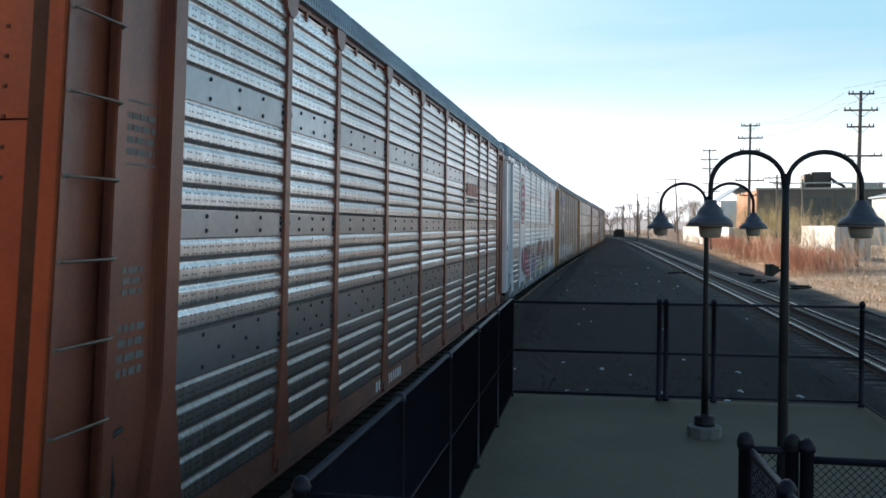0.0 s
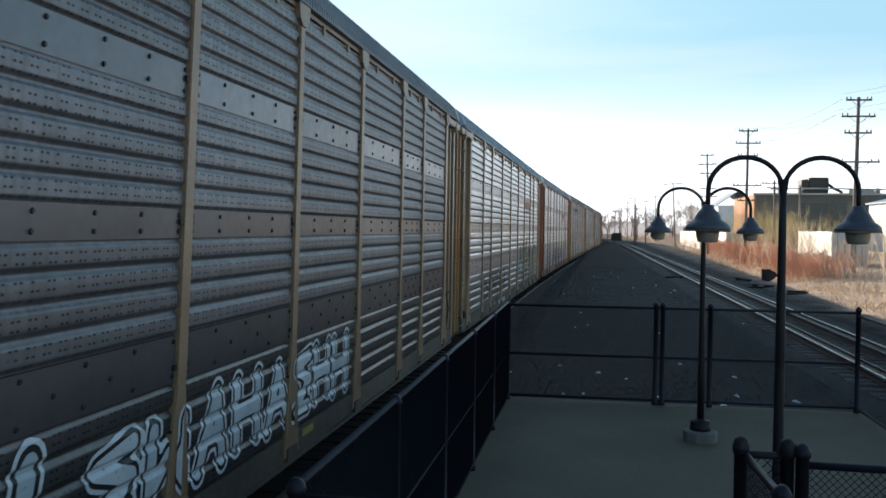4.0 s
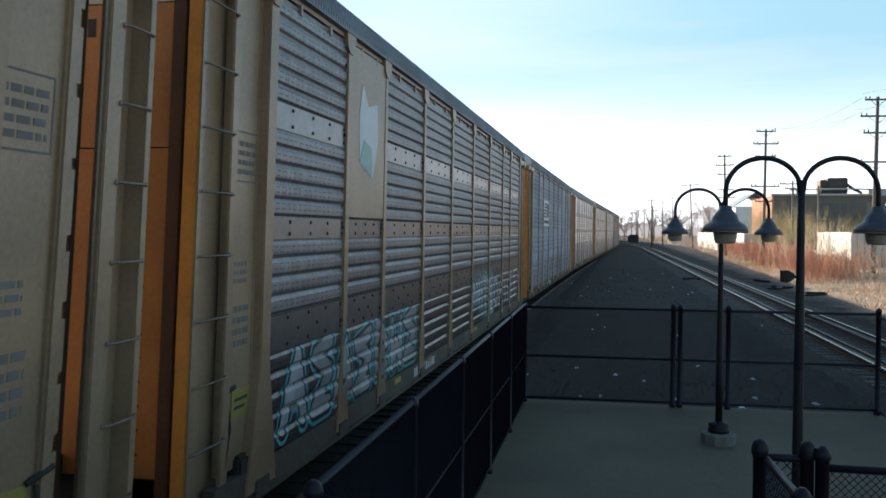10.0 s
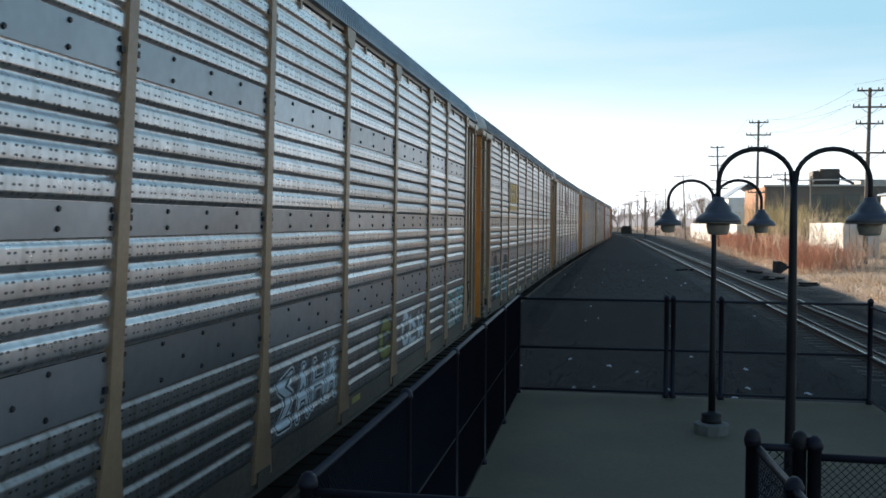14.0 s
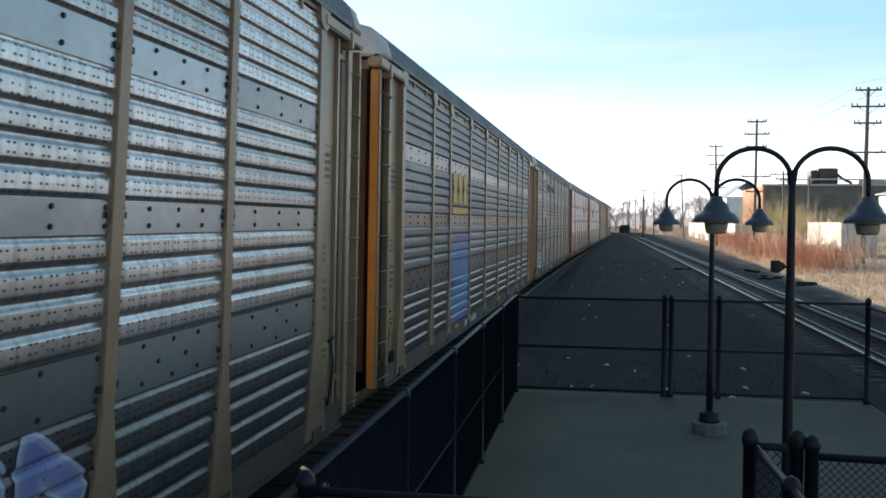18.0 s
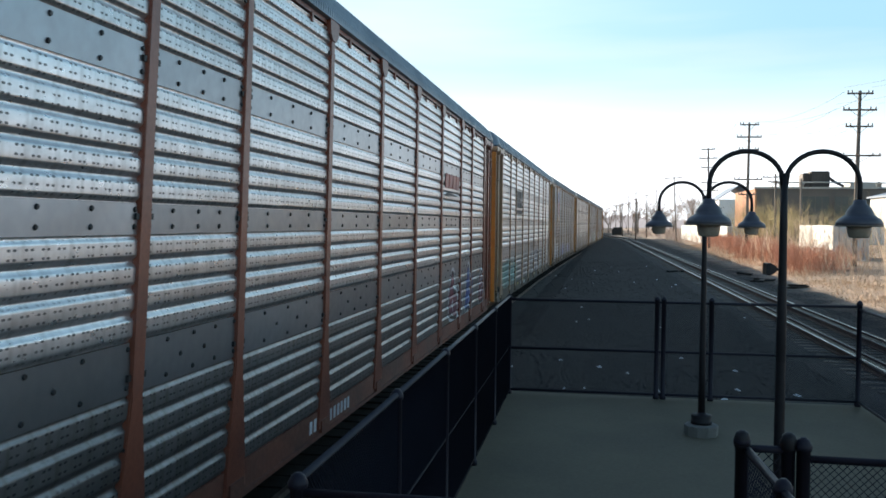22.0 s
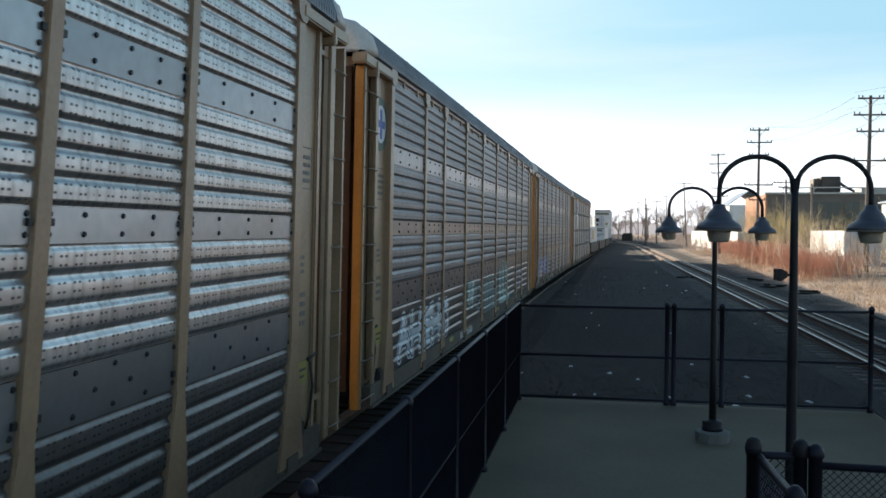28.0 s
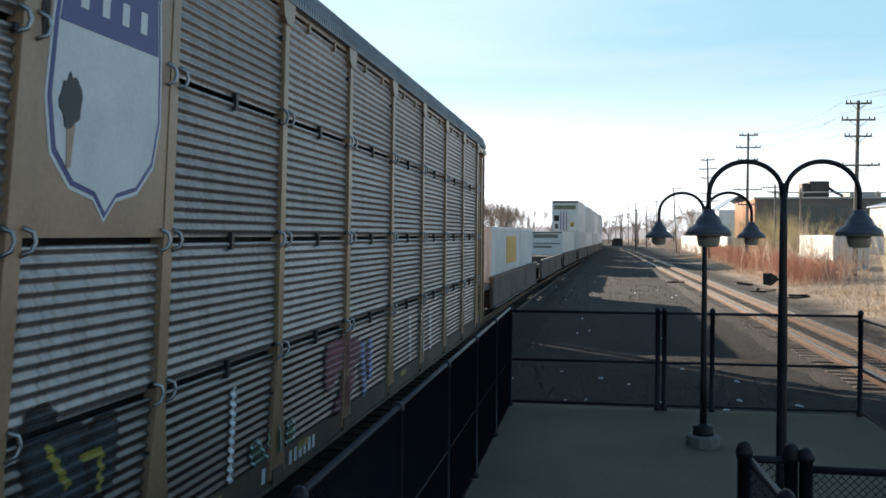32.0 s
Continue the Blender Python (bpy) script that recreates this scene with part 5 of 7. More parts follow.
def platform_lamp(x, y, flood, tall=0.0, turn=0.0):
    c = thing("platform_lamp", "black twin gooseneck lamp with bell shades" + (" and small floodlight" if flood else " on concrete footing"), "lamp", "twin lamps on the platform", at=pose(x, y, PZ, 0, 0, turn))
    foot = part("footing", lathe(bmesh.new(), [(0.205, 0), (0.214, 0.125), (0.204, 0.135), (0.06, 0.146)], seg=10), M["concrete_base"], c, "faceted concrete footing")
    for f in foot.data.polygons:
        f.use_smooth = False
    part("base_flange", lathe(bmesh.new(), [(0.13, 0.146), (0.13, 0.185), (0.122, 0.19), (0.128, 0.245), (0.118, 0.26), (0.06, 0.268), (0.05, 0.29)], seg=12), M["black"], c)
    part("pole", lathe(bmesh.new(), [(0.045, 0.29), (0.040, 0.9), (0.029, 2.60 + tall), (0.025, 3.02 + tall)], seg=20), M["black"], c)
    R, zc = 0.2775, 2.93 + tall
    for s in (-1, 1):
        pts = [(s * 0.008, 0, 2.90 + tall)]
        for k in range(15):
            a = radians(158 - 158 * k / 14)
            pts.append((s * (R + 0.005 + math.cos(a) * R), 0, zc + math.sin(a) * 0.255))
        hx = s * (2 * R + 0.005)
        pts += [(hx, 0, zc - 0.06), (hx, 0, zc - 0.13)]
        part("arm", tube(bmesh.new(), pts, 0.019, 10), M["black"], c)
        top = 2.822 + tall
        prof = [(r * 0.83, top - d * 0.735) for r, d in ((0.026, 0.0), (0.052, 0.006), (0.060, 0.045), (0.074, 0.060), (0.098, 0.090), (0.114, 0.125), (0.122, 0.158), (0.150, 0.178), (0.184, 0.205), (0.200, 0.235), (0.203, 0.268), (0.192, 0.268), (0.12, 0.25))]
        sh = part("shade", lathe(bmesh.new(), prof, hx, 0, 30), M["lamp_top"], c, "dark slate enamelled bell shade")
        ring = top - 0.197
        part("lamp_glass", lathe(bmesh.new(), [(0.090, ring + 0.006), (0.086, ring - 0.04), (0.078, ring - 0.075), (0.070, ring - 0.09), (0.02, ring - 0.095)], hx, 0, 24), M["glass"], sh, "frosted cream glass refractor")
        part("shade_ring", lathe(bmesh.new(), [(0.169, ring + 0.004), (0.173, ring), (0.169, ring - 0.008), (0.14, ring - 0.008)], hx, 0, 30), M["rung"], sh)
    if flood:
        bm = bmesh.new()
        z = 2.32
        tube(bm, [(0, 0, z - 0.01), (-0.06, 0, z)], 0.011, 8)
        face = [bm.verts.new((-0.135, s * 0.05, z + d)) for s, d in ((-1, -0.045), (1, -0.045), (1, 0.040), (-1, 0.040))]
        back = [bm.verts.new((-0.050, s * 0.025, z + d)) for s, d in ((-1, -0.020), (1, -0.020), (1, 0.020), (-1, 0.020))]
        lid = [bm.verts.new((-0.105, s * 0.05, z + d)) for s, d in ((-1, -0.050), (1, -0.050), (1, 0.046), (-1, 0.046))]
        for p, q in ((face, lid), (lid, back)):
            for k in range(4):
                bm.faces.new((p[k], p[(k + 1) % 4], q[(k + 1) % 4], q[k]))
        bm.faces.new(face), bm.faces.new(back)
        part("floodlight", bm, M["black"], c, "small black floodlight on the pole")
        part("sleeve", lathe(bmesh.new(), [(0.031, 1.6), (0.0375, 1.62), (0.0345, 2.18), (0.030, 2.20)], seg=20), M["black"], c)
    return c


def build_unseen_landing():
    """Raised concrete landing with steps down to the platform, where the camera is held; out of view, added to block
    low light.
    """
    c = thing("stair", "unseen grey concrete landing with steps and a parapet that blocks low light", "stair", kind="structure")
    # parapet is added out of view to shade the low car sides
    part("parapet", box(bmesh.new(), -1.37, -1.251, -4.0, 1.95, PZ + 0.001, 2.05), M["concrete_base"], c)
    part("landing", box(bmesh.new(), -1.25, 0.70, -4.0, 1.9, PZ + 0.001, 1.20), M["concrete_base"], c)
    for k in range(5):
        part("step", box(bmesh.new(), -1.25, 0.70, 1.902 + 0.30 * k, 2.20 + 0.30 * k, PZ + 0.001, 1.025 - 0.175 * k), M["concrete_base"], c)


build_platform()
build_unseen_landing()
build_fences()
platform_lamp(1.235, 11.68, False)
platform_lamp(1.340, 7.2, True, 0.030, 6.0)


# ---------------------------------------------------------------- beyond the tracks: poles, scrub, buildings
def utility_pole(x, y, h, arms, lean=0.0, r=0.15):
    c = thing("utility_pole", "weathered wooden utility pole with crossarms and insulators", "utility pole", "utility poles along the line", at=pose(x, y, ground_z(x, y) - 0.1, 0, lean, 0))
    part("pole", tube(bmesh.new(), [(0, 0, 0), (0, 0, h * 0.5), (0, 0, h)], [r, r * 0.85, r * 0.6], 10), M["wood_pole"], c)
    for z, w in arms:
        arm = part("crossarm", box(bmesh.new(), -w / 2, w / 2, -0.16, -0.05, z, z + 0.11), M["wood_pole"], c)
        bm = bmesh.new()
        for s in (-1, 1):
            tube(bm, [(0, -0.12, z - 0.42), (s * w * 0.28, -0.12, z + 0.02)], 0.018, 6)
        part("brace", bm, M["wood_pole"], c)
        for q in (-0.47, -0.32, 0.32, 0.47):
            part("insulator", lathe(bmesh.new(), [(0.02, z + 0.11), (0.045, z + 0.14), (0.05, z + 0.2), (0.035, z + 0.26), (0.015, z + 0.28)], q * w, -0.1, 8), M["lamp_top"], c)
    return c


def wire(a, b, sag):
    pts = [tuple(Vector(a).lerp(Vector(b), i / 10) - Vector((0, 0, sag * 4 * (i / 10) * (1 - i / 10)))) for i in range(11)]
    solo("power_line", tube(bmesh.new(), pts, 0.009, 5), M["wire"], "thin black overhead power line between poles", "cable", "overhead lines")


TOP3 = lambda h: [(h - 0.25, 1.6), (h - 1.32, 2.1), (h - 2.40, 1.7)]
for x, y, h, arms in ((17.8, 100, 8.1, [(7.7, 2.6), (7.2, 1.6)]), (18.5, 104, 7.4, []), (20.4, 100, 7.6, [])):
    utility_pole(x, y, h, arms, random.uniform(-1, 1), 0.14)
POLES = [(16.2, 63, 11.6), (12.2, 82, 11.9), (12.4, 112, 12.2), (12.6, 165, 11.5)]
utility_pole(*POLES[0], TOP3(11.6) + [(7.3, 2.8)], 0.6, 0.17)
utility_pole(*POLES[1], TOP3(11.9) + [(6.9, 2.4), (5.6, 1.6)], 0.3)
utility_pole(*POLES[2], TOP3(12.2) + [(7.0, 2.2)], -1.5)
utility_pole(*POLES[3], [(11.2, 3.2)], -3.0)
for x, y, h in ((5.9, 178, 9.5), (9.4, 210, 10), (9.0, 262, 10.5), (9.8, 300, 10.5), (5.5, 330, 10.5), (6.5, 380, 11), (2, 430, 11), (4.5, 240, 9), (12.5, 225, 11.5), (7.2, 285, 12), (3.5, 300, 9.5), (11.5, 340, 11), (14, 128, 9.0)):
    utility_pole(x, y, h, [(h - 0.4, 2.2)], random.uniform(-1, 1), 0.14)
for a, b in zip(POLES, POLES[1:]):
    for dz, off in ((0.0, -0.85), (0.0, 0.85), (-1.07, -1.3), (-1.07, 1.3), (-2.15, 0.0)):
        wire((a[0] + off, a[1], a[2] + dz), (b[0] + off, b[1], b[2] + dz), 0.8)
for dz, off in ((0.0, -0.85), (0.0, 0.85), (-1.07, -1.3), (-1.07, 1.3), (-4.4, 0.0)):
    wire((16.2 + off, 63, 11.9 + dz), (24 + off, 18, 12.2 + dz), 1.0)
wire((16.2, 62.9, 7.6), (35, 120, 8.8), 0.8)
wire((12.2, 82, 7.0), (23, 142, 8.2), 0.7)
wire((12.6, 165, 11.2), (-30, 190, 11.5), 1.2)

# two bricks for one factory: shaded facade, sunlit side, put into the colour
M["brick_shaded"] = mat("shaded_brown_brick", (0.17, 0.148, 0.13), (0.115, 0.10, 0.09), 0.9, 0, 0.3, 6, 0.2)
M["brick_sunlit"] = mat("sunlit_orange_brick", (0.42, 0.20, 0.11), (0.32, 0.15, 0.09), 0.9, 0, 0.4, 6, 0.2)
M["white_wall"] = mat("white_painted_metal", (0.78, 0.78, 0.76), (0.66, 0.66, 0.64), 0.5, 0, 0.5, 8, 0.05)
M["slate_roof"] = mat("blue_grey_metal_roof", (0.22, 0.28, 0.36), (0.16, 0.20, 0.27), 0.5, 0.2, 0.3, 6, 0.1)
M["dark_glass"] = mat("dark_window_glass", (0.03, 0.035, 0.04), None, 0.12)
M["green_glass"] = mat("greenish_factory_glass", (0.055, 0.066, 0.062), (0.085, 0.098, 0.092), 0.35, 0.0, 0.25, 3, 0.0)
M["unit"] = mat("brown_rooftop_steel", (0.085, 0.07, 0.062), (0.055, 0.046, 0.042), 0.6, 0.2, 0.6, 6, 0.1)
M["parapet"] = mat("pale_coping", (0.5, 0.48, 0.45), None, 0.8)


def factory():
    c = thing("factory", "long dark brown brick factory with flat roof and rooftop tanks", "building", at=pose(22.5, 142, 0))
    part("wall", box(bmesh.new(), 0.012, 62, 0, 21, -0.5, 8.35), M["brick_shaded"], c)
    part("side_wall", box(bmesh.new(), -0.25, 0.0, -0.02, 21.02, -0.5, 8.35), M["brick_sunlit"], c, "brick side wall in a sunlit orange tone")
    part("parapet", box(bmesh.new(), -0.4, 62.3, -0.25, 0.35, 8.35, 8.62), M["parapet"], c)
    for i in range(12):
        x = 6.4 + i * 4.7
        w = part("window", box(bmesh.new(), x, x + 3.9, -0.06, -0.002, 2.2, 7.2), M["green_glass"], c, "tall dark green-grey glazed bay")
        for q in (0.25, 0.5, 0.75):
            part("mullion", box(bmesh.new(), x + 3.9 * q - 0.03, x + 3.9 * q + 0.03, -0.10, -0.06, 2.2, 7.2), M["brick_shaded"], w)
    for x, wd, z0, z1 in ((7.35, 1.05, 8.8, 10.9), (8.45, 2.85, 8.75, 11.2)):
        bm = box(bmesh.new(), x, x + wd, 4, 7, z0, z1)
        bmesh.ops.bevel(bm, geom=list(bm.edges), offset=0.12, segments=2, affect="EDGES")
        unit = part("rooftop_unit", bm, M["unit"], c, "dark brown rooftop cooling unit")
        for q in range(6):
            part("louvre", box(bmesh.new(), x + wd * (q + 0.3) / 6, x + wd * (q + 0.5) / 6, 3.94, 3.998, z0 + 0.2, z1 - 0.2), M["unit"], unit)
        part("unit_stand", box(bmesh.new(), x + 0.2, x + wd - 0.2, 4.2, 6.8, 8.33, z0 + 0.02), M["rail_side"], c)
    part("duct", tube(bmesh.new(), [(11.2, 5, 10.4), (12.2, 5, 9.6), (13.4, 5, 9.0), (13.4, 5, 8.3)], 0.22, 8), M["unit"], c)
    part("roof_house", box(bmesh.new(), 14.5, 19.0, 5, 9, 8.3, 9.5), M["parapet"], c, "low pale roof housing")
    part("roof_pipe", tube(bmesh.new(), [(2.5, 1.5, 8.3), (2.5, 1.5, 9.3), (9, 1.5, 9.4), (26, 1.5, 9.2), (30, 1.5, 8.4)], 0.10, 8), M["parapet"], c)
    for x in (4, 7, 18, 21, 27):
        part("vent", lathe(bmesh.new(), [(0.3, 8.3), (0.3, 9.1), (0.5, 9.2), (0.1, 9.6)], x, 3, 10), M["parapet"], c)


def gabled(x, y, w, d, h, rise, wall, roof, label):
    c = thing("warehouse", label, "building", at=pose(x, y, 0))
    part("wall", box(bmesh.new(), 0, w, 0, d, -0.5, h), wall, c)
    bm = bmesh.new()
    pr = [(-0.4, h - 0.1), (w / 2, h + rise), (w + 0.4, h - 0.1), (w + 0.4, h + 0.1), (w / 2, h + rise + 0.2), (-0.4, h + 0.1)]
    a = [bm.verts.new((px, -0.4, pz)) for px, pz in pr]
    b = [bm.verts.new((px, d + 0.4, pz)) for px, pz in pr]
    bm.faces.new(a), bm.faces.new(b)
    for i in range(6):
        bm.faces.new((a[i], a[(i + 1) % 6], b[(i + 1) % 6], b[i]))
    part("roof", bm, roof, c)
    for i in range(3):
        part("window", box(bmesh.new(), w * (0.15 + 0.28 * i), w * (0.15 + 0.28 * i) + 1.6, -0.05, -0.002, 2.0, 4.0), M["dark_glass"], c)
    return c


def storage_box(x, y, length, h=2.65):
    c = thing("storage_container", "white steel storage container standing on bare ground", "container", "parked white containers", at=pose(x, y, ground_z(x, y)))
    part("body", box(bmesh.new(), 0, 2.5, 0, length, 0.08, h), M["white_wall"], c)
    n = int(length / 1.2)
    for i in range(n + 1):
        yy = 0.03 + (length - 0.1) * i / n
        part("rib", box(bmesh.new(), -0.02, -0.001, yy, yy + 0.05, 0.12, h - 0.05), M["white_wall"], c)
    part("door", box(bmesh.new(), 0.06, 1.23, -0.03, -0.002, 0.15, h - 0.1), CONT[1], c)
    part("door", box(bmesh.new(), 1.27, 2.44, -0.03, -0.002, 0.15, h - 0.1), CONT[1], c)
    for xx in (0.4, 0.9, 1.6, 2.1):
        part("lock_rod", tube(bmesh.new(), [(xx, -0.05, 0.12), (xx, -0.05, h - 0.08)], 0.02, 6), M["rung"], c)
    part("skid", box(bmesh.new(), 0.05, 2.45, 0.05, length - 0.05, -0.1, 0.08), M["rail_side"], c)


factory()
gabled(27, 225, 9, 20, 9.0, 3.2, M["white_wall"], M["slate_roof"], "tall pale warehouse with blue-grey pitched roof")
gabled(40, 300, 24, 30, 8.0, 3.0, M["slate_roof"], M["slate_roof"], "distant blue-grey metal warehouse")
gabled(36.4, 118, 16, 16, 6.8, 2.0, M["white_wall"], M["slate_roof"], "white rendered building with a low pitched roof")
storage_box(16.5, 70, 11.6)
storage_box(15.6, 121, 10.0, 2.5)
storage_box(14.0, 137, 17.0)
storage_box(14.1, 156, 17.0)
storage_box(17.5, 176, 12.0, 2.4)
hut = thing("equipment_hut", "dark brown steel lineside equipment hut", "hut", at=pose(2.0, 256, GROUND))
part("body", box(bmesh.new(), 0, 3.0, 0, 3, 0, 1.7), M["grime"], hut)
part("roof", box(bmesh.new(), 0.35, 2.65, 0.2, 2.8, 1.7, 2.15), M["grime"], hut)

# ---- bare trees, scrub, dry grass
M["bark"] = mat("grey_bark", (0.19, 0.15, 0.12), (0.11, 0.09, 0.075), 0.95, 0, 4, 40, 0.3)
# pale tone with the distance haze put into the colour
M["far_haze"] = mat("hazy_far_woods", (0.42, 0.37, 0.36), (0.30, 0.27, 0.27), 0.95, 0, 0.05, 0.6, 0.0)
M["twig"] = mat("bare_twigs", (0.30, 0.21, 0.15), (0.20, 0.14, 0.11), 0.95, 0, 1, 20, 0.0, spread=0.15)
M["red_twig"] = mat("russet_scrub", (0.60, 0.32, 0.225), (0.47, 0.26, 0.18), 0.95, 0, 0.7, 20, 0.0, spread=0.15)
M["straw"] = mat("dry_straw", (0.72, 0.57, 0.43), (0.56, 0.43, 0.32), 0.95, 0, 0.7, 20, 0.0, spread=0.15)


def stick(vs, fs, a, b, ra, rb):
    """A three-sided twig."""
    d = (b - a).normalized()
    u = d.cross(Vector((0.3, 0.9, 0.2))).normalized()
    w = d.cross(u)
    k = len(vs)
    for p, r in ((a, ra), (b, rb)):
        for q in range(3):
            ang = q * 2.0944
            vs.append(tuple(p + (u * math.cos(ang) + w * math.sin(ang)) * r))
    fs += [(k, k + 1, k + 4, k + 3), (k + 1, k + 2, k + 5, k + 4), (k + 2, k, k + 3, k + 5)]


def grow(vs, fs, a, d, length, r, depth, rnd, up=0.12):
    b = a + d * length
    stick(vs, fs, a, b, r, r * 0.68)
    if depth == 0:
        return
    for k in range(rnd.choice((2, 3, 3))):
        e = (d + Vector((rnd.uniform(-1, 1), rnd.uniform(-1, 1), rnd.uniform(-0.5, 0.7))) * 0.62 + Vector((0, 0, up))).normalized()
        grow(vs, fs, a.lerp(b, rnd.uniform(0.62, 1.0)), e, length * rnd.uniform(0.58, 0.82), r * 0.6, depth - 1, rnd, up)


def tree_meshes(seed, h, depth=5):
    rnd = random.Random(seed)
    tv, tf, cv, cf = [], [], [], []
    base = Vector((0, 0, -0.3))
    top = Vector((rnd.uniform(-0.2, 0.2), 0, h * 0.34))
    bm = tube(bmesh.new(), [base, base.lerp(top, 0.5) + Vector((0.05, 0, 0)), top], [h * 0.021, h * 0.017, h * 0.013], 8)
    for k in range(5):
        d = Vector((rnd.uniform(-0.8, 0.8), rnd.uniform(-0.8, 0.8), 1.0)).normalized()
        grow(cv, cf, top.lerp(base, rnd.uniform(0, 0.25)), d, h * rnd.uniform(0.19, 0.26), h * 0.0075, depth, rnd)
    return mesh_of("trunk", bm, M["bark"]), raw_mesh("crown", cv, cf, M["twig"])


TREES = [tree_meshes(s, 9.0) for s in (3, 8, 21)]


def tree(x, y, h, kind):
    c = thing("tree", "leafless tree with a fine open crown of grey-brown twigs", "tree", "bare trees along the line", at=pose(x, y, ground_z(x, y), 0, 0, random.uniform(0, 360)) @ Matrix.Diagonal((h / 9, h / 9, h / 9, 1)))
    part("trunk", TREES[kind][0], None, c)
    part("crown", TREES[kind][1], None, c)


rnd = random.Random(5)
for x, y, h in ((15, 178, 9.5), (18, 190, 10.5), (21.5, 205, 9), (13, 235, 10), (16, 260, 9), (10, 300, 10), (-9, 330, 12), (-2, 360, 12), (6, 350, 11), (12, 400, 12), (20, 330, 10), (-16, 118, 8.5), (-21, 132, 10.5), (-25, 150, 11), (-18, 160, 9.5), (-30, 170, 12), (-22, 190, 12), (-27, 215, 13), (-34, 140, 11), (-30, 110, 9), (-40, 260, 14), (-25, 290, 13), (-13.5, 96, 8), (-15, 104, 9), (-17, 112, 10), (-14, 124, 9), (-19, 122, 10.5), (-16, 138, 10), (-20, 146, 11), (-23, 126, 11.5), (-14.5, 150, 9.5), (-18, 176, 11), (-15, 196, 11), (-26, 182, 12), (-20, 210, 12)):
    tree(x, y, h, rnd.randrange(3))


for i in range(110):
    y = rnd.uniform(280, 560)
    x = rnd.uniform(-0.22, 0.34) * y - 6
    if abs(x - train_x(y)) > 7:
        tree(x, y, rnd.uniform(8, 14), rnd.randrange(3))


def far_woods():
    """A ragged, hazy grey-brown line of bare woods at the horizon."""
    rn = random.Random(12)
    vs, fs = [], []
    x = -420.0
    while x < 520:
        k = len(vs)
        h = 7.5 + 4 * noise.noise((x * 0.03, 0, 0)) + 2 * noise.noise((x * 0.11, 4, 0)) + rn.uniform(-1.6, 1.6)
        vs += [(x, 640, -1), (x, 640, h), (x, 648, h * 0.8), (x, 648, -1)]
        if k:
            fs += [(k - 4, k, k + 1, k - 3), (k - 3, k + 1, k + 2, k - 2), (k - 2, k + 2, k + 3, k - 1)]
        x += rn.uniform(0.4, 1.1)
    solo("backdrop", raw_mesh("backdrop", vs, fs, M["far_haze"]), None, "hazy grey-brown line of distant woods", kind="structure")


# a faint glow stands in for the haze before the woods
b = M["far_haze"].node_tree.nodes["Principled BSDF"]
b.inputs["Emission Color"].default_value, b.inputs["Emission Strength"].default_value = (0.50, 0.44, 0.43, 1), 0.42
far_woods()


def shrub_mesh(seed, stems, h, depth, spreadw, r, material):
    rn = random.Random(seed)
    vs, fs = [], []
    for k in range(stems):
        p = Vector((rn.uniform(-1, 1) * spreadw, rn.uniform(-1, 1) * spreadw, -0.1))
        d = Vector((rn.uniform(-0.45, 0.45), rn.uniform(-0.45, 0.45), 1)).normalized()
        grow(vs, fs, p, d, h * rn.uniform(0.28, 0.42), r, depth, rn, 0.35)
    return raw_mesh("stems", vs, fs, material)


RED = [shrub_mesh(s, 26, 1.9, 4, 1.4, 0.014, M["red_twig"]) for s in (1, 2, 3)]
for i in range(46):
    y = rnd.uniform(56, 122)
    x = 11.2 + rnd.uniform(0.0, 3.6) + (y - 52) * 0.02
    c = solo("shrub", RED[i % 3], None, "russet leafless thicket shrub on the dry verge", "shrub", "russet scrub beside the track", at=pose(x, y, ground_z(x, y), 0, 0, rnd.uniform(0, 360)) @ Matrix.Diagonal((1, 1, rnd.uniform(0.75, 1.15), 1)))
SAP = [shrub_mesh(s, 7, 3.8, 3, 0.9, 0.016, M["straw"]) for s in (11, 12, 13)]
for i in range(22):
    y = rnd.uniform(30, 70)
    x = 10.6 + rnd.uniform(0.0, 4.5) + max(0, 40 - y) * 0.05
    c = solo("sapling", SAP[i % 3], None, "clump of thin bare straw-coloured saplings", "sapling", "bare saplings beside the track", at=pose(x, y, ground_z(x, y), 0, 0, rnd.uniform(0, 360)) @ Matrix.Diagonal((1, 1, rnd.uniform(0.7, 1.2), 1)))

M["gold_twig"] = mat("olive_gold_twigs", (0.60, 0.49, 0.26), (0.45, 0.36, 0.19), 0.95, 0, 0.7, 20, 0.0, spread=0.2)
GOLD = [shrub_mesh(s, 6, 6.2, 4, 1.1, 0.022, M["gold_twig"]) for s in (31, 32, 33)]
for i in range(34):
    y = rnd.uniform(74, 122)
    x = 14.5 + rnd.uniform(0.0, 1.0) ** 0.8 * (y * 0.22)
    solo("young_tree", GOLD[i % 3], None, "slender young tree of olive-gold bare twigs", "tree", "young trees before the factory", at=pose(x, y, ground_z(x, y), 0, 0, rnd.uniform(0, 360)) @ Matrix.Diagonal((1, 1, rnd.uniform(0.55, 1.05), 1)))

for i in range(16):
    y = rnd.uniform(104, 138)
    solo("young_tree", GOLD[i % 3], None, "slender young tree of olive-gold bare twigs", "tree", "young trees before the factory", at=pose(0.163 * y + rnd.uniform(-2.2, 2.6), y, ground_z(20, y), 0, 0, rnd.uniform(0, 360)) @ Matrix.Diagonal((1, 1, rnd.uniform(0.7, 1.15), 1)))


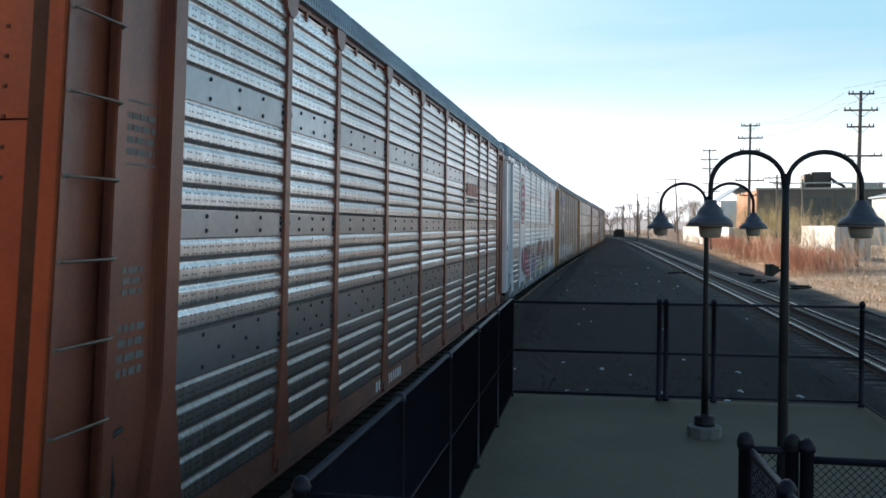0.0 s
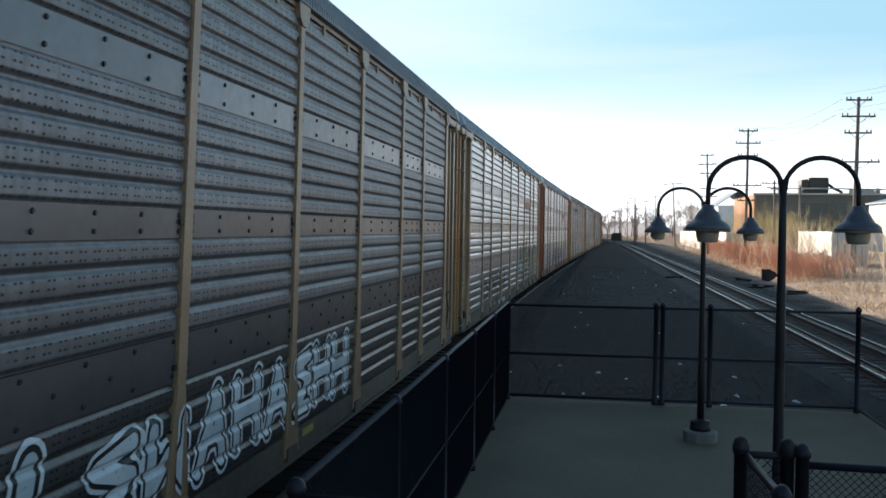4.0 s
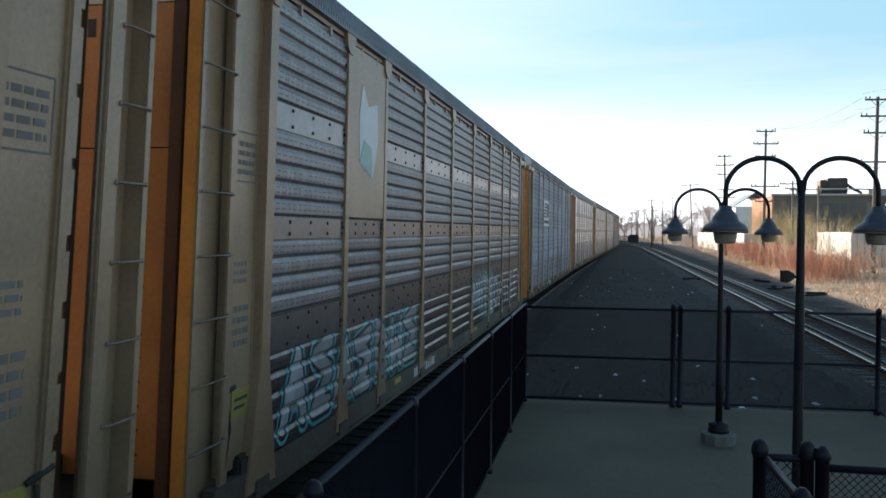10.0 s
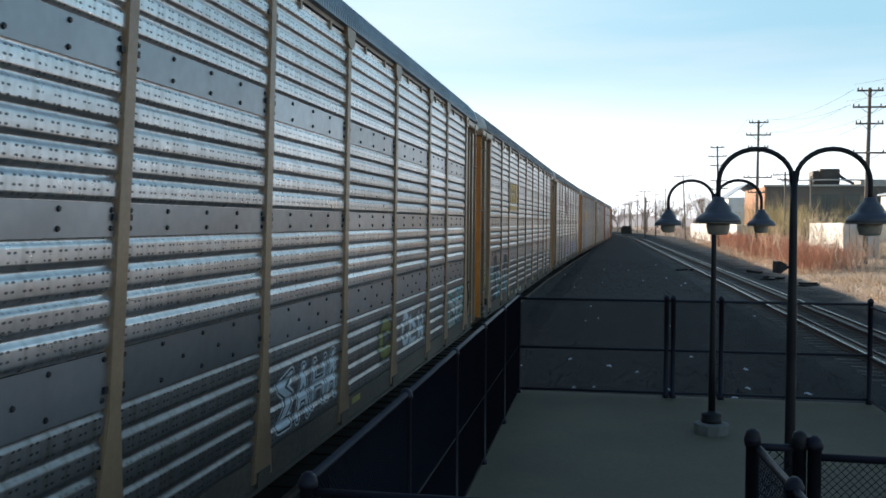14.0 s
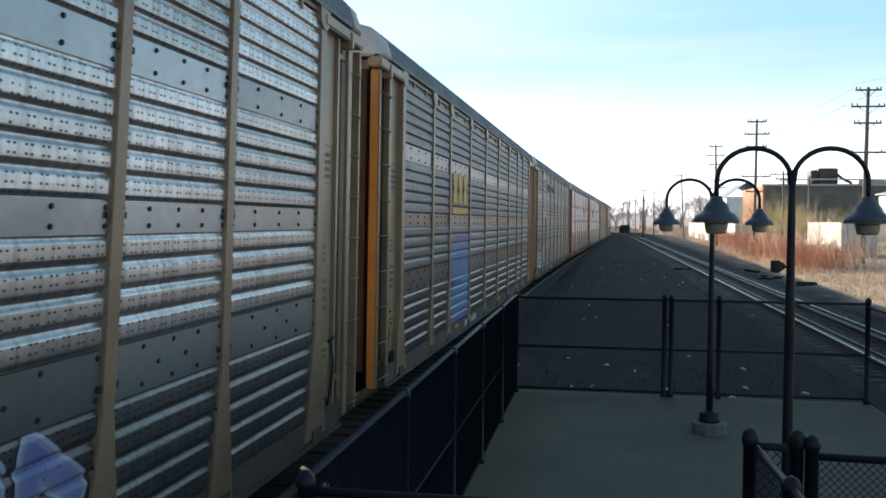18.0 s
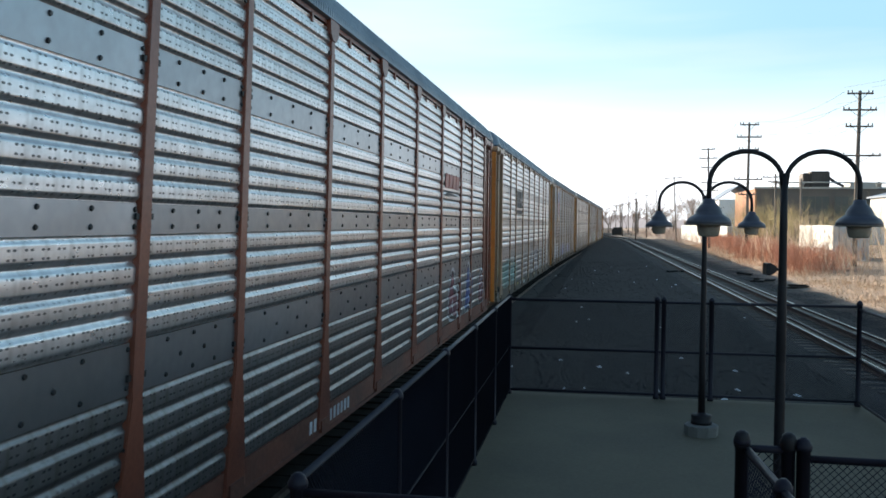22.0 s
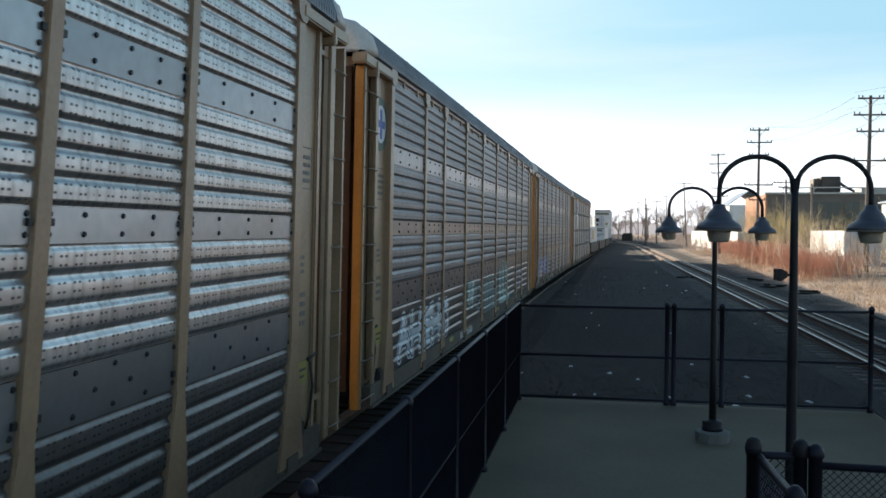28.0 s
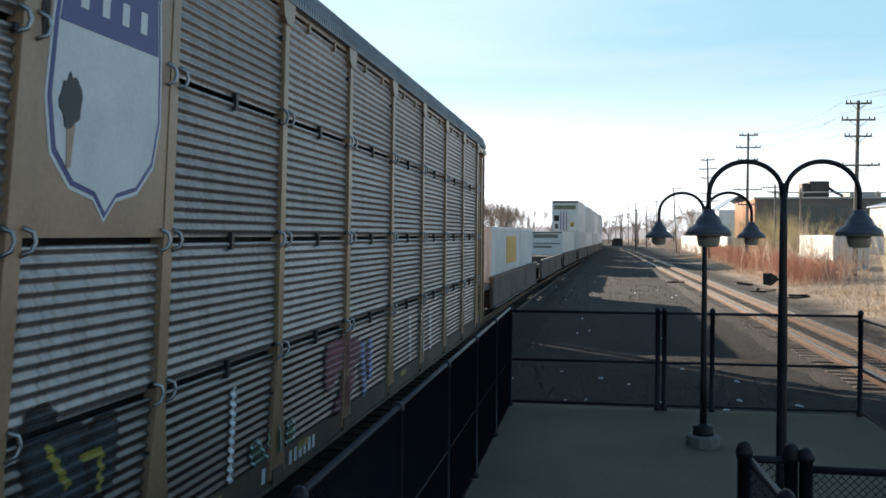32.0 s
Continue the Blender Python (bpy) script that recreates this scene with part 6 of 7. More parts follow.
def grass():
    rn = random.Random(9)
    vs, fs = [], []
    for i in range(9000):
        y = rn.uniform(20, 130)
        x = 9.6 + abs(rn.gauss(0, 2.8)) + rn.uniform(0, 1.5)
        z = ground_z(x, y) - 0.05
        for q in range(4):
            a = rn.uniform(0, 6.28)
            h = rn.uniform(0.06, 0.24)
            w = 0.012 + y * 0.0002
            dx, dy = math.cos(a), math.sin(a)
            px, py = x + rn.uniform(-0.15, 0.15), y + rn.uniform(-0.15, 0.15)
            k = len(vs)
            vs += [(px - dy * w, py + dx * w, z), (px + dy * w, py - dx * w, z), (px + dx * h * 0.5, py + dy * h * 0.5, z + h)]
            fs.append((k, k + 1, k + 2))
    solo("dry_grass", raw_mesh("dry_grass", vs, fs, M["straw"]), None, "matted dry straw-coloured grass on the verge", "grass", kind="stuff")


M["stone"] = mat("loose_ballast_stone", (0.052, 0.043, 0.040), (0.028, 0.024, 0.023), 0.95, 0, 2.5, 30, 0.2)


def stones():
    rn = random.Random(4)
    vs, fs = [], []
    for i in range(9000):
        y = 14.4 + 60 * rn.random() ** 1.7
        x = rn.uniform(-3.4, 9.2)
        r = rn.uniform(0.012, 0.032)
        z = GROUND + r * 0.3
        if abs(x - right_x(y)) < 1.25:
            z -= 0.02
        k = len(vs)
        for dx, dy, dz in ((1, 0, 0), (0, 1, 0), (-1, 0, 0), (0, -1, 0), (0, 0, 0.8), (0, 0, -0.8)):
            vs.append((x + dx * r * rn.uniform(0.6, 1.3), y + dy * r * rn.uniform(0.6, 1.3), z + dz * r * rn.uniform(0.6, 1.2)))
        fs += [(k, k + 1, k + 4), (k + 1, k + 2, k + 4), (k + 2, k + 3, k + 4), (k + 3, k, k + 4), (k + 1, k, k + 5), (k + 2, k + 1, k + 5), (k + 3, k + 2, k + 5), (k, k + 3, k + 5)]
    solo("loose_stones", raw_mesh("loose_stones", vs, fs, M["stone"]), None, "loose angular ballast stones on the track bed", "ballast", kind="stuff")


def litter():
    fixed = ((-1.7, 48.4), (2.8, 49.5), (-1.75, 41.6), (-0.07, 18.9), (0.49, 18.2), (-0.8, 27.4), (-0.9, 19.6), (-1.85, 18.5), (1.7, 20.5), (2.65, 19.0), (3.35, 16.5), (0.98, 16.4), (2.05, 15.9), (2.4, 16.8), (-2.0, 32.8), (4.45, 30.0), (7.3, 30.1))
    for i in range(34):
        x, y = fixed[i] if i < len(fixed) else (rnd.uniform(-2.8, 4.5), 14.6 + 55 * rnd.random() ** 1.5)
        s = rnd.uniform(0.03, 0.085)
        bm = bmesh.new()
        a = [bm.verts.new((math.cos(k * 1.05) * s * rnd.uniform(0.5, 1.4), math.sin(k * 1.05) * s * rnd.uniform(0.4, 1.0), rnd.uniform(0.0, 0.03))) for k in range(6)]
        t = bm.verts.new((0, 0, 0.05))
        for k in range(6):
            bm.faces.new((a[k], a[(k + 1) % 6], t))
        solo("litter", bm, P_WHITE, "crumpled scrap of pale litter on the ballast", "litter", "litter on the track bed", at=pose(x, y, GROUND + 0.035, 0, 0, rnd.uniform(0, 360)))


def old_ties(x, y, n, seed):
    """A heap of broken, rotten ties dumped beside the track."""
    rn = random.Random(seed)
    c = thing("tie_heap", "heap of broken dark rotten ties dumped beside the track", "timber", "discarded ties", at=pose(x, y, ground_z(x, y)))
    for k in range(n):
        bm = box(bmesh.new(), -rn.uniform(0.15, 0.5), rn.uniform(0.15, 0.5), -0.09, 0.09, 0, 0.10)
        for v in bm.verts:
            v.co += Vector((rn.uniform(-0.06, 0.06), rn.uniform(-0.03, 0.03), rn.uniform(-0.02, 0.02)))
        part("old_tie", bm, M["shaded_rotten_tie"], c, at=pose(rn.uniform(-0.5, 0.5), rn.uniform(-0.6, 0.6), -0.02 + 0.07 * (k % 2), rn.uniform(-6, 6), rn.uniform(-6, 6), rn.uniform(0, 180)))


for k, (x, y, n) in enumerate(((4.6, 58.5, 5), (8.55, 57.4, 4), (8.5, 50.8, 4), (9.1, 46.0, 4))):
    old_ties(x, y, n, 40 + k)


def brush():
    """Tangled pale-brown brush on waste ground beyond the verge and beside the far end of the line."""
    rn = random.Random(77)
    vs, fs = [], []
    spots = []
    for i in range(420):
        y = rn.uniform(125, 330)
        spots.append((rn.uniform(10.5, 14 + (y - 100) * 0.22) - max(y - 150, 0) ** 2 / 1500 * 0.7, y))
    for i in range(240):
        y = rn.uniform(95, 300)
        spots.append((train_x(y) - rn.uniform(6, 40), y))
    for x, y in spots:
        g = ground_z(x, y)
        h = rn.uniform(0.8, 2.6)
        for k in range(5):
            p = Vector((x + rn.uniform(-1.2, 1.2), y + rn.uniform(-1, 1), g - 0.1))
            d = Vector((rn.uniform(-0.5, 0.5), rn.uniform(-0.3, 0.3), 1)).normalized()
            grow(vs, fs, p, d, h * rn.uniform(0.3, 0.5), 0.02, 2, rn, 0.3)
    solo("brush", raw_mesh("brush", vs, fs, M["brush"]), None, "tangled pale brown leafless brush on waste ground", "brush", kind="stuff")


M["brush"] = mat("pale_brown_brush", (0.56, 0.43, 0.36), (0.42, 0.31, 0.26), 0.95, 0, 0.15, 8, 0.0)
brush()
grass()
stones()
litter()


# ---------------------------------------------------------------- emblems and spray paint on the auto carriers
XE = XP + 0.047            # face of plates laid over the ribs


def shade_of(c):
    return mat("paint_%d_%d_%d" % tuple(int(v * 100) for v in c), c, tuple(v * 0.75 for v in c), 0.5, 0, 1.5, 25, 0.05)


def shield(c, k, stripes=True):
    """Tan plate over the upper half of a narrow column, with a blank striped shield."""
    a, b = EDGES[k] + 0.07, EDGES[k + 1] - 0.07
    mid, w = (a + b) / 2, (b - a)
    plate(c, "emblem_plate", rect(a, b, 2.97 if stripes else 2.77, 5.36), XE, M["tan"], "flat tan emblem plate")
    h, zc = (1.95, 4.12) if stripes else (2.15, 4.02)
    plate(c, "emblem_rim", shield_outline(mid, zc, w * 0.82, h * 1.02), XE + 0.004, P_WHITE, "white shield border")
    plate(c, "emblem_line", shield_outline(mid, zc, w * 0.79, h * 0.99), XE + 0.008, P_BLUE, "dark blue shield line")
    plate(c, "emblem_field", shield_outline(mid, zc, w * 0.75, h * 0.955), XE + 0.012, P_WHITE, "white shield field")
    top = [(mid + q * w * 0.75, zc + r * h * 0.955) for q, r in ((-0.49, 0.10), (-0.46, 0.30), (-0.48, 0.41), (-0.40, 0.45), (-0.28, 0.44), (-0.14, 0.46), (0, 0.51), (0.14, 0.46), (0.28, 0.44), (0.40, 0.45), (0.48, 0.41), (0.46, 0.30), (0.49, 0.10))]
    plate(c, "emblem_chief", top[::-1], XE + 0.016, P_BLUE, "blue upper field of the shield")
    for r, n in ((0.35, 3), (0.20, 4)):
        for q in range(n):
            y = mid + (q - (n - 1) / 2) * w * 0.75 * 0.2
            plate(c, "emblem_bar", rect(y - 0.05, y + 0.05, zc + r * h - 0.09, zc + r * h + 0.08), XE + 0.020, P_WHITE)
    if stripes:
        for q in range(5):
            y = mid + (q - 2) * w * 0.75 * 0.17
            plate(c, "emblem_stripe", rect(y - 0.045, y + 0.045, zc - h * (0.36 if abs(q - 2) == 2 else 0.42), zc + h * 0.085), XE + 0.016, P_RED)
    else:
        rn = random.Random(7)
        plate(c, "peeled_spot", [(mid - w * 0.27 + math.cos(q * 0.3142) * 0.13 * rn.uniform(0.75, 1.15), zc - 0.33 + math.sin(q * 0.3142) * 0.19 * rn.uniform(0.8, 1.2)) for q in range(20)], XE + 0.020, P_BLACK, "peeled black spot")
        plate(c, "rust_run", [(mid - w * 0.28, zc - 0.78), (mid - w * 0.255, zc - 0.78), (mid - w * 0.24, zc - 0.48), (mid - w * 0.29, zc - 0.48)], XE + 0.018, M["tan"], "thin rust run")
        plate(c, "rust_patch", [(mid - w * 0.45 + math.cos(q * 0.52) * 0.05 * rn.uniform(0.6, 1.2), zc + 0.20 + math.sin(q * 0.52) * 0.17 * rn.uniform(0.7, 1.2)) for q in range(12)], XE + 0.006, M["grime"], "dark rust patch")


def octagon(c, k, zc, r):
    mid = (EDGES[k] + EDGES[k + 1]) / 2
    for s, m, x in ((1.0, P_RED, 0.005), (0.93, P_WHITE, 0.009), (0.86, P_RED, 0.013)):
        plate(c, "emblem_octagon", [(mid + y * 0.86 * r * s, zc + z * r * s) for y, z in ((-1, -0.45), (-0.5, -1), (0.5, -1), (1, -0.45), (1, 0.45), (0.5, 1), (-0.5, 1), (-1, 0.45))], XE + x, m)
    # rows of letter-sized white bars
    rn = random.Random(k)
    for i, (a, b, n) in enumerate(((-0.50, 0.50, 6), (-0.42, 0.42, 4), (-0.72, 0.72, 8), (-0.30, 0.30, 2), (-0.62, 0.62, 6))):
        z, step = zc + r * (0.64 - 0.31 * i), (b - a) * r * 0.8 / n
        for q in range(n):
            y = mid + a * r * 0.8 + q * step
            h = rn.uniform(0.085, 0.105) if n > 2 else 0.05
            plate(c, "emblem_bar", [(y, z - h), (y + step * 0.34, z - h), (y + step * 0.40, z - 0.02), (y + step * 0.66, z - h), (y + step * 0.72, z + h), (y + step * 0.05, z + h)], XE + 0.017, P_WHITE)


def slant_mark(c, y, z, m1=None):
    """Slanted red block row over a black wedge."""
    x = XP + 0.049
    for i in range(4):
        a = y + i * 0.53
        plate(c, "mark_block", [(a, z), (a + 0.47, z), (a + 0.55, z + 0.33), (a + 0.08, z + 0.33)], x, m1 or P_ORANGE, "faded red slanted mark")
    plate(c, "mark_wedge", [(y - 0.15, z - 0.18), (y + 0.5, z - 0.10), (y + 2.0, z - 0.16), (y + 0.6, z - 0.20)], x, P_BLACK, "black swoosh")


def bars_mark(c, y, z, m, back=None):
    """Three heavy letter-sized blocks over a rule."""
    x = XP + 0.049
    if back:
        plate(c, "mark_back", rect(y - 0.25, y + 2.45, z - 0.55, z + 0.75), x, back, "white emblem patch")
        x += 0.004
    for i in range(3):
        a = y + i * 0.72
        plate(c, "mark_block", [(a, z - 0.1), (a + 0.60, z - 0.1), (a + 0.60, z + 0.08), (a + 0.48, z + 0.25), (a + 0.60, z + 0.42), (a + 0.60, z + 0.6), (a, z + 0.6), (a, z + 0.42), (a + 0.12, z + 0.25), (a, z + 0.08)], x, m)
    plate(c, "mark_rule", rect(y - 0.05, y + 2.1, z - 0.36, z - 0.20), x, m)


def striped_mark(c, y, z):
    """White patch with a black speed-striped block."""
    x = XP + 0.049
    plate(c, "mark_back", rect(y, y + 2.7, z, z + 1.25), x, P_WHITE, "white emblem patch")
    for i in range(5):
        zz = z + 0.42 + i * 0.15
        plate(c, "mark_stripe", [(y + 0.15 + 0.06 * i, zz), (y + 1.15 + 0.1 * i, zz), (y + 1.2 + 0.1 * i, zz + 0.09), (y + 0.2 + 0.06 * i, zz + 0.09)], x + 0.004, P_BLACK)
    for a in (1.55, 2.05):
        plate(c, "mark_block", [(y + a, z + 0.42), (y + a + 0.36, z + 0.42), (y + a + 0.50, z + 1.1), (y + a + 0.14, z + 1.1)], x + 0.004, P_BLACK)
    plate(c, "mark_rule", rect(y + 0.15, y + 2.55, z + 0.14, z + 0.28), x + 0.004, P_BLACK)


def words(c, text, y, z, size, m):
    cu = bpy.data.curves.new("slogan", "FONT")
    cu.body, cu.size, cu.extrude, cu.align_x = text, size, 0.004, "LEFT"
    cu.materials.append(m)
    ob = new("slogan", cu)
    ob.parent = c
    ob.matrix_basis = pose(XP + 0.052, y, z, 90, 0, 90)
    me = bpy.data.meshes.new_from_object(ob.evaluated_get(bpy.context.evaluated_depsgraph_get()))
    bpy.data.objects.remove(ob)
    me.name = "slogan"
    part("slogan", me, None, c, "faded slogan lettering", at=pose(XP + 0.052, y, z, 90, 0, 90))


def ring_mark(c, y, z):
    """Round badge with a cross, on the end plate."""
    for r, m, x in ((0.44, shade_of((0.07, 0.12, 0.10)), 1.462), (0.31, P_WHITE, 1.466)):
        plate(c, "badge", [(y + math.cos(a) * r, z + math.sin(a) * r) for a in (2 * math.pi * i / 28 for i in range(28))], x, m)
    for d in (rect(y - 0.24, y + 0.24, z - 0.06, z + 0.06), rect(y - 0.06, y + 0.06, z - 0.24, z + 0.24)):
        plate(c, "badge_cross", d, 1.470 + 0.001 * (d[0][0] > y - 0.1), shade_of((0.06, 0.12, 0.40)))


K, W = (0.012, 0.012, 0.014), (0.72, 0.74, 0.78)
G = {
    "smoke": graffiti_mat("spray_smoke", [(0.075, 0.07, 0.075), (0.05, 0.045, 0.05)], (0.05, 0.045, 0.05), None),
    "forest": graffiti_mat("spray_forest", [(0.05, 0.10, 0.055), (0.03, 0.07, 0.04)], K, (0.30, 0.50, 0.46)),
    "pale": graffiti_mat("spray_pale_blue", [(0.32, 0.42, 0.55), (0.40, 0.48, 0.58)], K, None),
    "arch": graffiti_mat("spray_umber", [(0.085, 0.07, 0.065), (0.13, 0.11, 0.10)], K, (0.45, 0.58, 0.62)),
    "cyan": graffiti_mat("spray_cyan", [(0.16, 0.42, 0.50), (0.25, 0.50, 0.56)], (0.30, 0.48, 0.52), None),
    "drip": graffiti_mat("spray_drip", [(0.46, 0.52, 0.54), (0.30, 0.36, 0.40)], K, (0.35, 0.50, 0.54)),
    "violet": graffiti_mat("spray_violet", [(0.17, 0.165, 0.34), (0.20, 0.19, 0.36)], (0.18, 0.18, 0.34), None),
    "silver_ol": graffiti_mat("spray_silver_outline", [(0.62, 0.60, 0.62), (0.48, 0.46, 0.48)], K, None),
    "ink": graffiti_mat("spray_ink", [(0.02, 0.03, 0.04), (0.03, 0.04, 0.06)], K, None),
    "rose": graffiti_mat("spray_rose", [(0.42, 0.085, 0.15), (0.34, 0.06, 0.12)], K, K),
    "crimson": graffiti_mat("spray_crimson", [(0.24, 0.025, 0.035), (0.18, 0.02, 0.03)], K, (0.25, 0.20, 0.12)),
    "gold": graffiti_mat("spray_gold", [(0.38, 0.32, 0.05), (0.30, 0.24, 0.05)], (0.20, 0.20, 0.05), None),
    "plum": graffiti_mat("spray_plum", [(0.22, 0.06, 0.09), (0.17, 0.055, 0.075)], (0.18, 0.07, 0.09), None),
    "ink_white": graffiti_mat("spray_ink_white", [(0.025, 0.03, 0.035), K], (0.35, 0.42, 0.42), None),
    "spike": graffiti_mat("spray_spike", [(0.38, 0.46, 0.46), (0.28, 0.34, 0.36)], K, (0.35, 0.48, 0.46)),
    "blue_faint": graffiti_mat("spray_faint_blue", [(0.12, 0.18, 0.45), (0.16, 0.20, 0.40)], (0.16, 0.20, 0.40), None),
    "white": graffiti_mat("spray_white", [W, (0.5, 0.55, 0.6)], K, W),
    "white_thin": graffiti_mat("spray_white_thin", [W, W], W, None),
    "olive": graffiti_mat("spray_olive", [(0.17, 0.165, 0.035), (0.25, 0.24, 0.06)], K, (0.09, 0.10, 0.10)),
    "navy": graffiti_mat("spray_navy", [(0.045, 0.06, 0.13), (0.03, 0.04, 0.09)], (0.05, 0.06, 0.12), None),
    "sky": graffiti_mat("spray_sky_blue", [(0.17, 0.42, 0.52), (0.36, 0.22, 0.20), (0.20, 0.15, 0.14)], W, (0.20, 0.45, 0.55)),
    "silver_cyan": graffiti_mat("spray_silver_cyan", [(0.40, 0.41, 0.43), (0.24, 0.24, 0.25)], K, (0.10, 0.38, 0.44)),
    "silver_teal": graffiti_mat("spray_silver", [(0.55, 0.55, 0.55), (0.32, 0.30, 0.28)], K, (0.10, 0.45, 0.48)),
    "black": graffiti_mat("spray_black", [K, (0.05, 0.06, 0.07)], K, None),
    "blue": graffiti_mat("spray_blue", [(0.06, 0.24, 0.42), (0.10, 0.24, 0.44)], (0.20, 0.16, 0.40), (0.24, 0.15, 0.38)),
    "royal": graffiti_mat("spray_royal", [(0.03, 0.07, 0.26), (0.05, 0.10, 0.34)], K, W),
    "lilac": graffiti_mat("spray_lilac", [(0.16, 0.18, 0.42), (0.26, 0.27, 0.50)], (0.30, 0.30, 0.45), (0.45, 0.45, 0.58)),
    "mint": graffiti_mat("spray_mint", [(0.55, 0.68, 0.66), (0.35, 0.52, 0.50)], (0.05, 0.06, 0.06), (0.42, 0.60, 0.56)),
    "maroon": graffiti_mat("spray_maroon", [(0.22, 0.03, 0.06), (0.14, 0.03, 0.06)], K, W),
    "seafoam": graffiti_mat("spray_seafoam", [(0.16, 0.36, 0.34), (0.10, 0.26, 0.26)], K, (0.30, 0.50, 0.46)),
    "pink_blue": graffiti_mat("spray_pink_blue", [(0.50, 0.20, 0.22), (0.20, 0.22, 0.42)], (0.55, 0.55, 0.62), (0.20, 0.18, 0.32)),
}


def tag(n, kind, y0, y1, z0, z1, width, fat, label, rise=0.0):
    graffiti(cars[n], y0, y1, z0 - 0.30, z1 - 0.25, width, fat, G[kind], n * 31 + int(y0 * 7), label, fine=(n == 20), rise=rise, flat=(1, 7) if n == 2 else ())


coats = dict.fromkeys(range(-1, 21), 0)      # each coat lies over the one before


def strokes(n, kind, fat, lines, label):
    """Sprayed strokes along the car: each line a chain of "along,height" points."""
    chains = [[tuple(float(v) for v in p.split(",")) for p in line.split()] for line in lines.split(";")]
    pts = [p for ch in chains for p in ch]
    ys, zs = [p[0] for p in pts], [p[1] for p in pts]
    pad = fat * 1.35
    coats[n] += 1
    graffiti(cars[n], min(ys) - pad, max(ys) + pad, min(zs) - pad, max(zs) + pad, 1, fat, G[kind], 0, label, fine=(n == 20), flat=(1, 7) if n == 2 else (), segs=[s for ch in chains for s in zip(ch, ch[1:])], lift=0.004 * coats[n])


# car 1: red-brown frame, red slanted mark
slant_mark(cars[1], 4.75, 3.62)
# car 2: pale car with flat columns and octagon badges
for k in (1, 7):
    plate(cars[2], "flat_column", rect(EDGES[k] + 0.07, EDGES[k + 1] - 0.07, 0.36, 5.36), XE, M["grey_white"], "smooth pale grey column")
    octagon(cars[2], k, 3.95, 1.08)
# car 3
shield(cars[3], 1)
tag(3, "white", -11.8, -3.0, 0.72, 1.75, 1.0, 0.13, "white and black bubble lettering")
tag(3, "white", -3.0, 4.0, 0.75, 1.55, 0.9, 0.11, "white sprayed lettering")
# car 4
slant_mark(cars[4], 4.85, 3.75)
tag(4, "black", -9.0, -2.0, 0.75, 1.6, 1.1, 0.10, "thin black sprayed lettering")
# car 5
slant_mark(cars[5], 4.75, 3.62)
tag(5, "navy", -3.6, 4.2, 0.85, 1.85, 0.9, 0.12, "smudged dark blue lettering")
# car 6
shield(cars[6], 1)
words(cars[6], "BUILDING", EDGES[2] + 0.3, 4.47, 0.55, P_GREY)
words(cars[6], "AMERICA", EDGES[3] + 0.3, 4.47, 0.55, P_GREY)
# car 7
plate(cars[7], "emblem_plate", rect(EDGES[1] + 0.07, EDGES[2] - 0.07, 2.97, 5.36), XE, M["tan"], "flat tan emblem plate")
plate(cars[7], "peeled_sheet", [(-8.7, 3.75), (-8.0, 3.55), (-7.75, 4.1), (-7.8, 4.7), (-8.3, 4.6), (-8.6, 4.9), (-8.75, 4.4)], XE + 0.006, P_WHITE, "torn white sheet")
plate(cars[7], "peeled_patch", [(-8.7, 3.78), (-8.05, 3.58), (-8.1, 4.0), (-8.5, 4.1)], XE + 0.010, shade_of((0.30, 0.48, 0.45)), "teal remnant")
tag(7, "silver_cyan", -11.7, -4.6, 0.72, 1.75, 1.05, 0.15, "silver lettering outlined in black")
# car 8
striped_mark(cars[8], EDGES[2] + 0.1, 3.02)
tag(8, "black", -3.6, 3.8, 1.0, 1.85, 1.1, 0.06, "thin looping black scrawl")
# car 9
tag(9, "white", -1.2, 1.4, 0.72, 1.45, 0.6, 0.07, "white edged dark lettering")
tag(9, "olive", 3.2, 4.4, 0.8, 1.5, 1.0, 0.14, "pale green sprayed block")
tag(9, "white_thin", 4.8, 7.0, 0.8, 1.45, 0.7, 0.06, "white scrawl")
tag(9, "silver_teal", 9.5, 11.7, 0.7, 1.4, 1.0, 0.16, "white and blue sprayed curves")
# car 10
bars_mark(cars[10], EDGES[2] + 0.35, 3.6, P_YELLOW)
# car 11
octagon(cars[11], 3, 4.1, 0.85)
tag(11, "pink_blue", -2.8, 1.2, 0.72, 1.9, 1.2, 0.22, "orange and blue sprayed bulging letters")
tag(11, "lilac", 2.0, 7.6, 0.8, 1.7, 0.9, 0.10, "faded lilac lettering")
# car 12
bars_mark(cars[12], EDGES[2] + 0.35, 3.32, P_YELLOW)
tag(12, "blue", -7.0, -4.3, 0.75, 2.55, 1.3, 0.34, "bright blue and purple sprayed block")
# car 13
shield(cars[13], 1)
words(cars[13], "BUILDING", EDGES[2] + 0.3, 4.47, 0.55, P_GREY)
words(cars[13], "AMERICA", EDGES[3] + 0.3, 4.47, 0.55, P_GREY)
tag(13, "white", -11.6, -9.0, 0.72, 1.6, 0.75, 0.09, "white block lettering")
tag(13, "white_thin", -8.8, -7.0, 0.8, 1.9, 0.6, 0.04, "thin white scrawl")
# car 14
slant_mark(cars[14], 4.75, 3.62)
# car 15
bars_mark(cars[15], EDGES[2] + 0.3, 3.55, P_BLACK)
tag(15, "seafoam", -11.7, -6.0, 0.72, 1.55, 1.0, 0.17, "sea-green block letters")
# car 16
shield(cars[16], 1)
tag(16, "white", -11.4, -7.4, 0.70, 1.75, 1.3, 0.19, "white blob figures outlined in black")
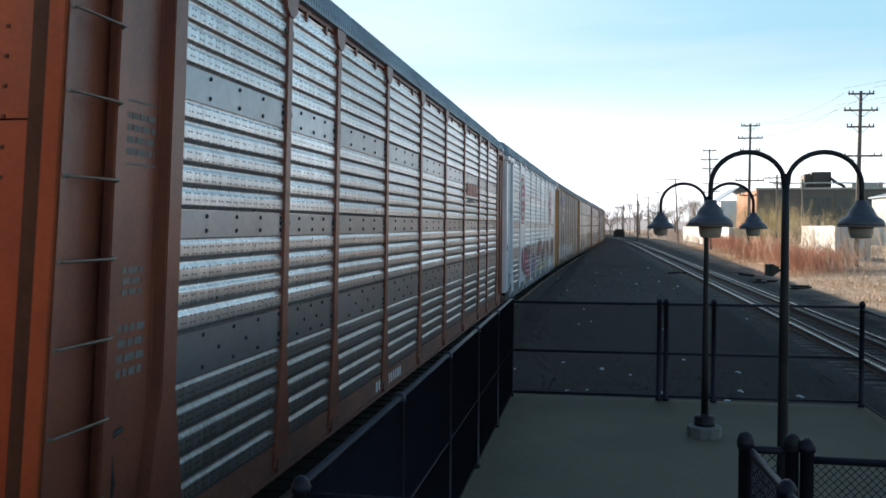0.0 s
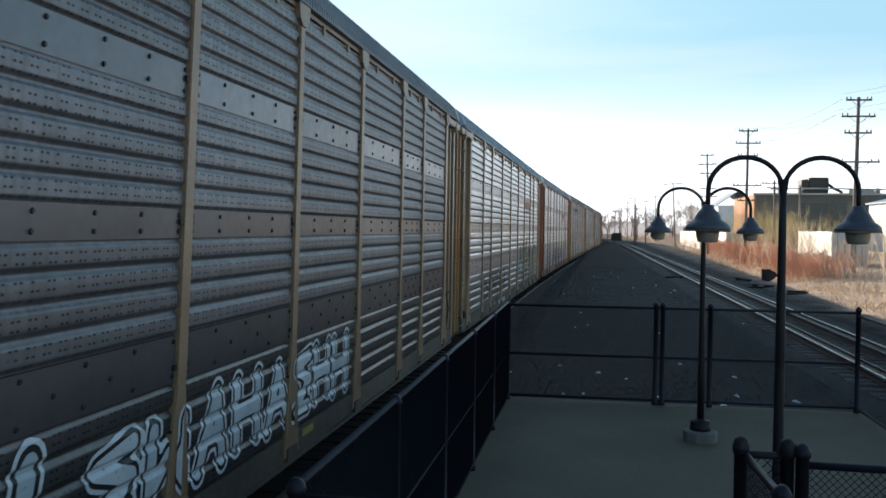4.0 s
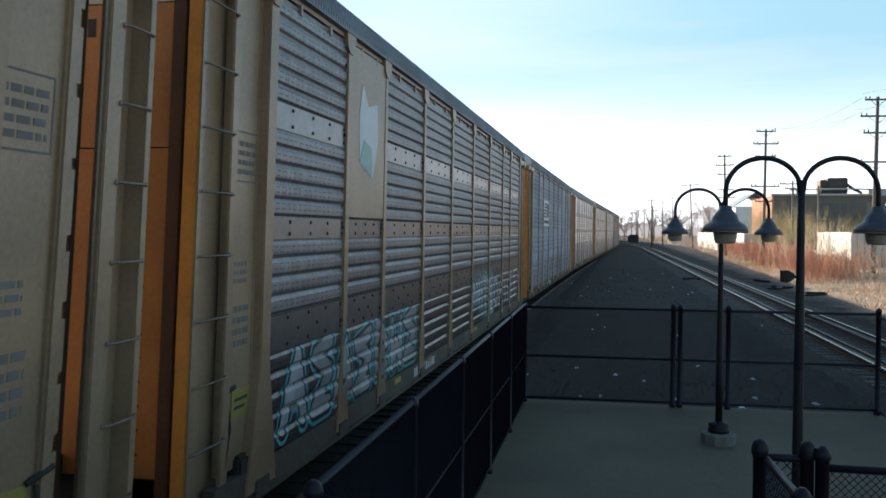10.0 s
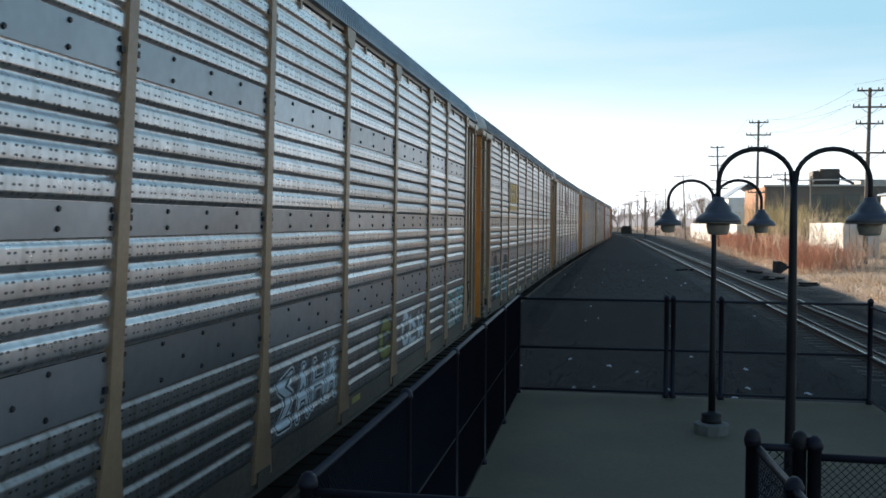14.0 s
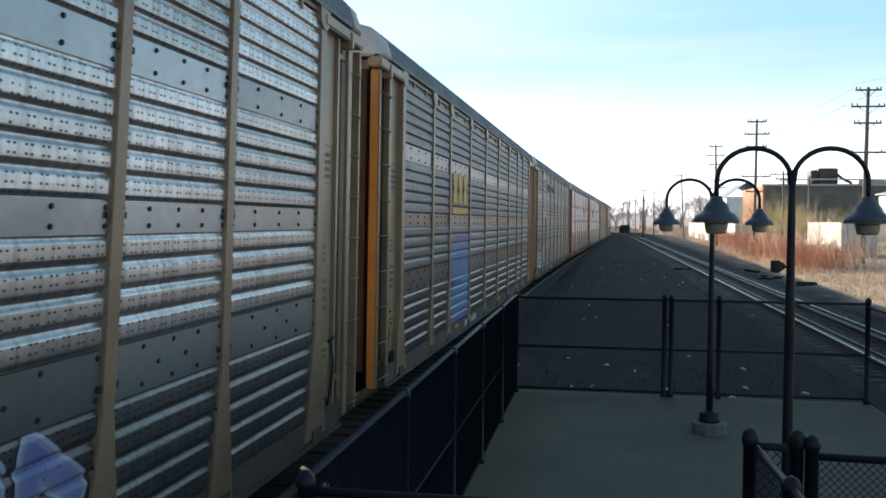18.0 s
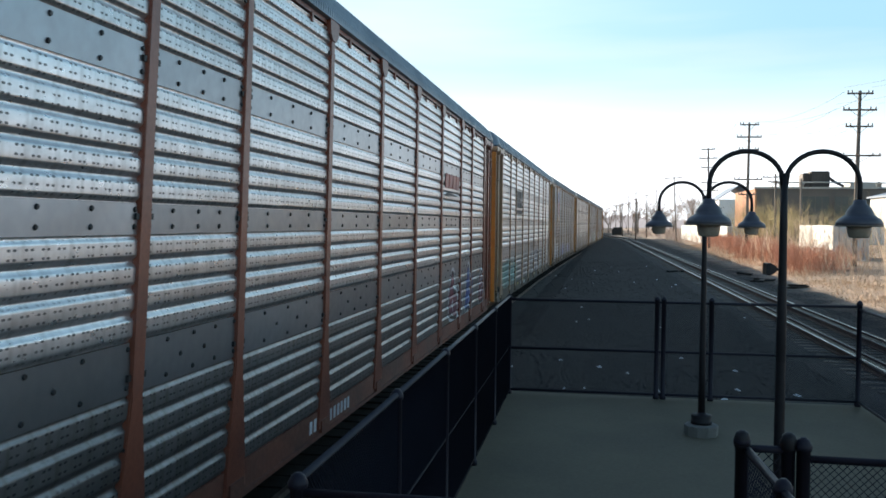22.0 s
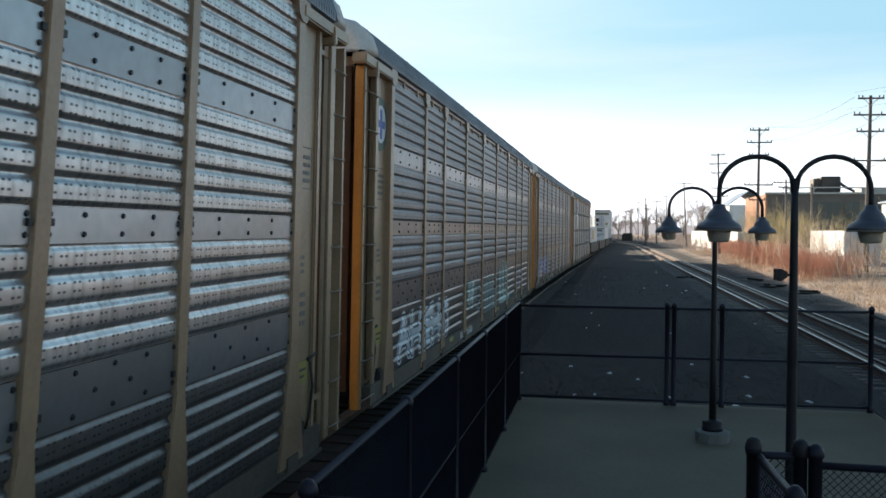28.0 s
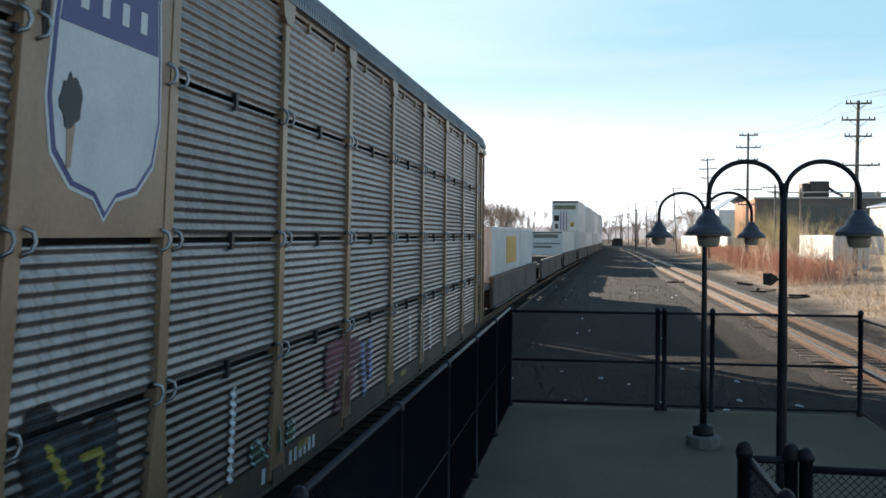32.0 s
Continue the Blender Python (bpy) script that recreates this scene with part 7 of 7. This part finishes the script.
tag(16, "lilac", -5.2, -0.4, 0.75, 1.6, 0.8, 0.12, "lilac sprayed lettering")
tag(16, "lilac", 1.0, 6.0, 0.8, 1.4, 0.8, 0.10, "faded lilac lettering")
# car 17
tag(17, "maroon", -4.0, -2.4, 0.75, 1.1, 0.5, 0.05, "small red scrawl")
# car 18
ring_mark(cars[18], -12.45, 4.5)
tag(18, "white", -11.5, -6.5, 0.72, 1.5, 1.1, 0.13, "white lettering outlined in black")
tag(18, "lilac", 8.0, 9.4, 0.8, 1.6, 0.6, 0.06, "thin pale scrawl")
# car 19
ring_mark(cars[19], -12.45, 4.5)
tag(19, "lilac", -11.8, -6.6, 0.72, 1.85, 0.92, 0.10, "violet-blue block letters")
tag(19, "pale", 4.7, 5.8, 0.9, 1.5, 0.45, 0.022, "thin white scrawl")
tag(19, "pale", 9.6, 10.6, 0.9, 1.6, 0.45, 0.022, "thin white scrawl")
# car 20
shield(cars[20], 1, stripes=False)

# sprayed pieces whose letters can be told apart
strokes(2, "violet", 0.24, "-8.15,1.21 -8.11,1.01;-6.67,0.77 -5.99,1.12;-4.83,1.43 -4.52,0.58;-3.51,0.71 -1.77,1.10 -1.37,0.61;-3.32,0.13 -1.51,0.21", "violet sprayed patches")
strokes(2, "rose", 0.21, "-8.48,1.39 -8.40,1.53 -8.35,1.08;-7.63,0.87 -7.52,1.59 -7.12,1.55 -7.03,1.15 -7.06,0.70;-6.67,1.53 -6.69,1.08;-6.40,1.49 -6.18,0.44;-5.99,1.63 -6.08,1.20;-5.14,1.63 -5.33,0.98 -5.26,0.46;-3.98,1.56 -3.74,1.58 -3.94,0.20;-2.65,1.65 -2.73,1.03 -2.50,0.27;-5.78,0.73 -5.11,0.64 -4.79,0.34", "rose-red letters outlined in black")
strokes(2, "crimson", 0.3, "-0.65,1.29 0.44,1.72 1.79,1.63 2.13,1.12;4.12,1.61 2.75,1.13;5.79,1.68 7.30,1.14", "broad dark red sprayed band")
strokes(2, "gold", 0.12, "-0.16,0.64 1.59,0.61;2.80,0.62 5.01,0.63", "yellow sprayed streaks")
strokes(2, "seafoam", 0.15, "-0.13,0.35 -0.08,-0.13;1.92,0.13 7.39,0.05", "dark teal sprayed strip")
strokes(4, "smoke", 0.3, "6.70,1.68 5.50,0.54;4.49,1.04 4.44,0.61;8.67,1.53 7.64,0.57;9.89,0.75 6.31,0.19", "smoky black sprayed cloud")
strokes(4, "olive", 0.20, "3.74,1.64 3.93,1.89 4.31,1.93 4.65,1.68;3.97,1.40 3.76,1.67;4.78,1.02 4.16,1.05 3.82,0.95 3.53,0.79;5.57,2.14 5.26,1.82 5.08,1.45 5.23,1.07;5.50,0.54 5.98,0.93 6.40,1.46 5.99,1.43 5.58,1.04;7.93,1.80 7.94,1.27 7.75,0.73;7.98,1.02 8.58,1.14 8.66,0.62;10.13,1.74 10.41,1.31 9.82,1.14;11.04,1.61 10.68,1.04 10.41,0.67", "olive-yellow bubble letters outlined in black")
strokes(4, "forest", 0.17, "2.72,1.87 2.49,1.51;2.74,1.87 3.00,1.49;2.65,1.68 2.78,1.48;2.44,1.42 3.06,1.42", "dark green sprayed hat shape")
strokes(4, "pale", 0.17, "2.56,1.23 3.07,1.18;2.51,1.12 3.24,1.01", "pale blue sprayed patch")
strokes(6, "cyan", 0.12, "-2.88,0.87 -2.78,1.19 -2.45,1.24 -1.96,1.01;-1.88,0.61 -1.88,1.00 -1.15,1.16;-0.28,0.97 1.32,0.58 0.95,0.38;-0.37,0.90 -1.14,1.12", "pale cyan sprayed strokes")
strokes(6, "cyan", 0.12, "-3.77,1.06 -3.06,1.03 -3.07,0.81", "pale cyan sprayed patches")
strokes(6, "arch", 0.20, "-2.75,0.72 -2.75,1.01 -2.42,1.08 -2.19,0.88 -2.47,0.70;-1.56,0.39 -1.66,0.95 -1.47,1.18 -1.41,0.83 -1.42,0.41;-0.84,0.37 -0.89,0.93 -0.78,1.06 -0.67,0.43;-0.42,0.33 -0.54,0.78;0.03,0.34 0.07,0.78 0.44,0.92 0.63,0.45 0.25,0.29", "dark arched letters outlined in black and pale blue")
strokes(6, "drip", 0.10, "2.42,0.32 2.30,1.16;2.94,0.33 2.71,1.26 3.23,0.87 3.21,0.33;3.70,0.35 3.68,1.21 4.24,1.03 4.24,0.32;5.04,0.37 5.18,1.17;6.11,0.33 5.87,0.96 6.64,0.74 6.55,0.27", "white dripping letters outlined in black")
strokes(6, "white_thin", 0.045, "-3.74,1.27 -3.44,1.28 -3.46,1.16;-3.63,1.32 -3.55,1.15;-2.49,1.46 -2.17,1.47 -2.34,1.34 -2.32,1.56", "thin white scrawl")
strokes(7, "silver_cyan", 0.15, "1.49,1.40 1.64,1.41 1.88,1.33 1.90,0.95;1.64,1.32 1.73,1.00;2.20,1.45 2.30,0.95;2.45,1.46 2.67,1.42 2.69,0.73;3.00,1.51 3.23,0.57;3.46,1.50 3.91,1.43 3.79,0.42;4.19,0.44 4.20,1.39;4.41,1.39 4.79,0.13;5.05,1.49 5.08,0.67 5.36,0.12;4.67,1.43 4.96,0.23", "black angular letters with a turquoise edge")
strokes(7, "white_thin", 0.03, "1.66,1.32 1.90,1.28 1.95,1.14;2.23,1.42 2.35,0.93;2.62,1.39 2.68,0.84;3.01,1.45 3.15,0.75;3.62,1.41 3.74,0.69;4.18,1.36 4.41,1.36;4.88,1.28 5.08,0.35", "thin white scrawl")
strokes(7, "silver_ol", 0.12, "5.50,1.31 5.96,1.29 6.27,0.85 5.95,0.56 5.53,0.73 5.51,1.23;6.55,1.21 6.65,0.51;7.04,1.19 7.14,0.50;6.80,0.89 7.23,0.87;7.83,1.19 8.09,0.53;8.64,1.14 8.83,0.45;9.52,1.38 9.65,0.49;10.46,1.35 10.58,0.53;11.54,1.25 11.96,0.39", "silver letters outlined in black")
strokes(10, "cyan", 0.08, "-11.73,1.52 -11.43,1.17 -11.52,0.82 -11.22,0.49;-10.39,1.06 -10.18,0.58 -10.48,0.33;-9.81,1.14 -9.32,0.80 -9.66,0.48;-8.53,1.09 -8.03,0.43;-7.37,1.07 -7.80,0.45;-11.32,1.38 -11.41,0.98", "pale cyan sprayed strokes")
strokes(10, "ink", 0.12, "-10.86,1.13 -10.83,1.61 -10.45,1.62 -10.25,1.24;-8.43,1.13 -8.36,1.59 -7.85,1.55 -7.75,1.24;-11.77,0.73 -10.79,0.40 -9.97,0.07;-10.70,1.06 -10.51,0.68", "black sprayed shapes")
strokes(14, "maroon", 0.25, "6.08,1.36 5.88,1.10;5.78,0.98 6.55,0.82;5.76,0.72 6.55,0.62", "dark maroon letters edged in white")
strokes(14, "maroon", 0.19, "7.27,1.14 7.14,0.95 7.00,0.62;7.45,0.72 7.40,0.52", "dark maroon letters edged in white")
strokes(14, "royal", 0.23, "8.70,1.42 8.54,1.10 8.36,0.60;8.80,1.12 8.78,0.60;9.02,0.80 9.05,0.60", "royal blue domed shape edged in white")
strokes(14, "royal", 0.14, "9.22,1.28 9.22,0.95 9.05,0.62", "royal blue domed shape edged in white")
strokes(14, "maroon", 0.20, "11.02,1.02 11.48,1.16;10.98,0.80 11.55,0.88;11.02,0.58 11.72,0.60", "maroon lettering edged in white")
strokes(14, "white_thin", 0.022, "5.95,0.86 6.02,0.50;5.88,0.78 5.95,0.90 6.10,0.76;8.95,0.98 8.88,0.74 8.74,0.52;11.05,1.12 11.12,0.92 11.22,1.14 11.34,0.98 11.50,1.18;11.10,0.62 11.48,0.86 11.74,0.78 11.70,0.52", "thin white scrawl")
strokes(15, "cyan", 0.1, "0.42,0.23 1.69,0.12 4.39,0.19", "pale cyan sprayed strokes")
strokes(15, "silver_ol", 0.17, "0.45,1.55 0.55,1.04 0.17,0.80 0.22,0.40 0.79,0.41;0.78,1.61 0.91,1.08 1.27,1.12 1.45,1.54;1.39,1.40 1.54,0.40 0.92,0.43;2.02,1.53 2.19,0.78;2.46,1.54 2.79,1.13 2.56,0.73 3.34,0.72 2.95,1.49;3.69,1.42 4.07,1.45 4.36,0.93 4.25,0.40;2.97,0.44 4.13,0.48", "silver letters outlined in black")
strokes(18, "mint", 0.18, "-3.67,1.31 -3.66,1.07;-3.09,1.35 -3.09,1.11 -3.19,0.93", "pale mint sprayed blobs")
strokes(18, "ink_white", 0.13, "-2.43,1.12 -1.88,1.12;-2.40,0.94 -1.85,0.93;-2.37,0.76 -1.81,0.70", "black sprayed sign edged in white")
strokes(18, "spike", 0.14, "-0.95,1.11 -0.82,0.54;-0.48,1.21 -0.28,0.48;0.18,1.22 0.24,0.35;0.75,1.22 0.80,0.39;1.25,0.78 1.16,0.44", "pale spiky letters outlined in black")
strokes(18, "mint", 0.18, "2.51,1.41 2.45,0.51;3.20,1.55 3.33,0.40;4.11,1.47 4.23,0.41;2.62,0.48 4.78,0.50", "pale mint sprayed blobs")
strokes(20, "ink", 0.2, "-8.81,1.49 -8.66,1.13;-8.04,1.32 -8.04,1.06;-8.47,1.32 -8.38,1.05", "black sprayed shapes")
strokes(20, "gold", 0.035, "-8.71,1.38 -8.46,1.08;-8.29,1.23 -8.07,1.22 -8.06,0.96", "yellow sprayed streaks")
strokes(20, "white_thin", 0.05, "-5.72,1.24 -5.72,0.98 -5.75,0.31", "thin white scrawl")
strokes(20, "forest", 0.10, "-5.11,0.51 -4.88,0.30;-4.60,0.55 -4.57,0.30;-4.02,0.51 -4.06,0.30", "dark green sprayed hat shape")
strokes(20, "plum", 0.2, "-2.52,0.88 -1.69,1.29;-2.12,0.30 -1.44,0.71;-2.54,1.14 -1.17,1.06", "faded maroon sprayed patch")
strokes(20, "blue_faint", 0.1, "-0.87,1.08 -0.68,0.25;-0.43,1.09 -0.38,0.61", "faint blue sprayed smear")
strokes(20, "white_thin", 0.045, "2.58,1.23 2.64,0.43;3.64,1.21 3.70,0.44;4.63,1.21 4.70,0.39", "thin white scrawl")
strokes(2, "crimson", 0.3, "8.51,1.28 8.88,1.59 9.69,1.63 10.94,1.55", "broad dark red sprayed band edged in black")
strokes(2, "crimson", 0.2, "9.60,1.83 10.26,1.82", "broad dark red sprayed band edged in black")
strokes(2, "ink", 0.15, "8.69,1.09 9.15,1.30 9.92,1.31 11.06,1.28", "black sprayed shadow band")
strokes(2, "crimson", 0.2, "9.54,1.02 10.33,0.97", "broad dark red sprayed band edged in black")
strokes(2, "gold", 0.12, "9.58,0.79 10.38,0.71", "pale yellow sprayed streak")


# ---------------------------------------------------------------- movement
def motions():
    """The train rolls towards the camera and past it; every vehicle follows the bends of the track."""
    for ob, s in VEHICLES:
        up = pose(0, 0, ob.get("rise", 0.0))
        walk(ob, [(t, train_pose(s - advance(t)) @ up) for t in range(33)])


motions()
